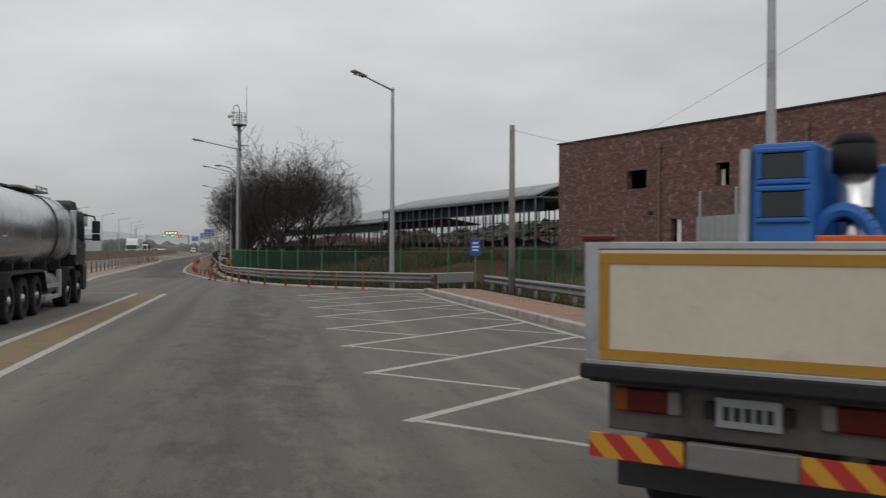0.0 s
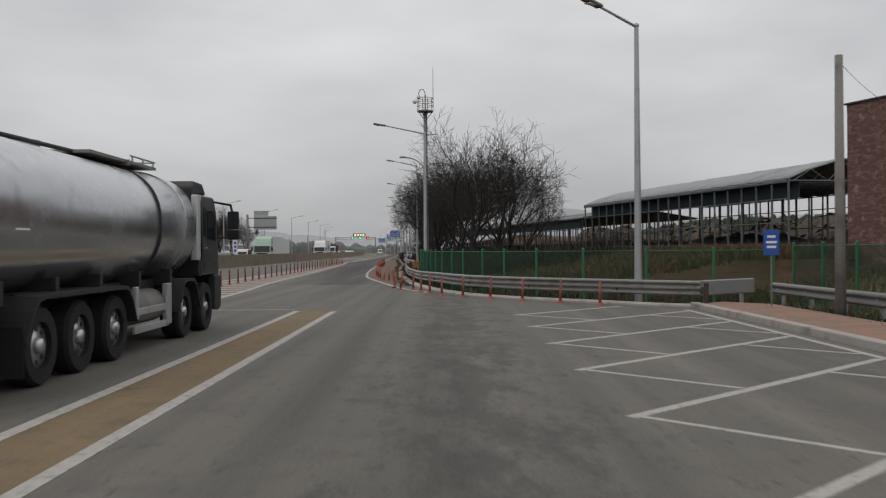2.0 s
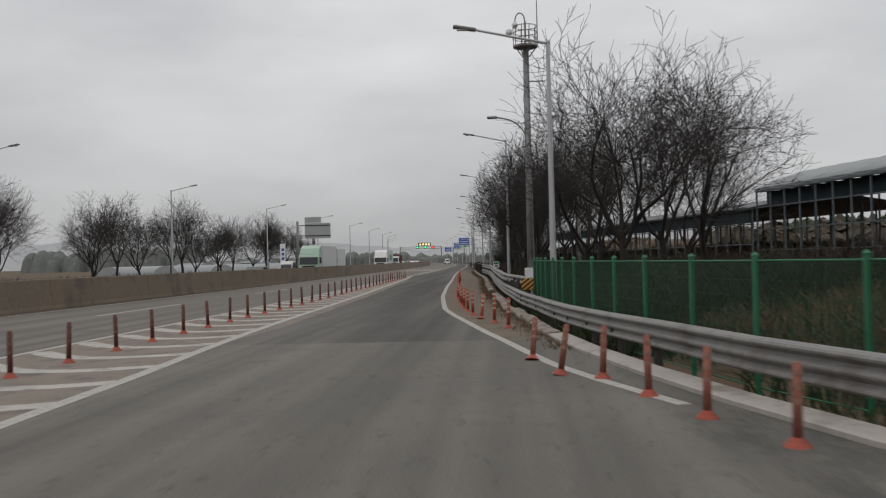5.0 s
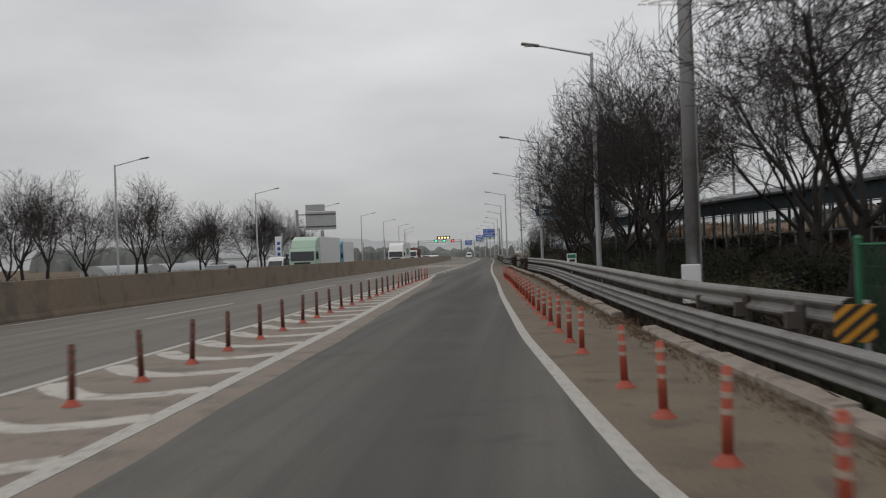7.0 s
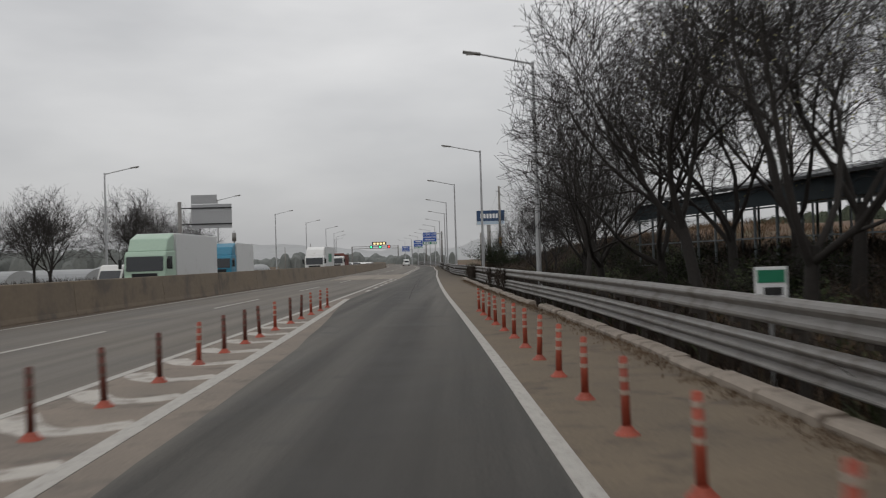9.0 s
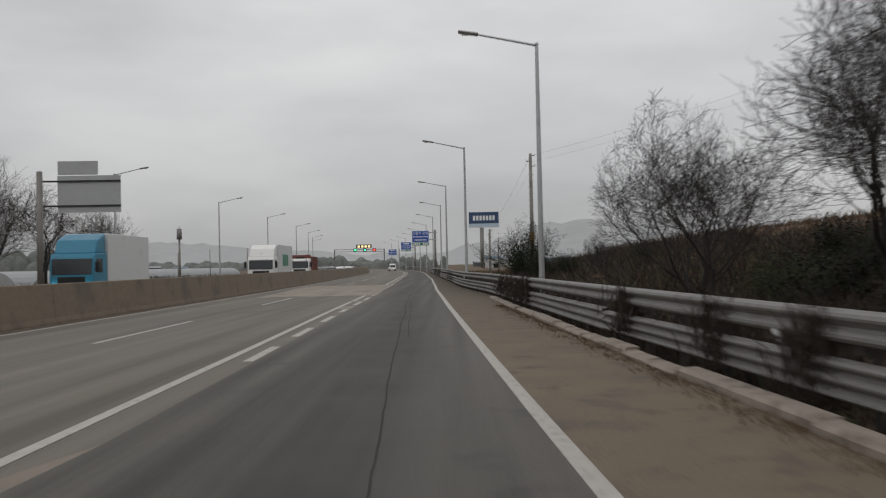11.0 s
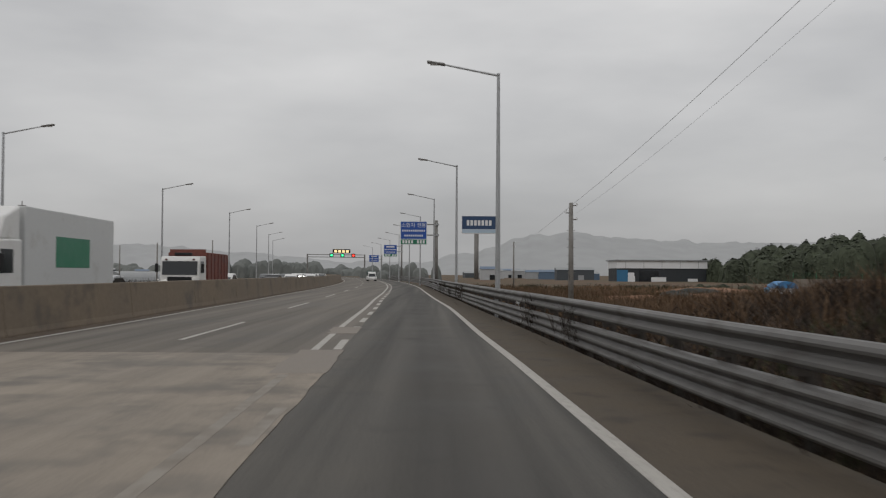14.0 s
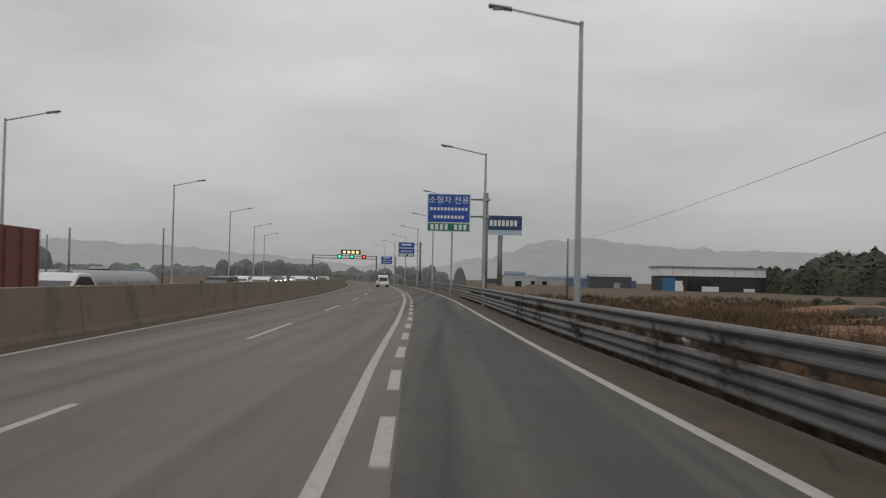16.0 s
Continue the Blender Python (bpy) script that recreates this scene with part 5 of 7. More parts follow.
def lorry(name, label, paint, load, m, length=8.5, hgt=3.6, roof=None, open_top=False):
    """A rigid lorry with its nose towards -y in its own axes."""
    t = thing(name, label, "truck", m)
    cabp = [(-0.1, 0.55), (-0.15, 1.3), (-0.02, 2.35), (0.15, 2.6), (1.9, 2.65), (1.95, 0.6)]
    cab = part("cab", prism(cabp, -1.22, 1.22, 0.06), paint, t)
    if roof:
        part("wind_deflector", prism([(0.3, 2.6), (0.75, 3.35), (1.9, hgt), (1.9, 2.6)], -1.15, 1.15, 0.08), roof, t)
    part("windscreen", prism([(-0.17, 1.45), (-0.07, 2.3), (-0.02, 2.3), (-0.1, 1.45)], -1.08, 1.08), GLASS_DARK, cab)
    for s in (-1, 1):
        part("side_window", prism([(0.25, 1.55), (0.3, 2.3), (1.2, 2.3), (1.2, 1.55)], s * 1.222 - 0.01, s * 1.222 + 0.01), GLASS_DARK, cab)
        part("headlight", block(s * 0.88, -0.16, 0.78, 0.4, 0.08, 0.18, 0.02), HEAD, t)
        part("mirror", block(s * 1.42, -0.15, 1.6, 0.2, 0.12, 0.55, 0.03), BLACK, t)
        for y in (0.85, length - 2.6, length - 1.2):
            wheel(t, s * 1.03, y, 0.48, 0.32, s, False)
    part("grille", block(0, -0.16, 0.98, 1.5, 0.06, 0.34, 0.02), BLACK, cab)
    part("bumper", block(0, -0.15, 0.42, 2.4, 0.2, 0.3, 0.03), DARK, t)
    if open_top:
        body = part("dump_floor", block(0, (2.1 + length) / 2, 1.0, 2.36, length - 2.1, 0.1), load, t)
        for s in (-1, 1):
            side = part("side_board", block(s * 1.2, (2.1 + length) / 2, 1.1, 0.08, length - 2.1, hgt - 1.1, 0.01), load, t)
            for k in range(7):
                part("rib", block(s * 1.262, 2.3 + k * (length - 2.5) / 6, 1.1, 0.05, 0.1, hgt - 1.15, 0.008), load, side)
            part("marker_light", block(s * 0.85, -0.06, 2.36, 0.14, 0.08, 0.1, 0.02), RED_LAMP, cab)
        part("front_board", block(0, 2.15, 1.1, 2.3, 0.1, hgt - 0.9, 0.01), load, t)
        part("tail_board", block(0, length - 0.05, 1.1, 2.3, 0.1, hgt - 1.15, 0.01), load, t)
        part("roof_beacon", block(0, 0.9, 2.66, 1.1, 0.35, 0.2, 0.06), BLACK, cab)
    else:
        part("cargo_box", block(0, (2.1 + length) / 2, 1.0, 2.46, length - 2.1, hgt - 1.0, 0.04), load, t)
    part("chassis", block(0, length / 2 + 0.4, 0.62, 0.9, length - 0.6, 0.3), DARK, t)
    return t
# ---- buildings behind the fence ----
BRICK = bpy.data.materials.new("split_brick")
BRICK.use_nodes = True
bn, bl = BRICK.node_tree.nodes, BRICK.node_tree.links
bb = bn["Principled BSDF"]
bb.inputs["Roughness"].default_value = 0.9
b_tc, b_map = bn.new("ShaderNodeTexCoord"), bn.new("ShaderNodeMapping")
b_map.inputs["Rotation"].default_value = (radians(90), 0, 0)
b_br = bn.new("ShaderNodeTexBrick")
b_br.inputs["Scale"].default_value = 1.0
b_br.inputs["Brick Width"].default_value, b_br.inputs["Row Height"].default_value, b_br.inputs["Mortar Size"].default_value = 0.26, 0.085, 0.006
b_br.inputs["Color1"].default_value, b_br.inputs["Color2"].default_value, b_br.inputs["Mortar"].default_value = (0.128, 0.064, 0.054, 1), (0.225, 0.13, 0.112, 1), (0.09, 0.058, 0.05, 1)
b_br.inputs["Bias"].default_value = -0.25
b_no = bn.new("ShaderNodeTexNoise")
b_no.inputs["Scale"].default_value, b_no.inputs["Detail"].default_value = 7.0, 9.0
b_no.inputs["Roughness"].default_value = 0.7
b_mx = bn.new("ShaderNodeMix")
b_mx.data_type, b_mx.blend_type = "RGBA", "OVERLAY"
b_mx.inputs["Factor"].default_value = 0.55
b_bu = bn.new("ShaderNodeBump")
b_bu.inputs["Strength"].default_value, b_bu.inputs["Distance"].default_value = 0.7, 0.03
bl.new(b_tc.outputs["Object"], b_map.inputs["Vector"])
bl.new(b_map.outputs["Vector"], b_br.inputs["Vector"])
bl.new(b_tc.outputs["Object"], b_no.inputs["Vector"])
bl.new(b_br.outputs["Color"], b_mx.inputs["A"])
bl.new(b_no.outputs["Color"], b_mx.inputs["B"])
b_fl, b_fr, b_fm = bn.new("ShaderNodeTexNoise"), bn.new("ShaderNodeMapRange"), bn.new("ShaderNodeMix")
b_fl.inputs["Scale"].default_value, b_fl.inputs["Detail"].default_value = 3.3, 8.0
b_fr.inputs["From Min"].default_value, b_fr.inputs["From Max"].default_value, b_fr.inputs["To Max"].default_value = 0.57, 0.68, 0.6
b_fm.data_type = "RGBA"
b_fm.inputs["B"].default_value = (0.34, 0.25, 0.21, 1)
bl.new(b_tc.outputs["Object"], b_fl.inputs["Vector"])
bl.new(b_fl.outputs["Fac"], b_fr.inputs["Value"])
bl.new(b_fr.outputs["Result"], b_fm.inputs["Factor"])
bl.new(b_mx.outputs["Result"], b_fm.inputs["A"])
bl.new(b_fm.outputs["Result"], bb.inputs["Base Color"])
bl.new(b_no.outputs["Fac"], b_bu.inputs["Height"])
bl.new(b_bu.outputs["Normal"], bb.inputs["Normal"])

ANG = math.degrees(math.atan2(-0.9462, 0.3236))
hall = thing("brick_hall", "unfinished reddish-brown brick hall with empty dark window openings", "building", pose(30.2, 45.2, 0, 0, 0, ANG))


def wall_with_holes(length, z0, z1, thick, holes):
    """A wall along +x from the origin, its outer face at y = 0, with rectangular holes (x0, x1, z0, z1)."""
    xs = sorted({0, length, *[h[0] for h in holes], *[h[1] for h in holes]})
    zs = sorted({z0, z1, *[h[2] for h in holes], *[h[3] for h in holes]})
    b = bmesh.new()
    for xa, xb in zip(xs, xs[1:]):
        for za, zb in zip(zs, zs[1:]):
            if any(h[0] <= xa and xb <= h[1] and h[2] <= za and zb <= h[3] for h in holes):
                continue
            box(b, (xa + xb) / 2, thick / 2, za, xb - xa, thick, zb - za)
    bmesh.ops.remove_doubles(b, verts=b.verts, dist=0.0005)
    inner = [f for f in b.faces if sum(1 for g in b.faces if g is not f and (g.calc_center_median() - f.calc_center_median()).length < 1e-4)]
    bmesh.ops.delete(b, geom=inner, context="FACES")
    return b


HOLES = [(5.2, 6.5, 4.45, 5.3), (10.65, 11.4, 4.3, 5.25), (13.6, 14.35, 4.2, 5.3), (8.05, 8.7, 1.0, 3.0), (16.8, 17.5, 4.2, 5.3), (20.5, 22.0, 4.2, 5.3)]
part("wall", wall_with_holes(34, -0.4, 7.02, 0.3, HOLES), BRICK, hall)
b = bmesh.new()
box(b, 0.15, 9.15, -0.4, 0.3, 17.7, 7.42)
part("wall", b, BRICK, hall)
part("wall", block(33.85, 9.15, -0.4, 0.3, 17.7, 7.42), BRICK, hall)
part("wall", block(17, 18.15, -0.4, 34, 0.3, 7.42), BRICK, hall)
CAPM = surf("dark_coping", (0.035, 0.035, 0.037), 0.6, var=0.15, bump=0.05)
part("roof", block(17, 9.15, 6.55, 33.3, 17.6, 0.12), CAPM, hall)
part("coping", block(17, 0.14, 7.02, 34.2, 0.42, 0.07, 0.01), CAPM, hall)
part("coping", block(0.14, 9.2, 7.03, 0.42, 17.7, 0.07, 0.01), CAPM, hall)
PIPE = surf("downpipe_paint", (0.17, 0.115, 0.10), 0.6, var=0.15, bump=0.03)
for x in (7.4, 15.2, 23.5):
    b = bmesh.new()
    box(b, x, -0.07, 0.5, 0.11, 0.10, 5.75, 0.02)
    box(b, x, -0.09, 6.15, 0.24, 0.14, 0.22, 0.02)
    part("downpipe", b, PIPE, hall)
part("vent", block(6.8, -0.05, 3.24, 0.22, 0.1, 0.16, 0.02), DARK, hall)
part("door", block(8.52, 0.12, 1.0, 0.34, 0.05, 1.98, 0.01), SIGN_WHITE, hall, "half-open pale door")
part("inner_sheet", block(10.75, 0.35, 4.3, 0.2, 0.02, 0.7), SIGN_WHITE, hall, "white sheet behind an opening")
part("partition", block(12, 4.0, 0.2, 23.4, 0.15, 6.0), DARK, hall)

# grey hoarding with a green net on top
hd = thing("hoarding", "grey ribbed steel hoarding topped by green netting", "hoarding", pose(27.6, 24.8, 1.2))
v, f = [], []
n = 130
for i in range(n + 1):
    yy = -i * 0.2
    xx = 0.04 if i % 2 else 0.0
    v += [(xx, yy, -1.4), (xx, yy, 1.4)]
for i in range(n):
    f.append((2 * i, 2 * i + 1, 2 * i + 3, 2 * i + 2))
part("ribbed_sheet", (v, f), surf("grey_sheet_steel", (0.33, 0.34, 0.34), 0.5, metal=0.3, fine=8, coarse=0.6, var=0.12, bump=0.02, dirt=(0.22, 0.21, 0.19), amount=0.2), hd)
for i in range(13):
    part("post", bar((0.12, -i * 2.1, -1.5), (0.12, -i * 2.1, 2.15), 0.04), GALV, hd)
part("net", block(0.1, -13, 1.4, 0.01, 26, 0.7), NET, hd, "translucent green netting")

# long open steel shed
ROOF = surf("weathered_roof_sheet", (0.27, 0.285, 0.29), 0.6, metal=0.2, fine=3, coarse=0.25, var=0.16, bump=0.05, dirt=(0.16, 0.17, 0.17), amount=0.3)
FRAME = surf("teal_grey_steel", (0.13, 0.15, 0.16), 0.6, metal=0.2, fine=6, coarse=0.5, var=0.2, bump=0.03)
sx, sy, ex, ey = 33.7, 59.8, 27.4, 90.0
shed_len = math.hypot(ex - sx, ey - sy)
shed = thing("open_shed", "long open steel shed with weathered sheet roof", "shed", pose(sx, sy, 0.8, 0, 0, math.degrees(math.atan2(ey - sy, ex - sx))))
# own axes: x along the eave, y away to the left of it (negative is away from the road)
EAVE = 4.6
v, f = [], []
prof = [(0.45, EAVE - 0.12), (-0.8, EAVE + 0.42), (-2.8, EAVE + 0.98), (-5.4, EAVE + 1.32), (-8.0, EAVE + 0.98), (-10.2, EAVE + 0.35), (-11.2, EAVE - 0.12)]
for i in range(0, 51):
    x = shed_len * i / 50
    for yy, zz in prof:
        v.append((x, yy, zz + 0.05 * math.sin(i * 1.9)))
k = len(prof)
for i in range(50):
    for j in range(k - 1):
        f.append((i * k + j, i * k + j + 1, (i + 1) * k + j + 1, (i + 1) * k + j))
roof = part("roof", (v, f), ROOF, shed, "", True)
sol = roof.modifiers.new("thickness", "SOLIDIFY")
sol.thickness = 0.08
part("fascia", block(shed_len / 2, 0.4, EAVE - 0.28, shed_len, 0.06, 0.22), FRAME, shed)
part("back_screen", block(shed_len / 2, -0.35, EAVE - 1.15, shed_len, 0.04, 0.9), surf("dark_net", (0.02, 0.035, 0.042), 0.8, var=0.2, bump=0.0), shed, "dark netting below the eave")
n = 19
post_me = None
for i in range(n + 1):
    x = shed_len * i / n
    for row, yy in enumerate((0.3, -5.4, -10.6)):
        if post_me is None:
            b = block(0, 0, -1.2, 0.09, 0.09, EAVE + 1.1, 0.01)
            ob = part("column", b, FRAME, shed)
            post_me = ob.data
        else:
            ob = new("column", post_me)
            ob.parent = shed
        ob.location = (x, yy, 0)
for z in (EAVE - 0.3, EAVE - 1.2, 2.1, 0.9):
    part("girt", block(shed_len / 2, 0.36, z, shed_len, 0.05, 0.06), FRAME, shed)
    part("girt", block(shed_len / 2, -10.6, z, shed_len, 0.05, 0.06), FRAME, shed)
for i in range(0, n + 1):
    x = shed_len * i / n
    b = bmesh.new()
    rod(b, (x, 0.3, EAVE - 0.2), (x, -10.6, EAVE - 0.2), 0.05, n=6)
    for j in range(5):
        y0 = -j * 2.1
        top_a = EAVE + 0.25 + 0.92 * (1 - abs(y0 - 1.05 + 5.4) / 5.4)
        rod(b, (x, y0, EAVE - 0.2), (x, y0 - 1.05, top_a), 0.03, n=5)
        rod(b, (x, y0 - 1.05, top_a), (x, y0 - 2.1, EAVE - 0.2), 0.03, n=5)
    part("truss", b, FRAME, shed)
low = thing("low_shed", "lower open shed with dark sheet roof", "shed", pose(27.3, 90.4, 0.05, 0, 0, 101.8))
ROOF_DARK = surf("dark_roof_sheet", (0.085, 0.09, 0.095), 0.6, metal=0.2, fine=3, coarse=0.3, var=0.2, bump=0.05)
v, f = [], []
for x in (-0.2, 48.2):
    v += [(x, yy, zz) for yy, zz in ((0.8, 4.2), (-4.6, 5.1), (-10.4, 4.2), (-10.4, 4.08), (-4.6, 4.98), (0.8, 4.08))]
f = [(0, 1, 7, 6), (1, 2, 8, 7), (2, 3, 9, 8), (3, 4, 10, 9), (4, 5, 11, 10), (5, 0, 6, 11), (5, 4, 3, 2, 1, 0), (6, 7, 8, 9, 10, 11)]
part("roof", (v, f), ROOF_DARK, low)
# dark fascia, deepened to stand in for the shaded gap below it
part("fascia", block(24, 0.55, 3.3, 48, 0.05, 0.76), surf("dark_eave_sheet", (0.02, 0.03, 0.036), 0.8, var=0.2, bump=0.0), low)
for i in range(29):
    for yy in (0.4, -4.6, -9.8):
        part("column", block(i * 1.7, yy, -1.0, 0.09, 0.09, 5.2), FRAME, low)
for z in (4.0, 3.2, 2.0, 0.9):
    part("girt", block(24, 0.45, z, 48, 0.05, 0.06), FRAME, low)
# heaps stacked inside the shed
rg = random.Random(31)
for i in range(16):
    u = rg.uniform(0.05, 0.95)
    x, y = sx + (ex - sx) * u, sy + (ey - sy) * u
    off = rg.uniform(2, 9)
    hgt = rg.uniform(0.8, 1.6)
    b = bmesh.new()
    bmesh.ops.create_icosphere(b, subdivisions=3, radius=1.0)
    for vv in b.verts:
        vv.co *= 1 + 0.35 * noise.noise(vv.co * 1.7 + Vector((i, 0, 0)))
        vv.co = Vector((vv.co.x * rg.uniform(1.8, 1.85), vv.co.y * 1.5, max(vv.co.z, -0.2) * hgt))
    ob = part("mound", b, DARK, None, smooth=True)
    ob.matrix_world = pose(x + off * 0.95, y + off * 0.31, 0.9)
    tagged(ob, "dark covered heap inside the open shed", "heap", "heaps in the shed")
# ---- trees and brush ----
class Wood:
    def __init__(self):
        self.extra, self.thin = 0, 0.0056
        self.tv, self.tf, self.bv, self.bf, self.tips = [], [], [], [], []

    def limb(self, pts, rads, sides, fine):
        v, f = (self.bv, self.bf) if fine else (self.tv, self.tf)
        base = len(v)
        for i, (p, r) in enumerate(zip(pts, rads)):
            d = (pts[min(i + 1, len(pts) - 1)] - pts[max(i - 1, 0)]).normalized()
            a = d.orthogonal().normalized()
            b = d.cross(a)
            for k in range(sides):
                t = 2 * math.pi * k / sides
                v.append(p + (a * math.cos(t) + b * math.sin(t)) * r)
        for i in range(len(pts) - 1):
            for k in range(sides):
                k2 = (k + 1) % sides
                f.append((base + i * sides + k, base + i * sides + k2, base + (i + 1) * sides + k2, base + (i + 1) * sides + k))

    def grow(self, rg, p, d, size, rad, level, top, spread, wide=0.5):
        """A crooked limb with its forks; lengths follow the level."""
        lv = min(level, 5)
        n = (5, 9, 7, 5, 4, 2)[lv]
        length = size * (0.24, 0.42, 0.27, 0.16, 0.095, 0.055)[lv] * rg.uniform(0.7, 1.25)
        pts, rads, q, dd = [p.copy()], [rad], p.copy(), d.copy()
        bend = Vector((rg.gauss(0, 1), rg.gauss(0, 1), rg.gauss(0, 0.4))) * (0.02, 0.06, 0.08, 0.09, 0.1, 0.1)[lv]
        for i in range(n):
            wob = Vector((rg.gauss(0, 1), rg.gauss(0, 1), rg.gauss(0, 0.8))) * (0.04, 0.10, 0.13, 0.15, 0.16, 0.17)[lv]
            dd = (dd + bend + wob + Vector((0, 0, (0.05, 0.11, 0.08, 0.06, 0.05, 0.04)[lv]))).normalized()
            q = q + dd * length / n
            out = (q.x**2 + q.y**2) / (wide * size) ** 2 + ((q.z - 0.50 * size) / (0.52 * size)) ** 2
            if level > 0 and out > 1.0 + rg.uniform(-0.12, 0.08) and (level > 2 or len(pts) > 1):
                break
            pts.append(q.copy())
            rads.append(max(self.thin, rad * (1 - (0.34 if level == 0 else 0.6) * (i + 1) / n)))
        n = len(pts) - 1
        if n < 1:
            return
        q = pts[-1]
        self.limb(pts, rads, (10, 8, 6, 4, 3, 3)[lv], level >= 3)
        if level >= top:
            self.tips.append((q, dd))
            return
        kids = (4, 5, 5, 4, 3)[level] + self.extra * (level > 1) + (rg.random() < 0.5)
        turn = rg.uniform(0, 6.28)
        for k in range(kids):
            u = (0.72, 0.28, 0.22, 0.2, 0.2)[level] + (0.28, 0.72, 0.78, 0.8, 0.8)[level] * (k + rg.random()) / kids
            u = min(u, 0.999)
            j = int(u * n)
            at = pts[j].lerp(pts[j + 1], u * n - j)
            axis_d = (pts[j + 1] - pts[j]).normalized()
            ax = axis_d.orthogonal().normalized()
            turn += 2.4 + rg.uniform(-0.6, 0.6)
            ax.rotate(Matrix.Rotation(turn, 3, axis_d))
            ang = rg.uniform(0.5, 1.0) * spread
            kd = (axis_d * math.cos(ang) + ax * math.sin(ang)).normalized()
            low_ = (0.42, 0.05, -0.15, -1, -1)[level]
            if kd.z < low_:
                kd.z = low_ + 0.25 * abs(kd.z)
            self.grow(rg, at, kd.normalized(), size, max(self.thin * 1.3, rads[j] * (rg.uniform(0.5, 0.7) if level == 0 else rg.uniform(0.4, 0.6))), level + 1, top, spread, wide)


def tree_kind(seed, height, stems, spread, leaves=None, top=5, density=1.0, wide=0.5, extra=0, thin=0.0056):
    """One tree: trunk with limbs, crown of twigs, and buds or young leaves."""
    rg = random.Random(seed)
    w = Wood()
    w.extra, w.thin = extra, thin
    for s in range(stems):
        lean = rg.uniform(0.05, 0.2) + 0.35 * (s > 0)
        a = 0.7 + s * 2.1 + rg.uniform(-0.4, 0.4)
        d = Vector((math.cos(a) * lean, math.sin(a) * lean, 1)).normalized()
        w.grow(rg, Vector((math.cos(a) * 0.16 * s, math.sin(a) * 0.16 * s, -0.3)), d, height, height * (0.013 if stems > 1 else 0.0165), 0, top, spread, wide)
    zs = max(v.z for v in w.bv)
    k = height / zs
    t = thing("tree", "bare spreading tree with dark forked trunk and fine twigs", "tree")
    part("trunk", ([v * k for v in w.tv], w.tf), BARK, t, smooth=True)
    part("crown", ([v * k for v in w.bv], w.bf), TWIG, t)
    if leaves:
        lv, lf = [], []
        for q, d in w.tips:
            if rg.random() > density:
                continue
            c = q * k + Vector((rg.gauss(0, 0.1), rg.gauss(0, 0.1), rg.gauss(0, 0.1)))
            a = Vector((rg.gauss(0, 1), rg.gauss(0, 1), rg.gauss(0, 1))).normalized() * rg.uniform(0.03, 0.06)
            b = a.orthogonal().normalized() * a.length * 0.6
            i = len(lv)
            lv += [c - a, c + b, c + a, c - b]
            lf.append((i, i + 1, i + 2, i + 3))
        part("leaves", (lv, lf), leaves, t, "small young yellow-green leaves")
    return t


kinds = [tree_kind(12, 10.0, 2, 0.9, wide=0.48), tree_kind(23, 10.0, 1, 0.9, wide=0.43), tree_kind(37, 10.0, 1, 0.8, wide=0.38), tree_kind(41, 10.0, 1, 0.95, wide=0.5)]
kinds.append(tree_kind(61, 10.0, 1, 1.0, wide=0.54, top=4, extra=2, thin=0.007))
kinds_far = [tree_kind(111, 10.0, 1, 0.9, wide=0.56, top=4, extra=2, thin=0.0075), tree_kind(123, 10.0, 1, 0.95, wide=0.6, top=4, extra=2, thin=0.0075), tree_kind(137, 10.0, 1, 0.85, wide=0.56, top=4, extra=2, thin=0.0075)]
leafy = tree_kind(53, 10.0, 1, 0.85, LEAF_YOUNG, density=0.7)
tagged(leafy, "spreading tree with pale young yellow-green leaves")
used = set()


def plant(src, x, y, h, turn, z=None):
    s = h / 10.0
    m = pose(x, y, (ground_z(x, y) if z is None else z), 0, 0, turn)
    if src.name not in used:
        used.add(src.name)
        ob = src
        ob.matrix_world = m
    else:
        ob = copy_thing(src, m)
    ob.scale = (s, s, s)
    return ob


R_TREES = [(16.6, 68.6, 11.0, 4), (18.8, 72.0, 10.4, 4), (19.3, 66.0, 8.8, 1), (15.6, 76.0, 9.6, 4), (21.0, 80.5, 8.0, 2), (16.8, 83.0, 10.5, 2), (14.1, 89.9, 10.0, 2), (20.0, 93.0, 9.5, 2), (14.5, 97.6, 10.6, 2), (14.6, 106.1, 11.3, 3),
           (13.6, 110.5, 11.2, 1), (15.9, 115, 10.4, 2), (14.2, 117.5, 10.8, 3), (12.9, 122.2, 10.8, 3), (13.0, 127.8, 9.2, 1), (13.6, 133, 7.8, 2), (14.4, 138, 7.6, 0), (15.8, 142, 8.0, 2), (12.9, 146.5, 6.4, 0), (13.9, 151, 6.0, 2),
           (13.6, 166.8, 3.0, 2)]
for i, (x, y, h, k) in enumerate(R_TREES):
    tagged(plant(kinds[k], x, y, h, i * 77), group="trees beside the ramp")
tagged(plant(leafy, 16.8, 109.0, 12.0, 20), group="trees beside the ramp")
tagged(plant(leafy, 18.4, 117, 11.5, 140), group="trees beside the ramp")
y, i = 74, 0
while y < 222:
    tagged(plant(kinds_far[i % 3], -30 + 3 * math.sin(i * 1.9), y, 9.2 + 2.0 * abs(math.sin(i * 2.7)), i * 53, -0.4), "leafless roadside tree with a rounded crown of twigs", group="trees across the road")
    y += 6.4 + 2.2 * math.sin(i * 1.3)
    i += 1


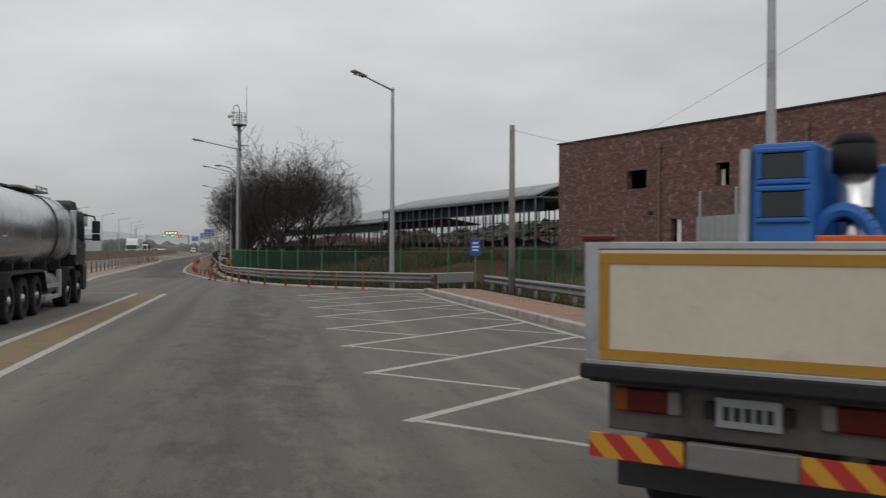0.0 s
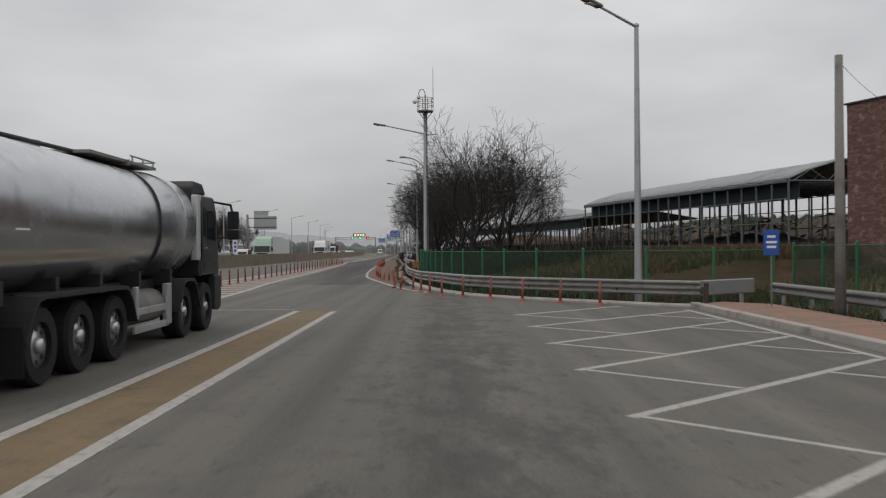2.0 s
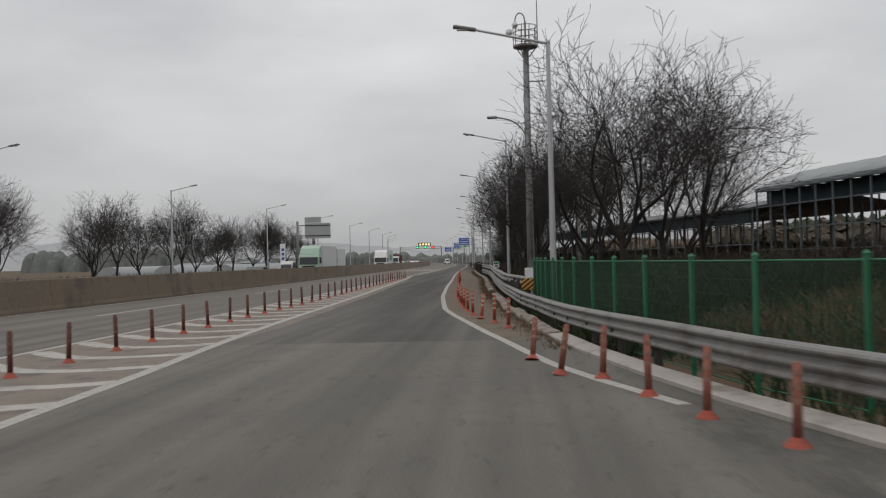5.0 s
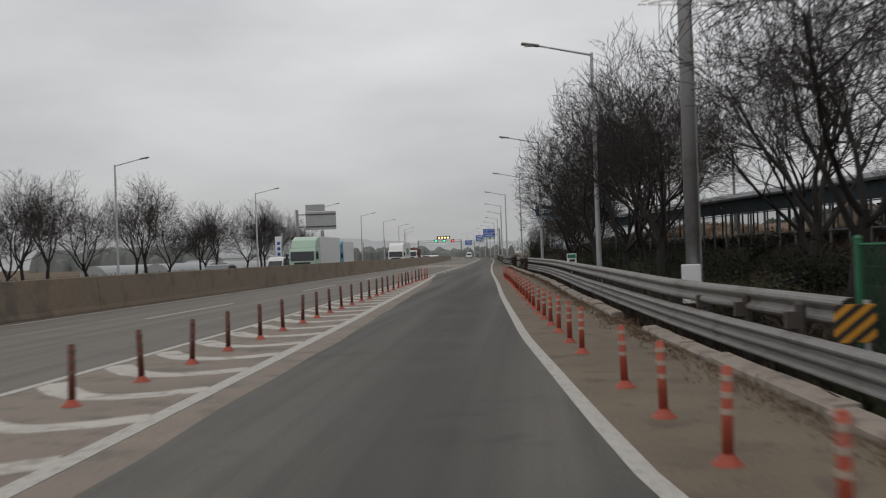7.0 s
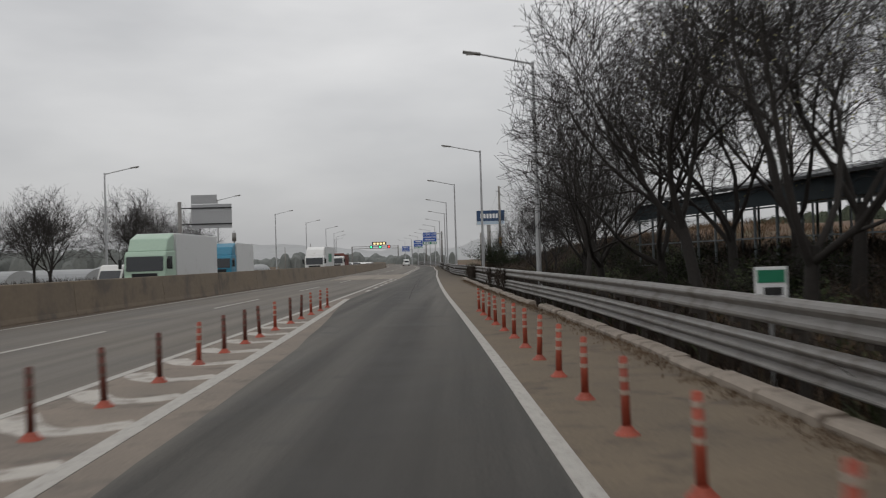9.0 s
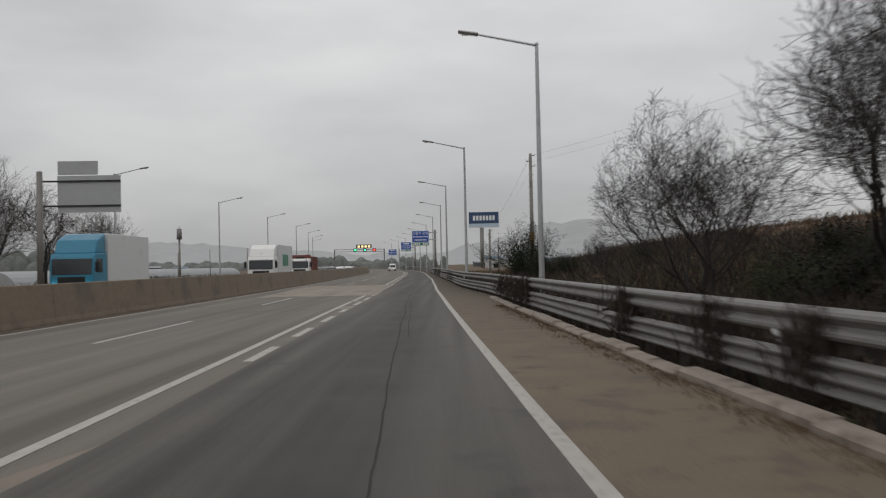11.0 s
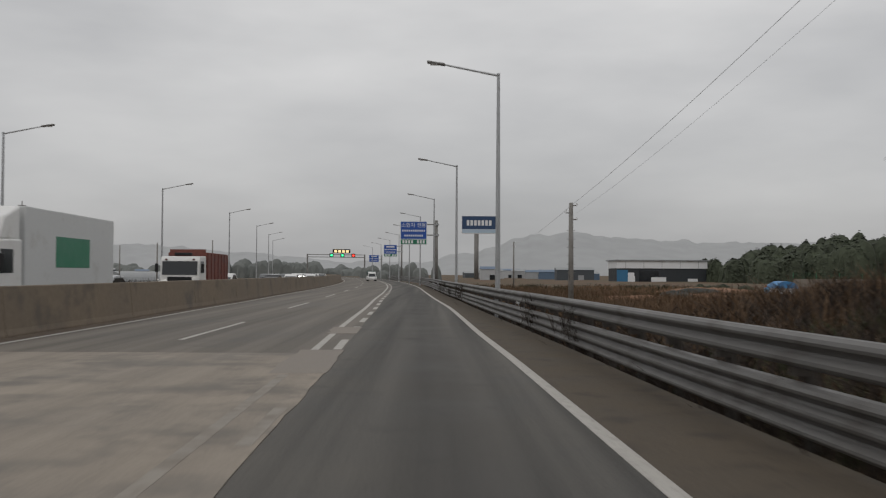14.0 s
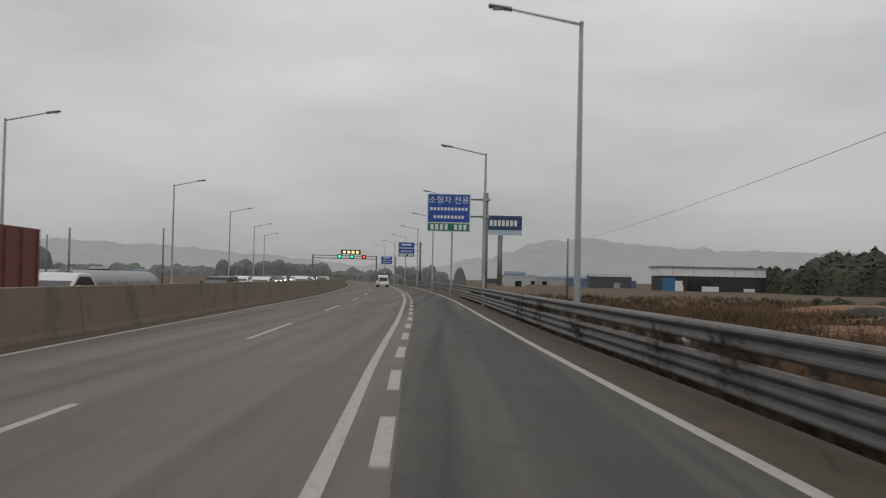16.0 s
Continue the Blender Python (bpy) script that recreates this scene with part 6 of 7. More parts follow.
def brush(name, spots, mat, label, category, seed, h, blades=7, width=0.02, spread=0.5):
    """Many clumps of thin stalks, as one mesh."""
    rg = random.Random(seed)
    v, f = [], []
    for x, y, z, s in spots:
        for _ in range(blades):
            bx, by = x + rg.gauss(0, 0.22 * s), y + rg.gauss(0, 0.22 * s)
            hh = h * s * rg.uniform(0.4, 1.1)
            dx, dy = rg.gauss(0, spread) * hh, rg.gauss(0, spread) * hh
            a = rg.uniform(0, 3.14)
            wx, wy = math.cos(a) * width * s, math.sin(a) * width * s
            i = len(v)
            v += [(bx - wx, by - wy, z - 0.1), (bx + wx, by + wy, z - 0.1), (bx + dx * 0.45 + wx * 0.7, by + dy * 0.45 + wy * 0.7, z + hh * 0.6), (bx + dx * 0.45 - wx * 0.7, by + dy * 0.45 - wy * 0.7, z + hh * 0.6), (bx + dx, by + dy, z + hh)]
            f += [(i, i + 1, i + 2, i + 3), (i + 3, i + 2, i + 4)]
    return tagged(part(name, (v, f), mat), label, category, "", "stuff")


def scatter(n, seed, x0, x1, y0, y1, s0=0.7, s1=1.4, rel=False):
    rg = random.Random(seed)
    out = []
    for _ in range(n):
        y = rg.uniform(y0, y1)
        x = rg.uniform(x0, x1) + (rail_x(y) if rel else 0)
        if y > 50 or x < 0 or x + y > 58.6 or x > 22.5:
            out.append((x, y, ground_z(x, y), rg.uniform(s0, s1)))
    return out


brush("dead_brush", scatter(5200, 1, 0.9, 16, 68, 205, rel=True), DRY_DARK, "tangled dead brush on the bank", "brush", 1, 0.85, 11, 0.016, 0.75)
brush("dry_grass", scatter(5200, 2, 0.6, 24, 66, 215, rel=True), DRY, "dry yellow-brown grass on the bank", "grass", 2, 0.5, 8, 0.018, 0.5)
brush("green_weeds", scatter(2600, 3, 0.5, 12, 62, 200, rel=True), WEED, "low green weeds behind the guardrail", "weeds", 3, 0.4, 9, 0.03, 0.6)
brush("field_grass", scatter(5200, 4, 16.5, 40, 38, 66, 0.6, 1.2), DRY, "dry rough grass behind the green fence", "grass", 4, 0.55, 8, 0.02, 0.5)
brush("field_weeds", scatter(1100, 5, 15.5, 32, 38, 68, 0.6, 1.2), WEED, "green weeds behind the fence", "weeds", 5, 0.5, 8, 0.03, 0.6)
brush("field_brush", scatter(1300, 6, 28, 56, 55, 110, 0.6, 1.2), DRY_DARK, "dead brown shrubs before the shed", "brush", 6, 0.7, 10, 0.03, 0.6)
brush("clump_brush", scatter(900, 26, 15.2, 24, 57, 71, 0.7, 1.3), DRY_DARK, "tangled dead brush below the trees behind the fence", "brush", 26, 1.3, 11, 0.016, 0.6)
brush("verge_grass", scatter(2600, 7, 0.9, 26, 205, 300, rel=True), DRY, "dry reeds and grass in the field", "grass", 7, 0.55, 7, 0.02, 0.5)
brush("verge_brush", scatter(2200, 8, 0.6, 20, 195, 290, rel=True), DRY, "dry brown weeds beside the guardrail", "brush", 8, 0.8, 9, 0.02, 0.5)
brush("strip_weeds", [(x + 0.3, y, -0.2, s) for x, y, z, s in scatter(500, 9, -0.1, 1.2, 51, 68, rel=True)], WEED, "weeds under the guardrail", "weeds", 9, 0.35, 8, 0.025, 0.6)
brush("far_verge", scatter(2600, 10, -60, -24, 110, 330, 0.8, 2.0), DRY_DARK, "brown reeds across the road", "reeds", 10, 0.8, 7, 0.03, 0.4)
brush("rail_brush", scatter(4200, 11, 0.3, 1.5, 66, 300, 0.5, 1.0, rel=True), DRY_DARK, "dense dead brush close behind the guardrail", "brush", 11, 0.62, 9, 0.016, 0.6)
brush("path_weeds", [(x, y, -0.25, q) for x, y, z, q in scatter(900, 19, 23.35, 24.1, -6, 36, 0.5, 1.1)], WEED, "green weeds between paving and guardrail", "weeds", 19, 0.42, 9, 0.025, 0.6)
brush("path_grass", [(x, y, -0.25, q) for x, y, z, q in scatter(500, 20, 23.3, 25.4, -6, 36, 0.5, 1.1)], DRY, "dry grass below the guardrail", "grass", 20, 0.4, 8, 0.018, 0.6)
RED_DRY = surf("reddish_dry_reed", (0.15, 0.095, 0.055), 0.95, fine=3, coarse=0.25, var=0.45, bump=0.0)
rg = random.Random(44)
reeds = []
for _ in range(280):
    cx, cy = rg.uniform(7.5, 46), rg.uniform(222, 345)
    for _ in range(14):
        reeds.append((cx + rg.gauss(0, 1.0), cy + rg.gauss(0, 1.6), -0.85, rg.uniform(0.5, 1.4)))
brush("field_reeds", reeds, RED_DRY, "reddish-brown dry reeds in the field", "reeds", 45, 0.6, 7, 0.028, 0.4)
brush("field_greens", [(rg.gauss(cx, 1.5), rg.gauss(cy, 2.2), -0.85, rg.uniform(0.5, 1.2)) for cx, cy in [(rg.uniform(10, 50), rg.uniform(235, 360)) for _ in range(70)] for _ in range(16)], LEAF_DARK, "dark green weeds in the field", "weeds", 46, 0.8, 7, 0.035, 0.5)
PALE_DRY = surf("pale_dry_grass", (0.27, 0.2, 0.115), 0.95, fine=3, coarse=0.3, var=0.35, bump=0.0)
brush("pale_grass", scatter(1700, 47, 26.2, 35, 20, 42, 0.6, 1.2), PALE_DRY, "pale dry grass behind the green fence", "grass", 47, 0.5, 8, 0.02, 0.5)
# bare orange earth on the bank and in the field, with heaps
EARTH = surf("bare_orange_earth", (0.225, 0.115, 0.062), 0.95, fine=5, coarse=0.6, var=0.3, bump=0.6, dirt=(0.1, 0.065, 0.035), amount=0.35)
TARP = surf("dark_crop_cover", (0.022, 0.026, 0.022), 0.7, fine=6, coarse=1.2, var=0.3, bump=0.2)


def heap(x, y, rx, ry, h, mat, label, seed, sink=0.25):
    """A low uneven mound lying on the ground."""
    v, f = [], []
    n, rings = 28, 7
    for r in range(rings + 1):
        u = r / rings
        for k in range(n):
            a = 2 * math.pi * k / n
            wob = 1 + 0.3 * noise.noise((math.cos(a) * 1.3, math.sin(a) * 1.3, seed)) + 0.08 * noise.noise((math.cos(a) * 5, math.sin(a) * 5, seed))
            px, py = u * rx * wob * math.cos(a), u * ry * wob * math.sin(a)
            z = h * (1 - u**2) * (1 + 0.35 * noise.noise((px * 1.1, py * 1.1, seed))) + 0.08 * noise.noise((px * 4, py * 4, seed))
            v.append((px, py, ground_z(x + px, y + py) + z - sink * u))
    for r in range(rings):
        for k in range(n):
            a, b = r * n + k, r * n + (k + 1) % n
            f.append((a, a + n, b + n, b))
    ob = part("earth_mound", (v, f), mat, None, smooth=True)
    ob.matrix_world = pose(x, y, 0)
    return tagged(ob, label, "mound", "mounds in the field")


heap(30.2, 29.0, 3.8, 8.0, 0.75, PALE_DRY, "low mound of pale straw behind the green fence", 2)
heap(22.0, 262, 7.5, 10, 0.55, EARTH, "low heap of bare orange earth in the field", 3)
heap(31.0, 276, 8, 13, 0.5, EARTH, "low heap of bare orange earth in the field", 5)
heap(40.0, 300, 9, 16, 0.7, EARTH, "long heap of bare brown earth in the field", 8)
heap(27.5, 270, 2.6, 2.0, 0.9, TARP, "dark covered heap on the bare earth", 11)
heap(36.0, 292, 5.0, 2.2, 0.9, TARP, "dark covered heap in the field", 14)
heap(13.9, 172.8, 1.2, 1.9, 0.3, EARTH, "slipped patch of orange earth on the bank", 17)
hut = thing("field_hut", "small blue-roofed field hut with open orange front", "hut", pose(31.2, 252, ground_z(31.2, 252) - 0.05, 0, 0, 12))
HUT_BLUE = surf("faded_blue_sheet", (0.06, 0.24, 0.42), 0.5, fine=6, coarse=1.0, var=0.15, bump=0.05)
HUT_WHITE = surf("dirty_white_sheet", (0.5, 0.48, 0.43), 0.6, fine=6, coarse=1.0, var=0.15, bump=0.05)
HUT_ORANGE = surf("orange_tarpaulin", (0.4, 0.11, 0.03), 0.6, fine=6, coarse=1.0, var=0.25, bump=0.1)
v, f = [], []
for yy in (-0.75, 0.75):
    for k in range(9):
        a = math.pi * (0.12 + 0.76 * k / 8)
        v += [(-1.02 * math.cos(a), yy, 1.18 + 0.5 * math.sin(a)), (-0.98 * math.cos(a), yy, 1.13 + 0.5 * math.sin(a))]
for k in range(8):
    p, q = 2 * k, 18 + 2 * k
    f += [(p, p + 2, q + 2, q), (p + 1, q + 1, q + 3, p + 3), (p, p + 1, p + 3, p + 2), (q, q + 2, q + 3, q + 1)]
part("roof", (v, f), HUT_BLUE, hut, "curved blue sheet roof")
part("side_wall", block(-0.9, 0, 0, 0.06, 1.4, 1.36, 0.01), HUT_BLUE, hut)
part("side_wall", block(0.9, 0, 0, 0.06, 1.4, 1.36, 0.01), HUT_ORANGE, hut)
part("back_wall", block(0, 0.66, 0, 1.74, 0.05, 1.6, 0.01), HUT_ORANGE, hut, "orange tarpaulin")
part("front_panel", block(0, -0.68, 0, 1.74, 0.05, 0.62, 0.01), HUT_WHITE, hut, "white lower panel")
fw = thing("field_wall", "low concrete wall topped with green net across the field", "wall", pose(81, 376, -1.0))
part("wall", block(30, 0, 0, 60, 0.25, 1.9, 0.02), CONCRETE, fw)
part("net", block(30, 0, 1.9, 60, 0.03, 1.3), NET, fw, "green net")
for k in range(13):
    part("post", block(k * 5, 0.03, 1.9, 0.1, 0.1, 1.4), GREEN_POST, fw)
# creepers hanging over the rail
rg = random.Random(12)
brush("creeper", [(rail_x(y) + rg.uniform(-0.12, 0.12), y, rg.uniform(0.2, 0.95), rg.uniform(0.4, 0.9)) for y in [rg.gauss(c, 0.22) for c in (131, 134, 139, 153.0, 154.6, 155.6, 157.6, 159.3, 161.8) for _ in range(46)]], DRY_DARK, "dead creepers grown over the guardrail", "creeper", 13, 0.5, 10, 0.014, 0.7)
brush("creeper", [(rail_x(y) + rg.uniform(-0.1, 0.15), y, rg.uniform(0.2, 0.9), rg.uniform(0.4, 0.8)) for y in [rg.gauss(c, 0.35) for c in (197, 203, 229, 232.5, 240, 247, 252) for _ in range(22)]], DRY_DARK, "dead weeds grown through the guardrail", "creeper", 14, 0.45, 8, 0.014, 0.6)
rg = random.Random(15)
brush("kerb_litter", [(kerb_x(y) - abs(rg.gauss(0, 0.2)) + 0.08, y, 0.01, rg.uniform(0.25, 0.6)) for y in [rg.uniform(50, 156) for _ in range(3000)]], DRY, "dead leaves and stalks drifted along the kerb", "litter", 16, 0.1, 7, 0.014, 1.6)


def bush(x, y, h, mat, label, seed, n=900):
    """A rounded shrub: stems and many small leaves."""
    rg = random.Random(seed)
    w = Wood()
    for s in range(7):
        a = rg.uniform(0, 6.28)
        w.grow(rg, Vector((0, 0, 0)), Vector((math.cos(a) * 0.7, math.sin(a) * 0.7, 1)).normalized(), h * 1.9, h * 0.008, 2, 4, 0.9)
    t = thing("shrub", label, "shrub", pose(x, y, ground_z(x, y)))
    part("stem", (w.tv + w.bv, w.tf + [tuple(i + len(w.tv) for i in f) for f in w.bf]), TWIG, t)
    v, f = [], []
    for k in range(n):
        q, d = w.tips[k % len(w.tips)]
        c = q * rg.uniform(0.55, 1.0) + Vector((rg.gauss(0, 0.1), rg.gauss(0, 0.1), rg.gauss(0, 0.1)))
        a = Vector((rg.gauss(0, 1), rg.gauss(0, 1), rg.gauss(0, 1))).normalized() * rg.uniform(0.03, 0.06)
        b = a.orthogonal().normalized() * a.length * 0.6
        i = len(v)
        v += [c - a, c + b, c + a, c - b]
        f.append((i, i + 1, i + 2, i + 3))
    part("leaves", (v, f), mat, t)
    return t


bush(11.25, 186.4, 5.4, LEAF_DARK, "leafing dark green shrub beside a concrete pole", 61, 8200)
bush(11.5, 187.5, 3.4, LEAF_DARK, "dark green shrub beside a concrete pole", 64, 4200)
bush(12.0, 184.0, 3.1, LEAF_DARK, "dark green shrub beside a concrete pole", 62, 3200)
bush(13.6, 181.0, 2.6, LEAF_DARK, "dark evergreen shrub on the bank", 63, 2600)
for i, (x, y, h) in enumerate([(17.2, 63.5, 2.3), (19.6, 61.5, 2.0), (22.0, 68.0, 2.4), (16, 71, 2.2), (19, 79, 2.4), (15.2, 100, 1.8), (14.6, 110, 2.0), (14.2, 118, 2.2), (16.5, 125, 2.4), (13.4, 133, 2.0), (14.6, 147, 2.0), (17.5, 176, 1.8), (21, 65, 2.2)] + [(13.4 + 2.6 * ((k * 0.618) % 1), 76 + k * 3.4, 1.1 + 0.9 * ((k * 0.37) % 1)) for k in range(22)]):
    bush(x, y, h, LEAF_DARK if i % 2 else WEED, "dark green undergrowth shrub below the trees", 70 + i, 1000)

# a second row of undergrowth further up the bank
under = [bush(17.0 + k, 80 + 9 * k, 2.0, LEAF_DARK, "dark green undergrowth shrub below the trees", 120 + k, 900) for k in range(3)]
for k in range(30):
    x, y = 15.4 + 3.8 * ((k * 0.618) % 1), 74 + k * 2.7
    ob = copy_thing(under[k % 3], pose(x, y, ground_z(x, y), 0, 0, k * 67))
    q = 0.8 + 0.5 * ((k * 0.37) % 1)
    ob.scale = (q, q, q)
# ---- poles, signs, far things ----
POLE_C = surf("concrete_pole", (0.21, 0.20, 0.185), 0.85, fine=10, coarse=1, var=0.18, bump=0.1, dirt=(0.12, 0.11, 0.1), amount=0.3)
CABLE = surf("weathered_cable", (0.36, 0.36, 0.365), 0.7, var=0.1, bump=0)


def utility_pole(x, y, z0, top, label, fittings=True, band=False, r=0.16):
    t = thing("utility_pole", label, "utility pole", pose(x, y, z0))
    part("shaft", bar((0, 0, -0.3), (0, 0, top - z0), r, r * 0.68, n=14), POLE_C, t, smooth=True)
    if fittings:
        for k, s in ((0.15, 1), (0.55, -1), (0.9, 1)):
            arm_ = part("cross_arm", bar((0, 0, top - z0 - k), (0.32 * s, -0.1, top - z0 - k), 0.03), GALV_DIM, t)
            part("insulator", bar((0.3 * s, -0.1, top - z0 - k - 0.02), (0.3 * s, -0.1, top - z0 - k + 0.12), 0.045), SIGN_WHITE, arm_)
        for k in range(7):
            part("step_bolt", bar((-0.22, 0, top - z0 - 1.5 - k * 0.45), (0.22, 0, top - z0 - 1.5 - k * 0.45), 0.012, n=5), GALV_DIM, t)
    if band:
        part("hazard_band", bar((0, 0, band - z0 - 0.9), (0, 0, band - z0), r * 0.96, n=16), HAZARD_BLACK, t, "yellow and black striped band")
    return t


utility_pole(23.67, 30.77, -0.2, 5.95, "dark concrete pole behind the green fence", False, r=0.13)
utility_pole(11.9, 187.5, 0.2, 9.35, "concrete utility pole with yellow and black band", True, 3.75)
utility_pole(10.65, 227.2, -0.7, 5.45, "concrete utility pole with small insulators", True)
utility_pole(17.9, 106.15, 0.0, 6.0, "concrete pole among bare trees with striped band", False, 1.3)
utility_pole(30.0, 150.0, 1.5, 12.0, "concrete utility pole on the bank", True)
utility_pole(18.0, 345, -0.7, 7.5, "concrete utility pole in the field", True)
utility_pole(-37, 268.7, -0.8, 7.0, "dark pole carrying a cylinder box", False, r=0.2)
lp = thing("pole_box", "grey cylinder box on top of a pole", "equipment box", pose(-37, 268.7, 7.0))
part("body", bar((0, 0, -0.6), (0, 0, 1.1), 0.42, 0.38, n=14), GALV_DIM, lp, smooth=True)
part("stub", bar((0, 0, 1.1), (0, 0, 1.5), 0.05), GALV_DIM, lp)
for x, y, h in ((-33, 300, 5.5), (-30, 318, 6.5), (-42, 285, 4.5), (-48, 330, 6)):
    utility_pole(x, y, -0.8, h, "thin dark pole across the road", False, r=0.12)


def cable(a, b, sag, r=0.007):
    pts = [Vector(a).lerp(Vector(b), i / 14) - Vector((0, 0, sag * 4 * (i / 14) * (1 - i / 14))) for i in range(15)]
    ob = part("overhead_cable", sweep([tuple(p) for p in pts], [(r * math.cos(a), r * math.sin(a)) for a in (0, 1.257, 2.513, 3.77, 5.027)]), CABLE, smooth=True)
    return tagged(ob, "thin dark overhead cable between poles", "cable", "overhead cables")


cable((11.9, 187.5, 9.2), (10.65, 227.2, 5.3), 0.3, 0.007)
cable((12.2, 187.5, 8.8), (10.95, 227.2, 4.9), 0.35, 0.004)
cable((11.9, 187.5, 9.2), (30.0, 150.0, 11.8), 0.5, 0.006)
cable((12.2, 187.5, 8.8), (30.0, 150.0, 11.3), 0.5, 0.004)
cable((10.65, 227.2, 5.3), (18, 345, 7.3), 0.6, 0.009)
cable((23.67, 30.77, 5.8), (41, 62, 9.5), 0.4, 0.008)
cable((41, 62, 9.5), (34, 4.0, 13.0), 0.5, 0.01)
utility_pole(41, 62, 0, 9.7, "concrete pole behind the brick hall", True)
utility_pole(34, 4, 0.8, 13.2, "tall concrete pole beside the hoarding", True)

# surveillance mast
mast = thing("camera_mast", "tall grey camera mast with railed platform and antenna", "camera mast", pose(13.45, 80.3, 0))
MAST = surf("weathered_mast_steel", (0.22, 0.22, 0.222), 0.6, metal=0.2, fine=14, coarse=0.7, var=0.16, bump=0.04, dirt=(0.15, 0.14, 0.13), amount=0.3)
part("shaft", bar((0, 0, -0.4), (0, 0, 12.3), 0.19, 0.14, n=16), MAST, mast, smooth=True)
b = bmesh.new()
rod(b, (0, 0, 12.1), (0, 0, 12.2), 0.62, n=12)
for k in range(4):
    a = math.pi / 2 * k + 0.4
    rod(b, (0.15 * math.cos(a), 0.15 * math.sin(a), 11.6), (0.55 * math.cos(a), 0.55 * math.sin(a), 12.1), 0.03)
plat = part("platform", b, GALV_DIM, mast)
b = bmesh.new()
for k in range(10):
    a0, a1 = 2 * math.pi * k / 10, 2 * math.pi * (k + 1) / 10
    rod(b, (0.6 * math.cos(a0), 0.6 * math.sin(a0), 12.2), (0.6 * math.cos(a0), 0.6 * math.sin(a0), 13.15), 0.02, n=5)
    for z in (12.55, 12.85, 13.15):
        rod(b, (0.6 * math.cos(a0), 0.6 * math.sin(a0), z), (0.6 * math.cos(a1), 0.6 * math.sin(a1), z), 0.02, n=5)
part("railing", b, GALV_DIM, plat)
b = bmesh.new()
for k in range(8):
    a0, a1 = math.pi * k / 8, math.pi * (k + 1) / 8
    rod(b, (-0.25 - 0.25 * math.cos(a0), 0, 13.4 + 0.45 * math.sin(a0)), (-0.25 - 0.25 * math.cos(a1), 0, 13.4 + 0.45 * math.sin(a1)), 0.03, n=6)
rod(b, (0, 0, 12.2), (0, 0, 13.4), 0.05)
part("camera_bracket", b, GALV_DIM, mast)
b = bmesh.new()
bmesh.ops.create_uvsphere(b, u_segments=12, v_segments=8, radius=0.16, matrix=Matrix.Translation((-0.5, 0, 13.25)))
bmesh.ops.create_uvsphere(b, u_segments=12, v_segments=8, radius=0.18, matrix=Matrix.Translation((-0.8, 0, 12.9)))
part("camera_dome", b, WHITE, mast, "white dome cameras", True)
part("antenna", bar((0.6, 0, 12.4), (0.6, 0, 15.5), 0.03, 0.015), GALV_DIM, mast)
part("conduit", bar((0.16, -0.12, 0.5), (0.13, -0.1, 11.8), 0.022, n=6), MAST, mast)
b = bmesh.new()
arc = [(-0.1, 7.75), (-0.28, 8.05), (-0.52, 8.3), (-0.85, 8.5), (-1.2, 8.6), (-1.55, 8.66)]
for (xa, za), (xb, zb) in zip(arc, arc[1:]):
    rod(b, (xa, 0, za), (xb, 0, zb), 0.04, n=8)
lamp_arm = part("lamp_arm", b, MAST, mast)
part("lamp_head", block(-1.75, 0, 8.6, 0.5, 0.22, 0.12, 0.03), GALV_DIM, lamp_arm)
part("side_arm", bar((0, 0, 10.4), (0.9, 0, 10.4), 0.03), GALV_DIM, mast)
part("control_box", block(-0.12, -0.3, 0.2, 0.42, 0.26, 0.92, 0.02), SIGN_WHITE, mast)

ws = thing("distance_sign", "small white and green distance sign on a post", "road sign", pose(11.5, 99.1, 0, 0, 0, 4))
part("board", block(0, 0, 0.98, 0.42, 0.02, 0.42, 0.006), SIGN_WHITE, ws)
part("green_panel", block(0, -0.014, 1.2, 0.36, 0.006, 0.16), SIGN_GREEN, ws)
part("bars", block(0.02, -0.014, 1.04, 0.24, 0.006, 0.1), DARK, ws)
part("post", bar((0, 0.03, -0.3), (0, 0.03, 1.3), 0.03), GALV, ws)
bs = thing("blue_notice", "small blue notice board on a thin post beside the paving", "sign", pose(22.9, 33.0, 0.05, 0, 0, -12))
part("board", block(0, 0, 1.34, 0.38, 0.03, 0.64, 0.01), SIGN_BLUE, bs)
for zz, ww in ((1.78, 0.2), (1.64, 0.26), (1.52, 0.22)):
    part("text_bar", block(0, -0.02, zz, ww, 0.008, 0.06), SIGN_WHITE, bs)
part("post", bar((0, 0.04, -0.1), (0, 0.04, 1.6), 0.022), GALV_DIM, bs)


def words(text, parent, x, y, z, size, mat):
    c = bpy.data.curves.new("lettering", "FONT")
    c.body, c.size, c.align_x, c.align_y = text, size, "CENTER", "CENTER"
    c.extrude = 0.004
    c.materials.append(mat)
    ob = new("lettering", c)
    ob.parent = parent
    ob.matrix_local = pose(x, y, z, 90, 0, 0)
    return ob


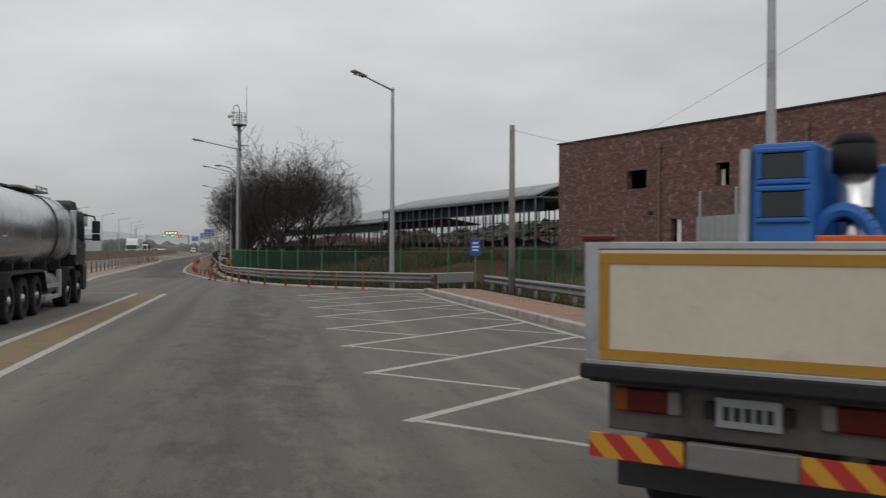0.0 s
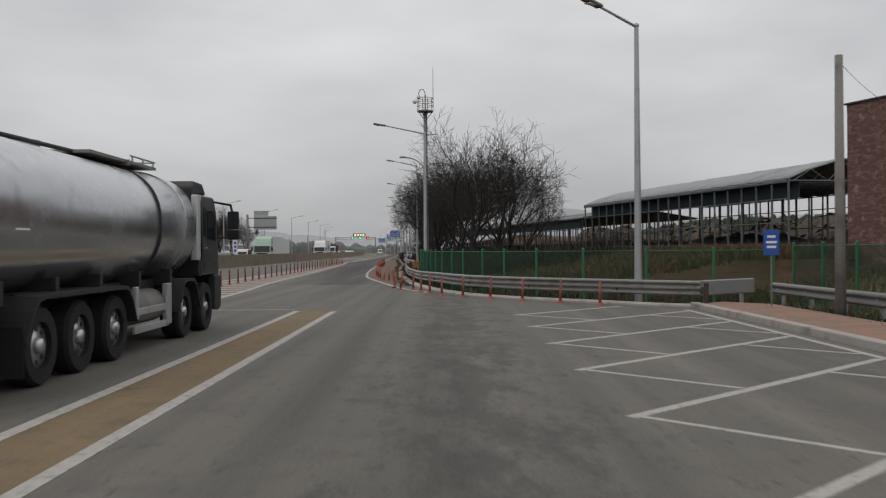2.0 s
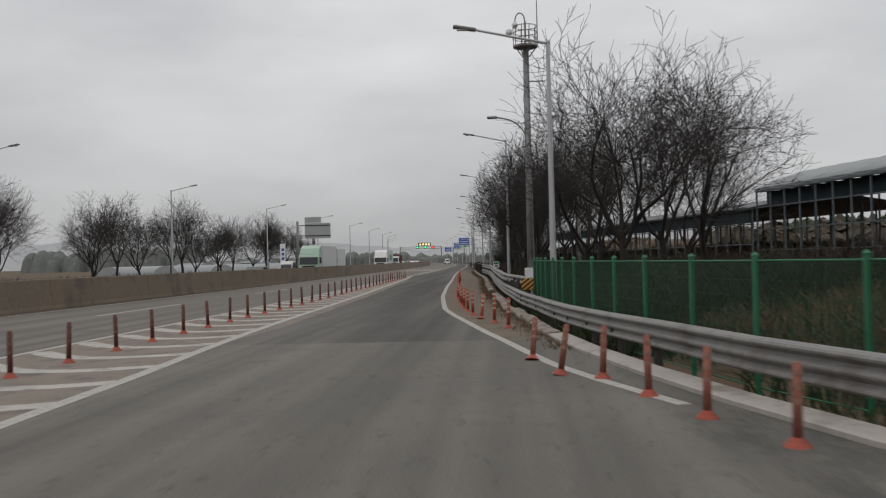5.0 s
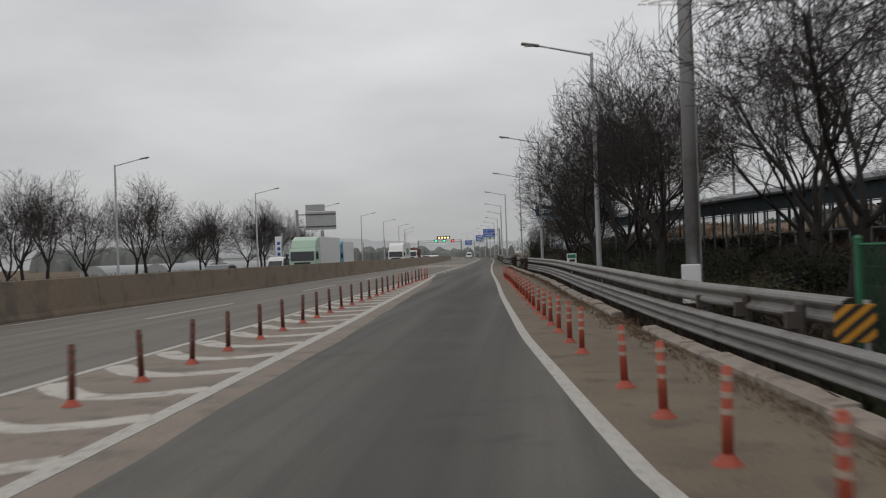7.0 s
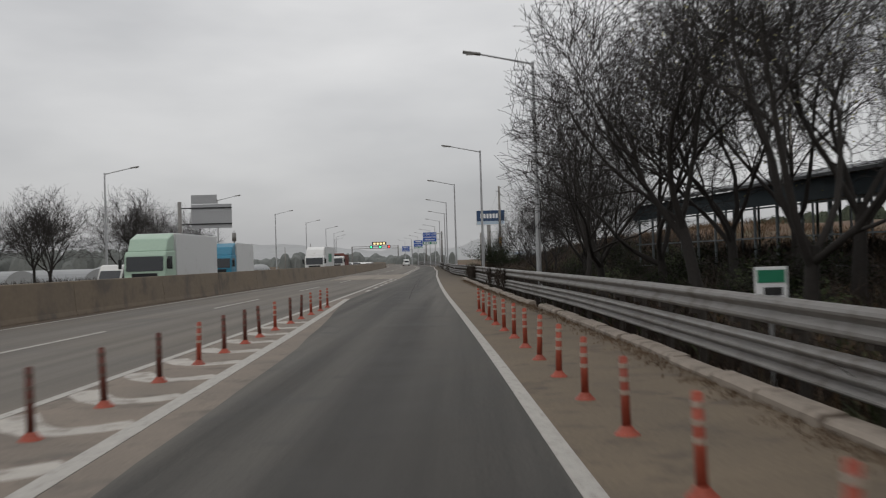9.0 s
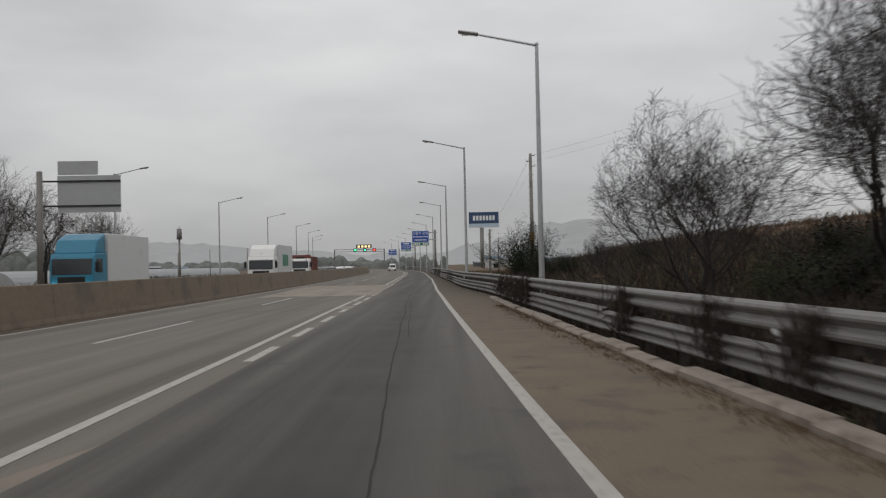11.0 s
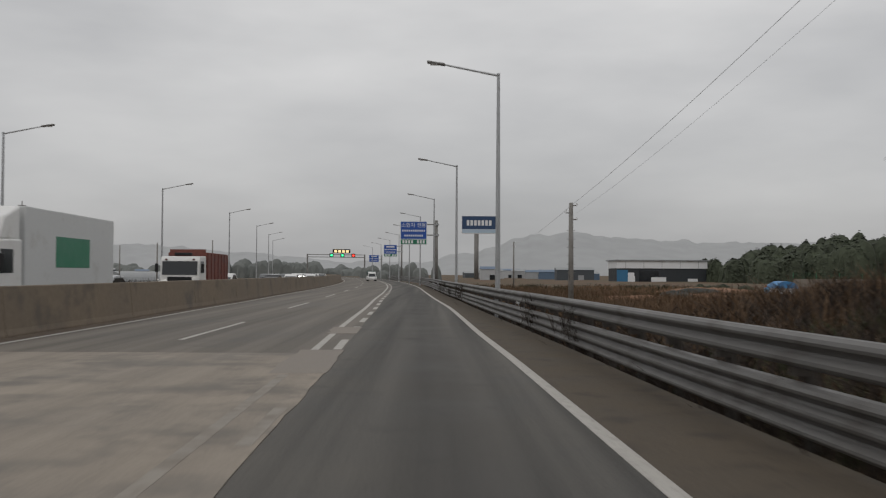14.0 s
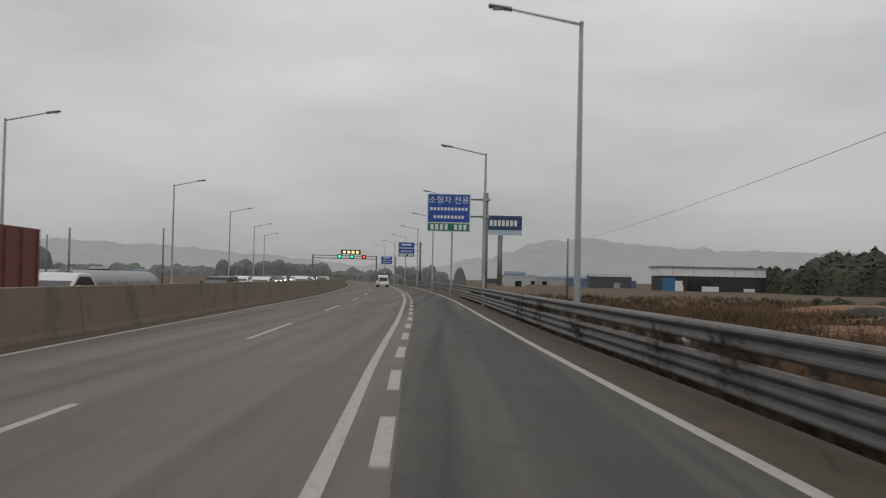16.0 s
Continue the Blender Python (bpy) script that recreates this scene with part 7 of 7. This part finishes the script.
def road_sign(name, x, y, w, h, top, label, green=True, turn=0, text=""):
    """A cantilever road sign: post to its right, two arms, blue panel and a green strip."""
    t = thing(name, label, "road sign", pose(x, y, 0, 0, 0, turn))
    panel = part("panel", block(0, 0, top - h, w, 0.08, h, 0.01), SIGN_WHITE, t, "white-edged blue panel")
    gh = 0.22 * h if green else 0
    part("blue_face", block(0, -0.045, top - h + gh + 0.06, w - 0.14, 0.012, h - gh - 0.12, 0.004), SIGN_BLUE, panel)
    if green:
        part("green_face", block(0, -0.045, top - h + 0.05, w - 0.14, 0.012, gh - 0.06, 0.004), SIGN_GREEN, panel)
        for k in range(8):
            if k != 4:
                part("plain_bar", block(-w * 0.38 + k * w * 0.108, -0.055, top - h + 0.12, w * 0.07, 0.008, gh - 0.2), SIGN_WHITE, panel)
    for row, zz in enumerate((0.36, 0.56)):
        for k in range(11 - 2 * row):
            part("plain_bar", block(-w * 0.4 + row * w * 0.08 + k * w * 0.08, -0.055, top - h + gh + (h - gh) * (0.5 - 0.27 * row) - 0.14, w * 0.055, 0.008, 0.2), SIGN_WHITE, panel)
    if text:
        words(text, panel, 0, -0.056, top - 0.46, 0.56, SIGN_WHITE)
    else:
        part("bars", block(0, -0.055, top - 0.6, w * 0.6, 0.008, 0.28), SIGN_WHITE, panel)
    px_ = w / 2 + 1.02
    part("post", bar((px_, 0.1, -0.4), (px_, 0.1, top + 0.1), 0.2, 0.17, n=16), GALV_DIM, t, smooth=True)
    for zz in (top - 0.35, top - 1.5):
        part("arm", bar((-w * 0.4, 0.1, zz), (px_ + 0.3, 0.1, zz), 0.06, n=8), GALV_DIM, t)
        part("clamp", bar((px_, 0.1, zz - 0.1), (px_, 0.1, zz + 0.1), 0.26, n=14), GALV, t)
    return t


road_sign("lane_sign", 1.19, 278.5, 2.92, 2.55, 7.32, "blue and green lane sign on a cantilever post", True, 0, "소형차 전용")
road_sign("lane_sign", -5.9, 380, 2.9, 2.6, 7.9, "distant blue and green lane sign on a post", True, 4)
road_sign("lane_sign", -17.0, 500, 3.4, 2.4, 8.0, "distant blue lane sign on a post", False, 8)
ls = thing("sign_back", "grey back of a roadside sign on a post", "road sign", pose(-18.7, 184.8, 0, 0, 0, 4))
part("panel", block(0, 0, 5.65, 4.25, 0.06, 2.55, 0.01), BACK_GREY, ls)
part("panel", block(-0.75, 0, 8.25, 2.7, 0.06, 0.95, 0.01), BACK_GREY, ls)
for z in (6.05, 7.75):
    part("bar", block(-0.6, -0.08, z, 5.5, 0.1, 0.12, 0.01), DARK, ls)
part("post", bar((-3.3, -0.1, -0.5), (-3.3, -0.1, 8.5), 0.24, 0.2, n=14), GALV_DIM, ls, smooth=True)
bn_ = thing("white_banner", "tall white banner with blue characters on a post", "banner", pose(-22.5, 176, 0))
part("cloth", block(0, 0, 1.1, 0.8, 0.04, 3.6, 0.01), SIGN_WHITE, bn_)
b = bmesh.new()
for k in range(4):
    box(b, 0.05, -0.03, 1.5 + k * 0.7, 0.4, 0.01, 0.4)
part("bars", b, SIGN_BLUE, bn_)
part("post", bar((0.45, 0.03, -0.5), (0.45, 0.03, 4.8), 0.04), GALV, bn_)

bd = thing("billboard", "large dark blue billboard with white band on one pillar", "billboard", pose(24.1, 590, 0))
NAVY = surf("billboard_navy", (0.03, 0.065, 0.14), 0.5, var=0.1, bump=0)
part("frame", block(0, 0, 19.6, 15.5, 0.6, 8.0, 0.05), SIGN_WHITE, bd)
part("navy_face", block(0, -0.33, 21.6, 15.0, 0.06, 5.8), NAVY, bd)
part("pale_band", block(0, -0.33, 19.9, 15.0, 0.06, 1.6), surf("pale_blue_band", (0.42, 0.52, 0.62), 0.5, var=0.08, bump=0), bd)
for k in range(7):
    part("plain_bar", block(-4.9 + k * 1.65, -0.4, 23.2, 1.15, 0.05, 2.4, 0.02), SIGN_WHITE, bd)
part("pillar", bar((-1.1, 0, -3), (-1.1, 0, 19.6), 1.0, n=18), GALV_DIM, bd, smooth=True)

# lane control gantry far ahead
gt = thing("lane_gantry", "steel gantry with lit lane signals and a message board", "gantry", pose(-36, 562, 0, 0, 0, 16))
b = bmesh.new()
for x in (-12.5, 11.5):
    rod(b, (x, 0, -0.5), (x, 0, 9.5), 0.28, n=12)
for z in (8.3, 9.3):
    rod(b, (-12.5, 0, z), (11.5, 0, z), 0.14)
part("frame", b, GALV_DIM, gt)
for x, col, nm in ((-2.6, (0.05, 1.0, 0.35), "green"), (6.6, (1.0, 0.06, 0.04), "red"), (2.0, (0.05, 1.0, 0.35), "green")):
    s = part("lane_signal", block(x, -0.3, 8.2, 1.6, 0.3, 1.6, 0.03), BLACK, gt)
    part("lit_arrow", block(x, -0.47, 8.65, 0.8, 0.05, 0.75, 0.02), glow(nm + "_signal", col, 2.0), s, "lit " + nm + " signal")
mb2 = part("message_board", block(1.6, -0.3, 9.9, 7.4, 0.4, 1.7, 0.03), BLACK, gt)
for k in range(4):
    part("lit_text", block(-0.9 + k * 1.65, -0.52, 10.2, 1.1, 0.05, 1.0, 0.02), glow("amber_led", (1.0, 0.78, 0.4), 0.8), mb2, "lit amber characters")

# field buildings and far greenery
CLADS_GREY = surf("grey_joint", (0.4, 0.41, 0.42), 0.6, var=0.1, bump=0)
fac = thing("factory", "low white and blue factory in the field", "factory", pose(84.5, 505, -0.8) @ Matrix.Scale(1.15, 4))
# lower wall coloured near black below the white band
part("wall", block(0, 6, -0.5, 27.5, 14, 4.6), surf("dark_lower_wall", (0.035, 0.04, 0.045), 0.7, var=0.2, bump=0.02), fac)
part("upper_wall", block(0, 5.9, 4.1, 28.0, 14.3, 2.3), SIGN_WHITE, fac)
part("roof", block(0, 6, 6.4, 29, 15.5, 0.35), ROOF, fac)
part("gate", block(-4, -1.08, -0.2, 6, 0.12, 3.6), GLASS_DARK, fac)
part("gate", block(-10, -1.08, -0.2, 3, 0.12, 3.0), SIGN_WHITE, fac)
part("blue_end", block(-12.2, -1.12, -0.3, 3.4, 0.14, 3.9), surf("blue_sheet_wall", (0.04, 0.16, 0.3), 0.6, var=0.15, bump=0), fac, "blue sheet wall")
for x, w_, h_ in ((-9.4, 2.2, 1.9), (-1.0, 4.6, 1.6), (9.5, 3.0, 1.2)):
    part("white_panel", block(x, -1.14, -0.2, w_, 0.1, h_), SIGN_WHITE, fac)
for k in range(5):
    part("band_joint", block(-11.2 + k * 5.6, -1.3, 4.15, 0.12, 0.06, 2.2), CLADS_GREY, fac)
hut = thing("small_hut", "small white hut with a blue arched roof", "hut", pose(30.3, 249, -1.25) @ Matrix.Scale(1.3, 4))
part("wall", block(0, 0, 0.0, 1.05, 1.2, 1.5, 0.02), SIGN_WHITE, hut)
v, f = [], []
for i in range(9):
    a = math.pi * i / 8
    v += [(0.66 * math.cos(a), -0.75, 1.45 + 0.42 * math.sin(a)), (0.66 * math.cos(a), 0.75, 1.45 + 0.42 * math.sin(a))]
f = [(2 * i, 2 * i + 1, 2 * i + 3, 2 * i + 2) for i in range(8)] + [tuple(range(0, 18, 2)), tuple(range(17, 0, -2))]
part("roof", (v, f), surf("blue_roof", (0.05, 0.2, 0.42), 0.5, var=0.15, bump=0), hut)
part("door", block(0.1, -0.61, 0.0, 0.5, 0.03, 1.1), surf("brown_door", (0.25, 0.12, 0.08), 0.7, var=0.2, bump=0), hut)
tk = thing("black_tank", "black plastic water tank on the field edge", "water tank", pose(17.2, 219, -1.0))
part("body", bar((0, 0, 0), (0, 0, 1.5), 0.45, n=18), BLACK, tk)
part("lid", bar((0, 0, 1.5), (0, 0, 1.6), 0.25, n=14), BLACK, tk)
rg = random.Random(77)
CLADS = [surf("pale_cladding", (0.42, 0.43, 0.44), 0.5, var=0.1, bump=0), surf("blue_cladding", (0.10, 0.15, 0.22), 0.5, var=0.1, bump=0), surf("grey_cladding", (0.33, 0.34, 0.35), 0.5, var=0.1, bump=0), surf("dark_cladding", (0.07, 0.08, 0.09), 0.6, var=0.1, bump=0)]
for i in range(18):
    side = i % 3 == 2
    x = rg.uniform(-190, -70) if side else rg.uniform(24, 70)
    y = rg.uniform(560, 800) if not side else rg.uniform(480, 800)
    w, d, h = rg.uniform(6, 16), rg.uniform(6, 12), rg.uniform(3, 5.5)
    t = thing("far_building", "distant low workshop in the fields", "building", pose(x, y, -1.0, 0, 0, rg.uniform(-20, 20)), "distant low workshops")
    part("wall", block(0, 0, -0.5, w, d, h), rg.choice(CLADS), t)
    part("roof", prism([(-d / 2 - 0.3, h - 0.5), (0, h + 0.6), (d / 2 + 0.3, h - 0.5)], -w / 2 - 0.3, w / 2 + 0.3), rg.choice((ROOF, CLADS[1], CLADS[2])), t)
    part("door", block(w * 0.15, -d / 2 - 0.04, -0.3, 2.4, 0.06, 2.6), rg.choice((GLASS_DARK, CLADS[2])), t)

VINYL = surf("white_vinyl_film", (0.27, 0.28, 0.285), 0.5, fine=2, coarse=0.2, var=0.08, bump=0.02)
for i in range(9):
    x, y = -48 - (i % 3) * 13 - 9 * (i // 3), 250 + (i // 3) * 75
    t = thing("greenhouse", "long white vinyl tunnel greenhouse", "greenhouse", pose(x, y, -0.9, 0, 0, 78), "vinyl greenhouses")
    v, f = [], []
    for k in range(13):
        a = math.pi * k / 12
        v += [(-14, 3.4 * math.cos(a), 2.7 * math.sin(a)), (14, 3.4 * math.cos(a), 2.7 * math.sin(a))]
    f = [(2 * k, 2 * k + 1, 2 * k + 3, 2 * k + 2) for k in range(12)] + [tuple(range(0, 26, 2)), tuple(range(25, 0, -2))]
    part("film", (v, f), VINYL, t, smooth=False)
    part("door", block(14.02, 0, 0, 0.05, 1.2, 1.9), CLADS[2], t)


def woods(name, label, spots, mat, seed, res, leaves=240):
    """A far wood as one canopy: rounded crowns that run into one another, with ragged tops."""
    xs, ys = [q[0] for q in spots], [q[1] for q in spots]
    rm = max(q[3] for q in spots)
    x0, y0 = min(xs) - rm, min(ys) - rm
    nx, ny = int((max(xs) + rm - x0) / res) + 2, int((max(ys) + rm - y0) / (res * 1.6)) + 2
    gx_, gy2 = np.meshgrid(x0 + np.arange(nx) * res, y0 + np.arange(ny) * res * 1.6)
    hz = np.full(gx_.shape, -3.0)
    for x, y, z, r, h in spots:
        d = 1 - ((gx_ - x) ** 2 + (gy2 - y) ** 2) / (r * r)
        hz = np.maximum(hz, np.where(d > 0, z + h * np.sqrt(np.maximum(d, 0)) ** 0.8, -3.0))
    v = []
    for j in range(ny):
        for i in range(nx):
            x, y, z = gx_[j, i], gy2[j, i], hz[j, i]
            k = 0.0 if z < -2 else res * (0.9 * noise.noise((x * 0.45 / res, y * 0.4 / res, seed)) + 0.5 * noise.noise((x * 1.1 / res, y * 1.1 / res, seed + 9)))
            v.append((x + k * 0.5, y, z + k))
    f = [(j * nx + i, j * nx + i + 1, (j + 1) * nx + i + 1, (j + 1) * nx + i) for j in range(ny - 1) for i in range(nx - 1) if hz[j:j + 2, i:i + 2].max() > -2.5]
    rg2 = random.Random(seed)
    for x, y, z, r, h in spots:
        for _ in range(leaves):
            d = Vector((rg2.gauss(0, 1), rg2.gauss(0, 1), abs(rg2.gauss(0, 1)) + 0.2)).normalized()
            c = Vector((x, y, z)) + Vector((d.x * r, d.y * r, d.z * h)) * rg2.uniform(0.88, 1.04)
            nrm = (d + Vector((rg2.gauss(0, 0.3), rg2.gauss(0, 0.3), 0.5))).normalized()
            a = nrm.orthogonal().normalized()
            a.rotate(Matrix.Rotation(rg2.uniform(0, 6.28), 3, nrm))
            b2 = a.cross(nrm) * res * rg2.uniform(0.4, 1.0)
            a = a * res * rg2.uniform(0.5, 1.2)
            i = len(v)
            v += [c - a, c + b2, c + a, c - b2]
            f.append((i, i + 1, i + 2, i + 3))
    return tagged(part(name, (v, f), mat), label, "woods", "", "stuff")


rg = random.Random(91)
EVER = surf("far_evergreen", (0.052, 0.062, 0.04), 0.95, fine=0.5, coarse=0.09, var=0.5, bump=0)
# grey-green of far trees with the haze of distance put into the colour
HAZY = surf("haze_tinted_woods", (0.15, 0.16, 0.152), 0.95, fine=0.3, coarse=0.05, var=0.22, bump=0)
woods("evergreen_wood", "dark green evergreen wood behind the field", [(x, rg.uniform(440, 530), -0.8, rg.uniform(2.6, 5.5), rg.uniform(4.5, 8.0) + 11.0 * min(1, (x - 98) / 60)) for x in [98 + 140 * rg.random() ** 1.1 for _ in range(190)]], EVER, 1, 0.8)
HEDGE = surf("brown_hedge", (0.075, 0.06, 0.042), 0.95, fine=0.8, coarse=0.2, var=0.45, bump=0)
woods("hedge", "brown-green hedge behind the open shed", [(sx + (ex - sx) * 2.4 * u + 17 + rg.uniform(-3, 3), sy + (ey - sy) * 2.4 * u + 4 + rg.uniform(-3, 3), 0.6, rg.uniform(1.6, 3.2), rg.uniform(1.8, 3.8)) for u in [k / 70 for k in range(71)]], HEDGE, 8, 0.55)
woods("field_shrubs", "low green shrubs along the field edge", [(rg.uniform(46, 62), rg.uniform(325, 350), -1.3, rg.uniform(0.8, 1.8), rg.uniform(0.8, 1.5)) for _ in range(9)], EVER, 2, 0.3)
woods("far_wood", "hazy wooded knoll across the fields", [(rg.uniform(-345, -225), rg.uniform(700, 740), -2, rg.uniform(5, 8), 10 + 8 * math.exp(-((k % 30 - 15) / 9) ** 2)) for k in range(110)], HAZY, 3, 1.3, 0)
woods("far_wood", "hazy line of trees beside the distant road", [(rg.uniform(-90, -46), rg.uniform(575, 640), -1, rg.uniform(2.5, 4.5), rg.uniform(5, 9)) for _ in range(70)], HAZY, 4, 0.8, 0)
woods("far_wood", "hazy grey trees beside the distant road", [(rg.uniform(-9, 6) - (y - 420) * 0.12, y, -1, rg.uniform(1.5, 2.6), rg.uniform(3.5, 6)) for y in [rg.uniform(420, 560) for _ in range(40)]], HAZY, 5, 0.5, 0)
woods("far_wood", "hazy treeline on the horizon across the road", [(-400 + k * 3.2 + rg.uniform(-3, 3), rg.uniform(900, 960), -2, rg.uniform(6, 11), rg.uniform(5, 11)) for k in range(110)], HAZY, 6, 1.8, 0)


def ridge(label, y, pts, col, seed):
    """A far wooded ridge: (x / y, z / y) of its skyline."""
    xs = [p[0] for p in pts]
    v, f = [], []
    n = 240
    for i in range(n + 1):
        u = xs[0] + (xs[-1] - xs[0]) * i / n
        zt = np.interp(u, xs, [p[1] for p in pts]) * y + 14 * noise.noise((u * 26, seed, 0)) + 7 * noise.noise((u * 80, seed, 2)) + 3 * noise.noise((u * 260, seed, 5))
        for k in range(7):
            w = k / 6
            v.append((u * y * (1 - 0.10 * (1 - w)), y - 420 * (1 - w), zt * w**0.8 + 8 * noise.noise((u * 50, w * 4, seed)) * w * (1 - w) * 3 - 3))
    for i in range(n):
        for k in range(6):
            a = i * 7 + k
            f.append((a, a + 7, a + 8, a + 1))
    # distance haze is put into the hill's pale base colour
    m = surf("haze_tinted_hill", col, 1.0, fine=0.02, coarse=0.004, var=0.1, bump=0.0)
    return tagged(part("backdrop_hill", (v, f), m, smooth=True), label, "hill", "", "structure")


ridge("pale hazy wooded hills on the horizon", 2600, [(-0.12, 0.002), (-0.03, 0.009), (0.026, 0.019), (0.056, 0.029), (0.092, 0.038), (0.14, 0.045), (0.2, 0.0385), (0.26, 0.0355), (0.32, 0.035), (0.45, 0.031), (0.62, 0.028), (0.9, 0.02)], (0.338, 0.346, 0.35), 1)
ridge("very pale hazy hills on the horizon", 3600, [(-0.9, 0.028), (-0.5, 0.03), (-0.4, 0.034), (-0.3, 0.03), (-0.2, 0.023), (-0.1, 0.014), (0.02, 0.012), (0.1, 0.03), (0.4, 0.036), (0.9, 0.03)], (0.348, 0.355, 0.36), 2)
# ---- traffic on the main road ----
SILVER = surf("silver_paint", (0.42, 0.43, 0.44), 0.3, metal=0.5, var=0.06, bump=0)
GREYP = surf("grey_paint", (0.12, 0.125, 0.13), 0.35, metal=0.4, var=0.08, bump=0)
BLACKP = surf("black_paint", (0.02, 0.02, 0.022), 0.3, metal=0.2, var=0.08, bump=0)
TEAL = surf("teal_cab_paint", (0.02, 0.17, 0.27), 0.4, var=0.1, bump=0, dirt=(0.03, 0.09, 0.13), amount=0.2)
SAGE = surf("pale_green_paint", (0.33, 0.45, 0.36), 0.4, var=0.08, bump=0)
BOXW = surf("white_box_panel", (0.55, 0.56, 0.56), 0.5, var=0.06, bump=0.02, dirt=(0.42, 0.41, 0.39), amount=0.15)
RUST = surf("red_oxide_paint", (0.16, 0.052, 0.04), 0.7, fine=8, coarse=1, var=0.25, bump=0.1, dirt=(0.07, 0.04, 0.035), amount=0.3)


def onto(y, off, turn=0):
    """A place on the far carriageway, headed along the road."""
    a = math.degrees(math.atan2(lane_dash(y + 4) - lane_dash(y - 4), 8))
    return pose(barrier_x(y) - off, y, 0, 0, 0, -a + turn)


lorry("box_lorry", "teal cab lorry with plain white cargo box", TEAL, BOXW, onto(172, 8.0), 9.5, 3.75, TEAL)
lorry("box_lorry", "pale green cab lorry with long white box", SAGE, BOXW, onto(141, 4.4), 11.5, 3.7, SAGE)
lorry("dump_lorry", "white cab dump lorry with red-brown body", WHITE, RUST, onto(236, 4.4), 9.5, 2.9, None, True)
tall = lorry("box_lorry", "white cab lorry with tall white box and green side panel", WHITE, BOXW, onto(206, 4.0), 11.0, 3.75, WHITE)
part("side_panel", block(1.235, 6.4, 1.75, 0.012, 3.4, 1.1, 0.003), SIGN_GREEN, tall, "green painted panel")
car("white_van", "white van with headlights on", WHITE, onto(147, 8.2), True, 0.45)
car("car", "grey saloon car passing behind the barrier", GREYP, onto(116, 4.0), True)
car("car", "silver saloon car passing behind the barrier", SILVER, onto(221.5, 4.6), True)
car("car", "white car passing behind the barrier", WHITE, onto(249, 8.0), True, 0.15)
car("car", "white estate car with headlights on", WHITE, onto(250.5, 4.4), True, 0.1)
car("car", "black car with headlights on", BLACKP, onto(278, 4.4), True)
lead = car("small_truck", "white small truck with brake lights and dark canvas back", WHITE, pose(-9.2, 368, 0, 0, 0, 9), False, 0.5, True)
part("canvas_back", block(0, 1.5, 1.0, 1.6, 1.6, 1.1, 0.04), surf("dark_green_canvas", (0.03, 0.075, 0.06), 0.7, var=0.15, bump=0.1), lead)
rg = random.Random(21)
far_car = car("far_car", "distant car with headlights on in the queue", WHITE, onto(296, 4.3), True)
far_dark = car("far_car", "distant dark car with headlights on", GREYP, onto(300, 8.0), True)
for o in (far_car, far_dark):
    tagged(o, group="distant queue of cars")
y = 308.0
while y < 560:
    copy_thing(rg.choice((far_car, far_dark)), onto(y, rg.choice((4.3, 8.0, 11.0))))
    y += rg.uniform(5, 11)
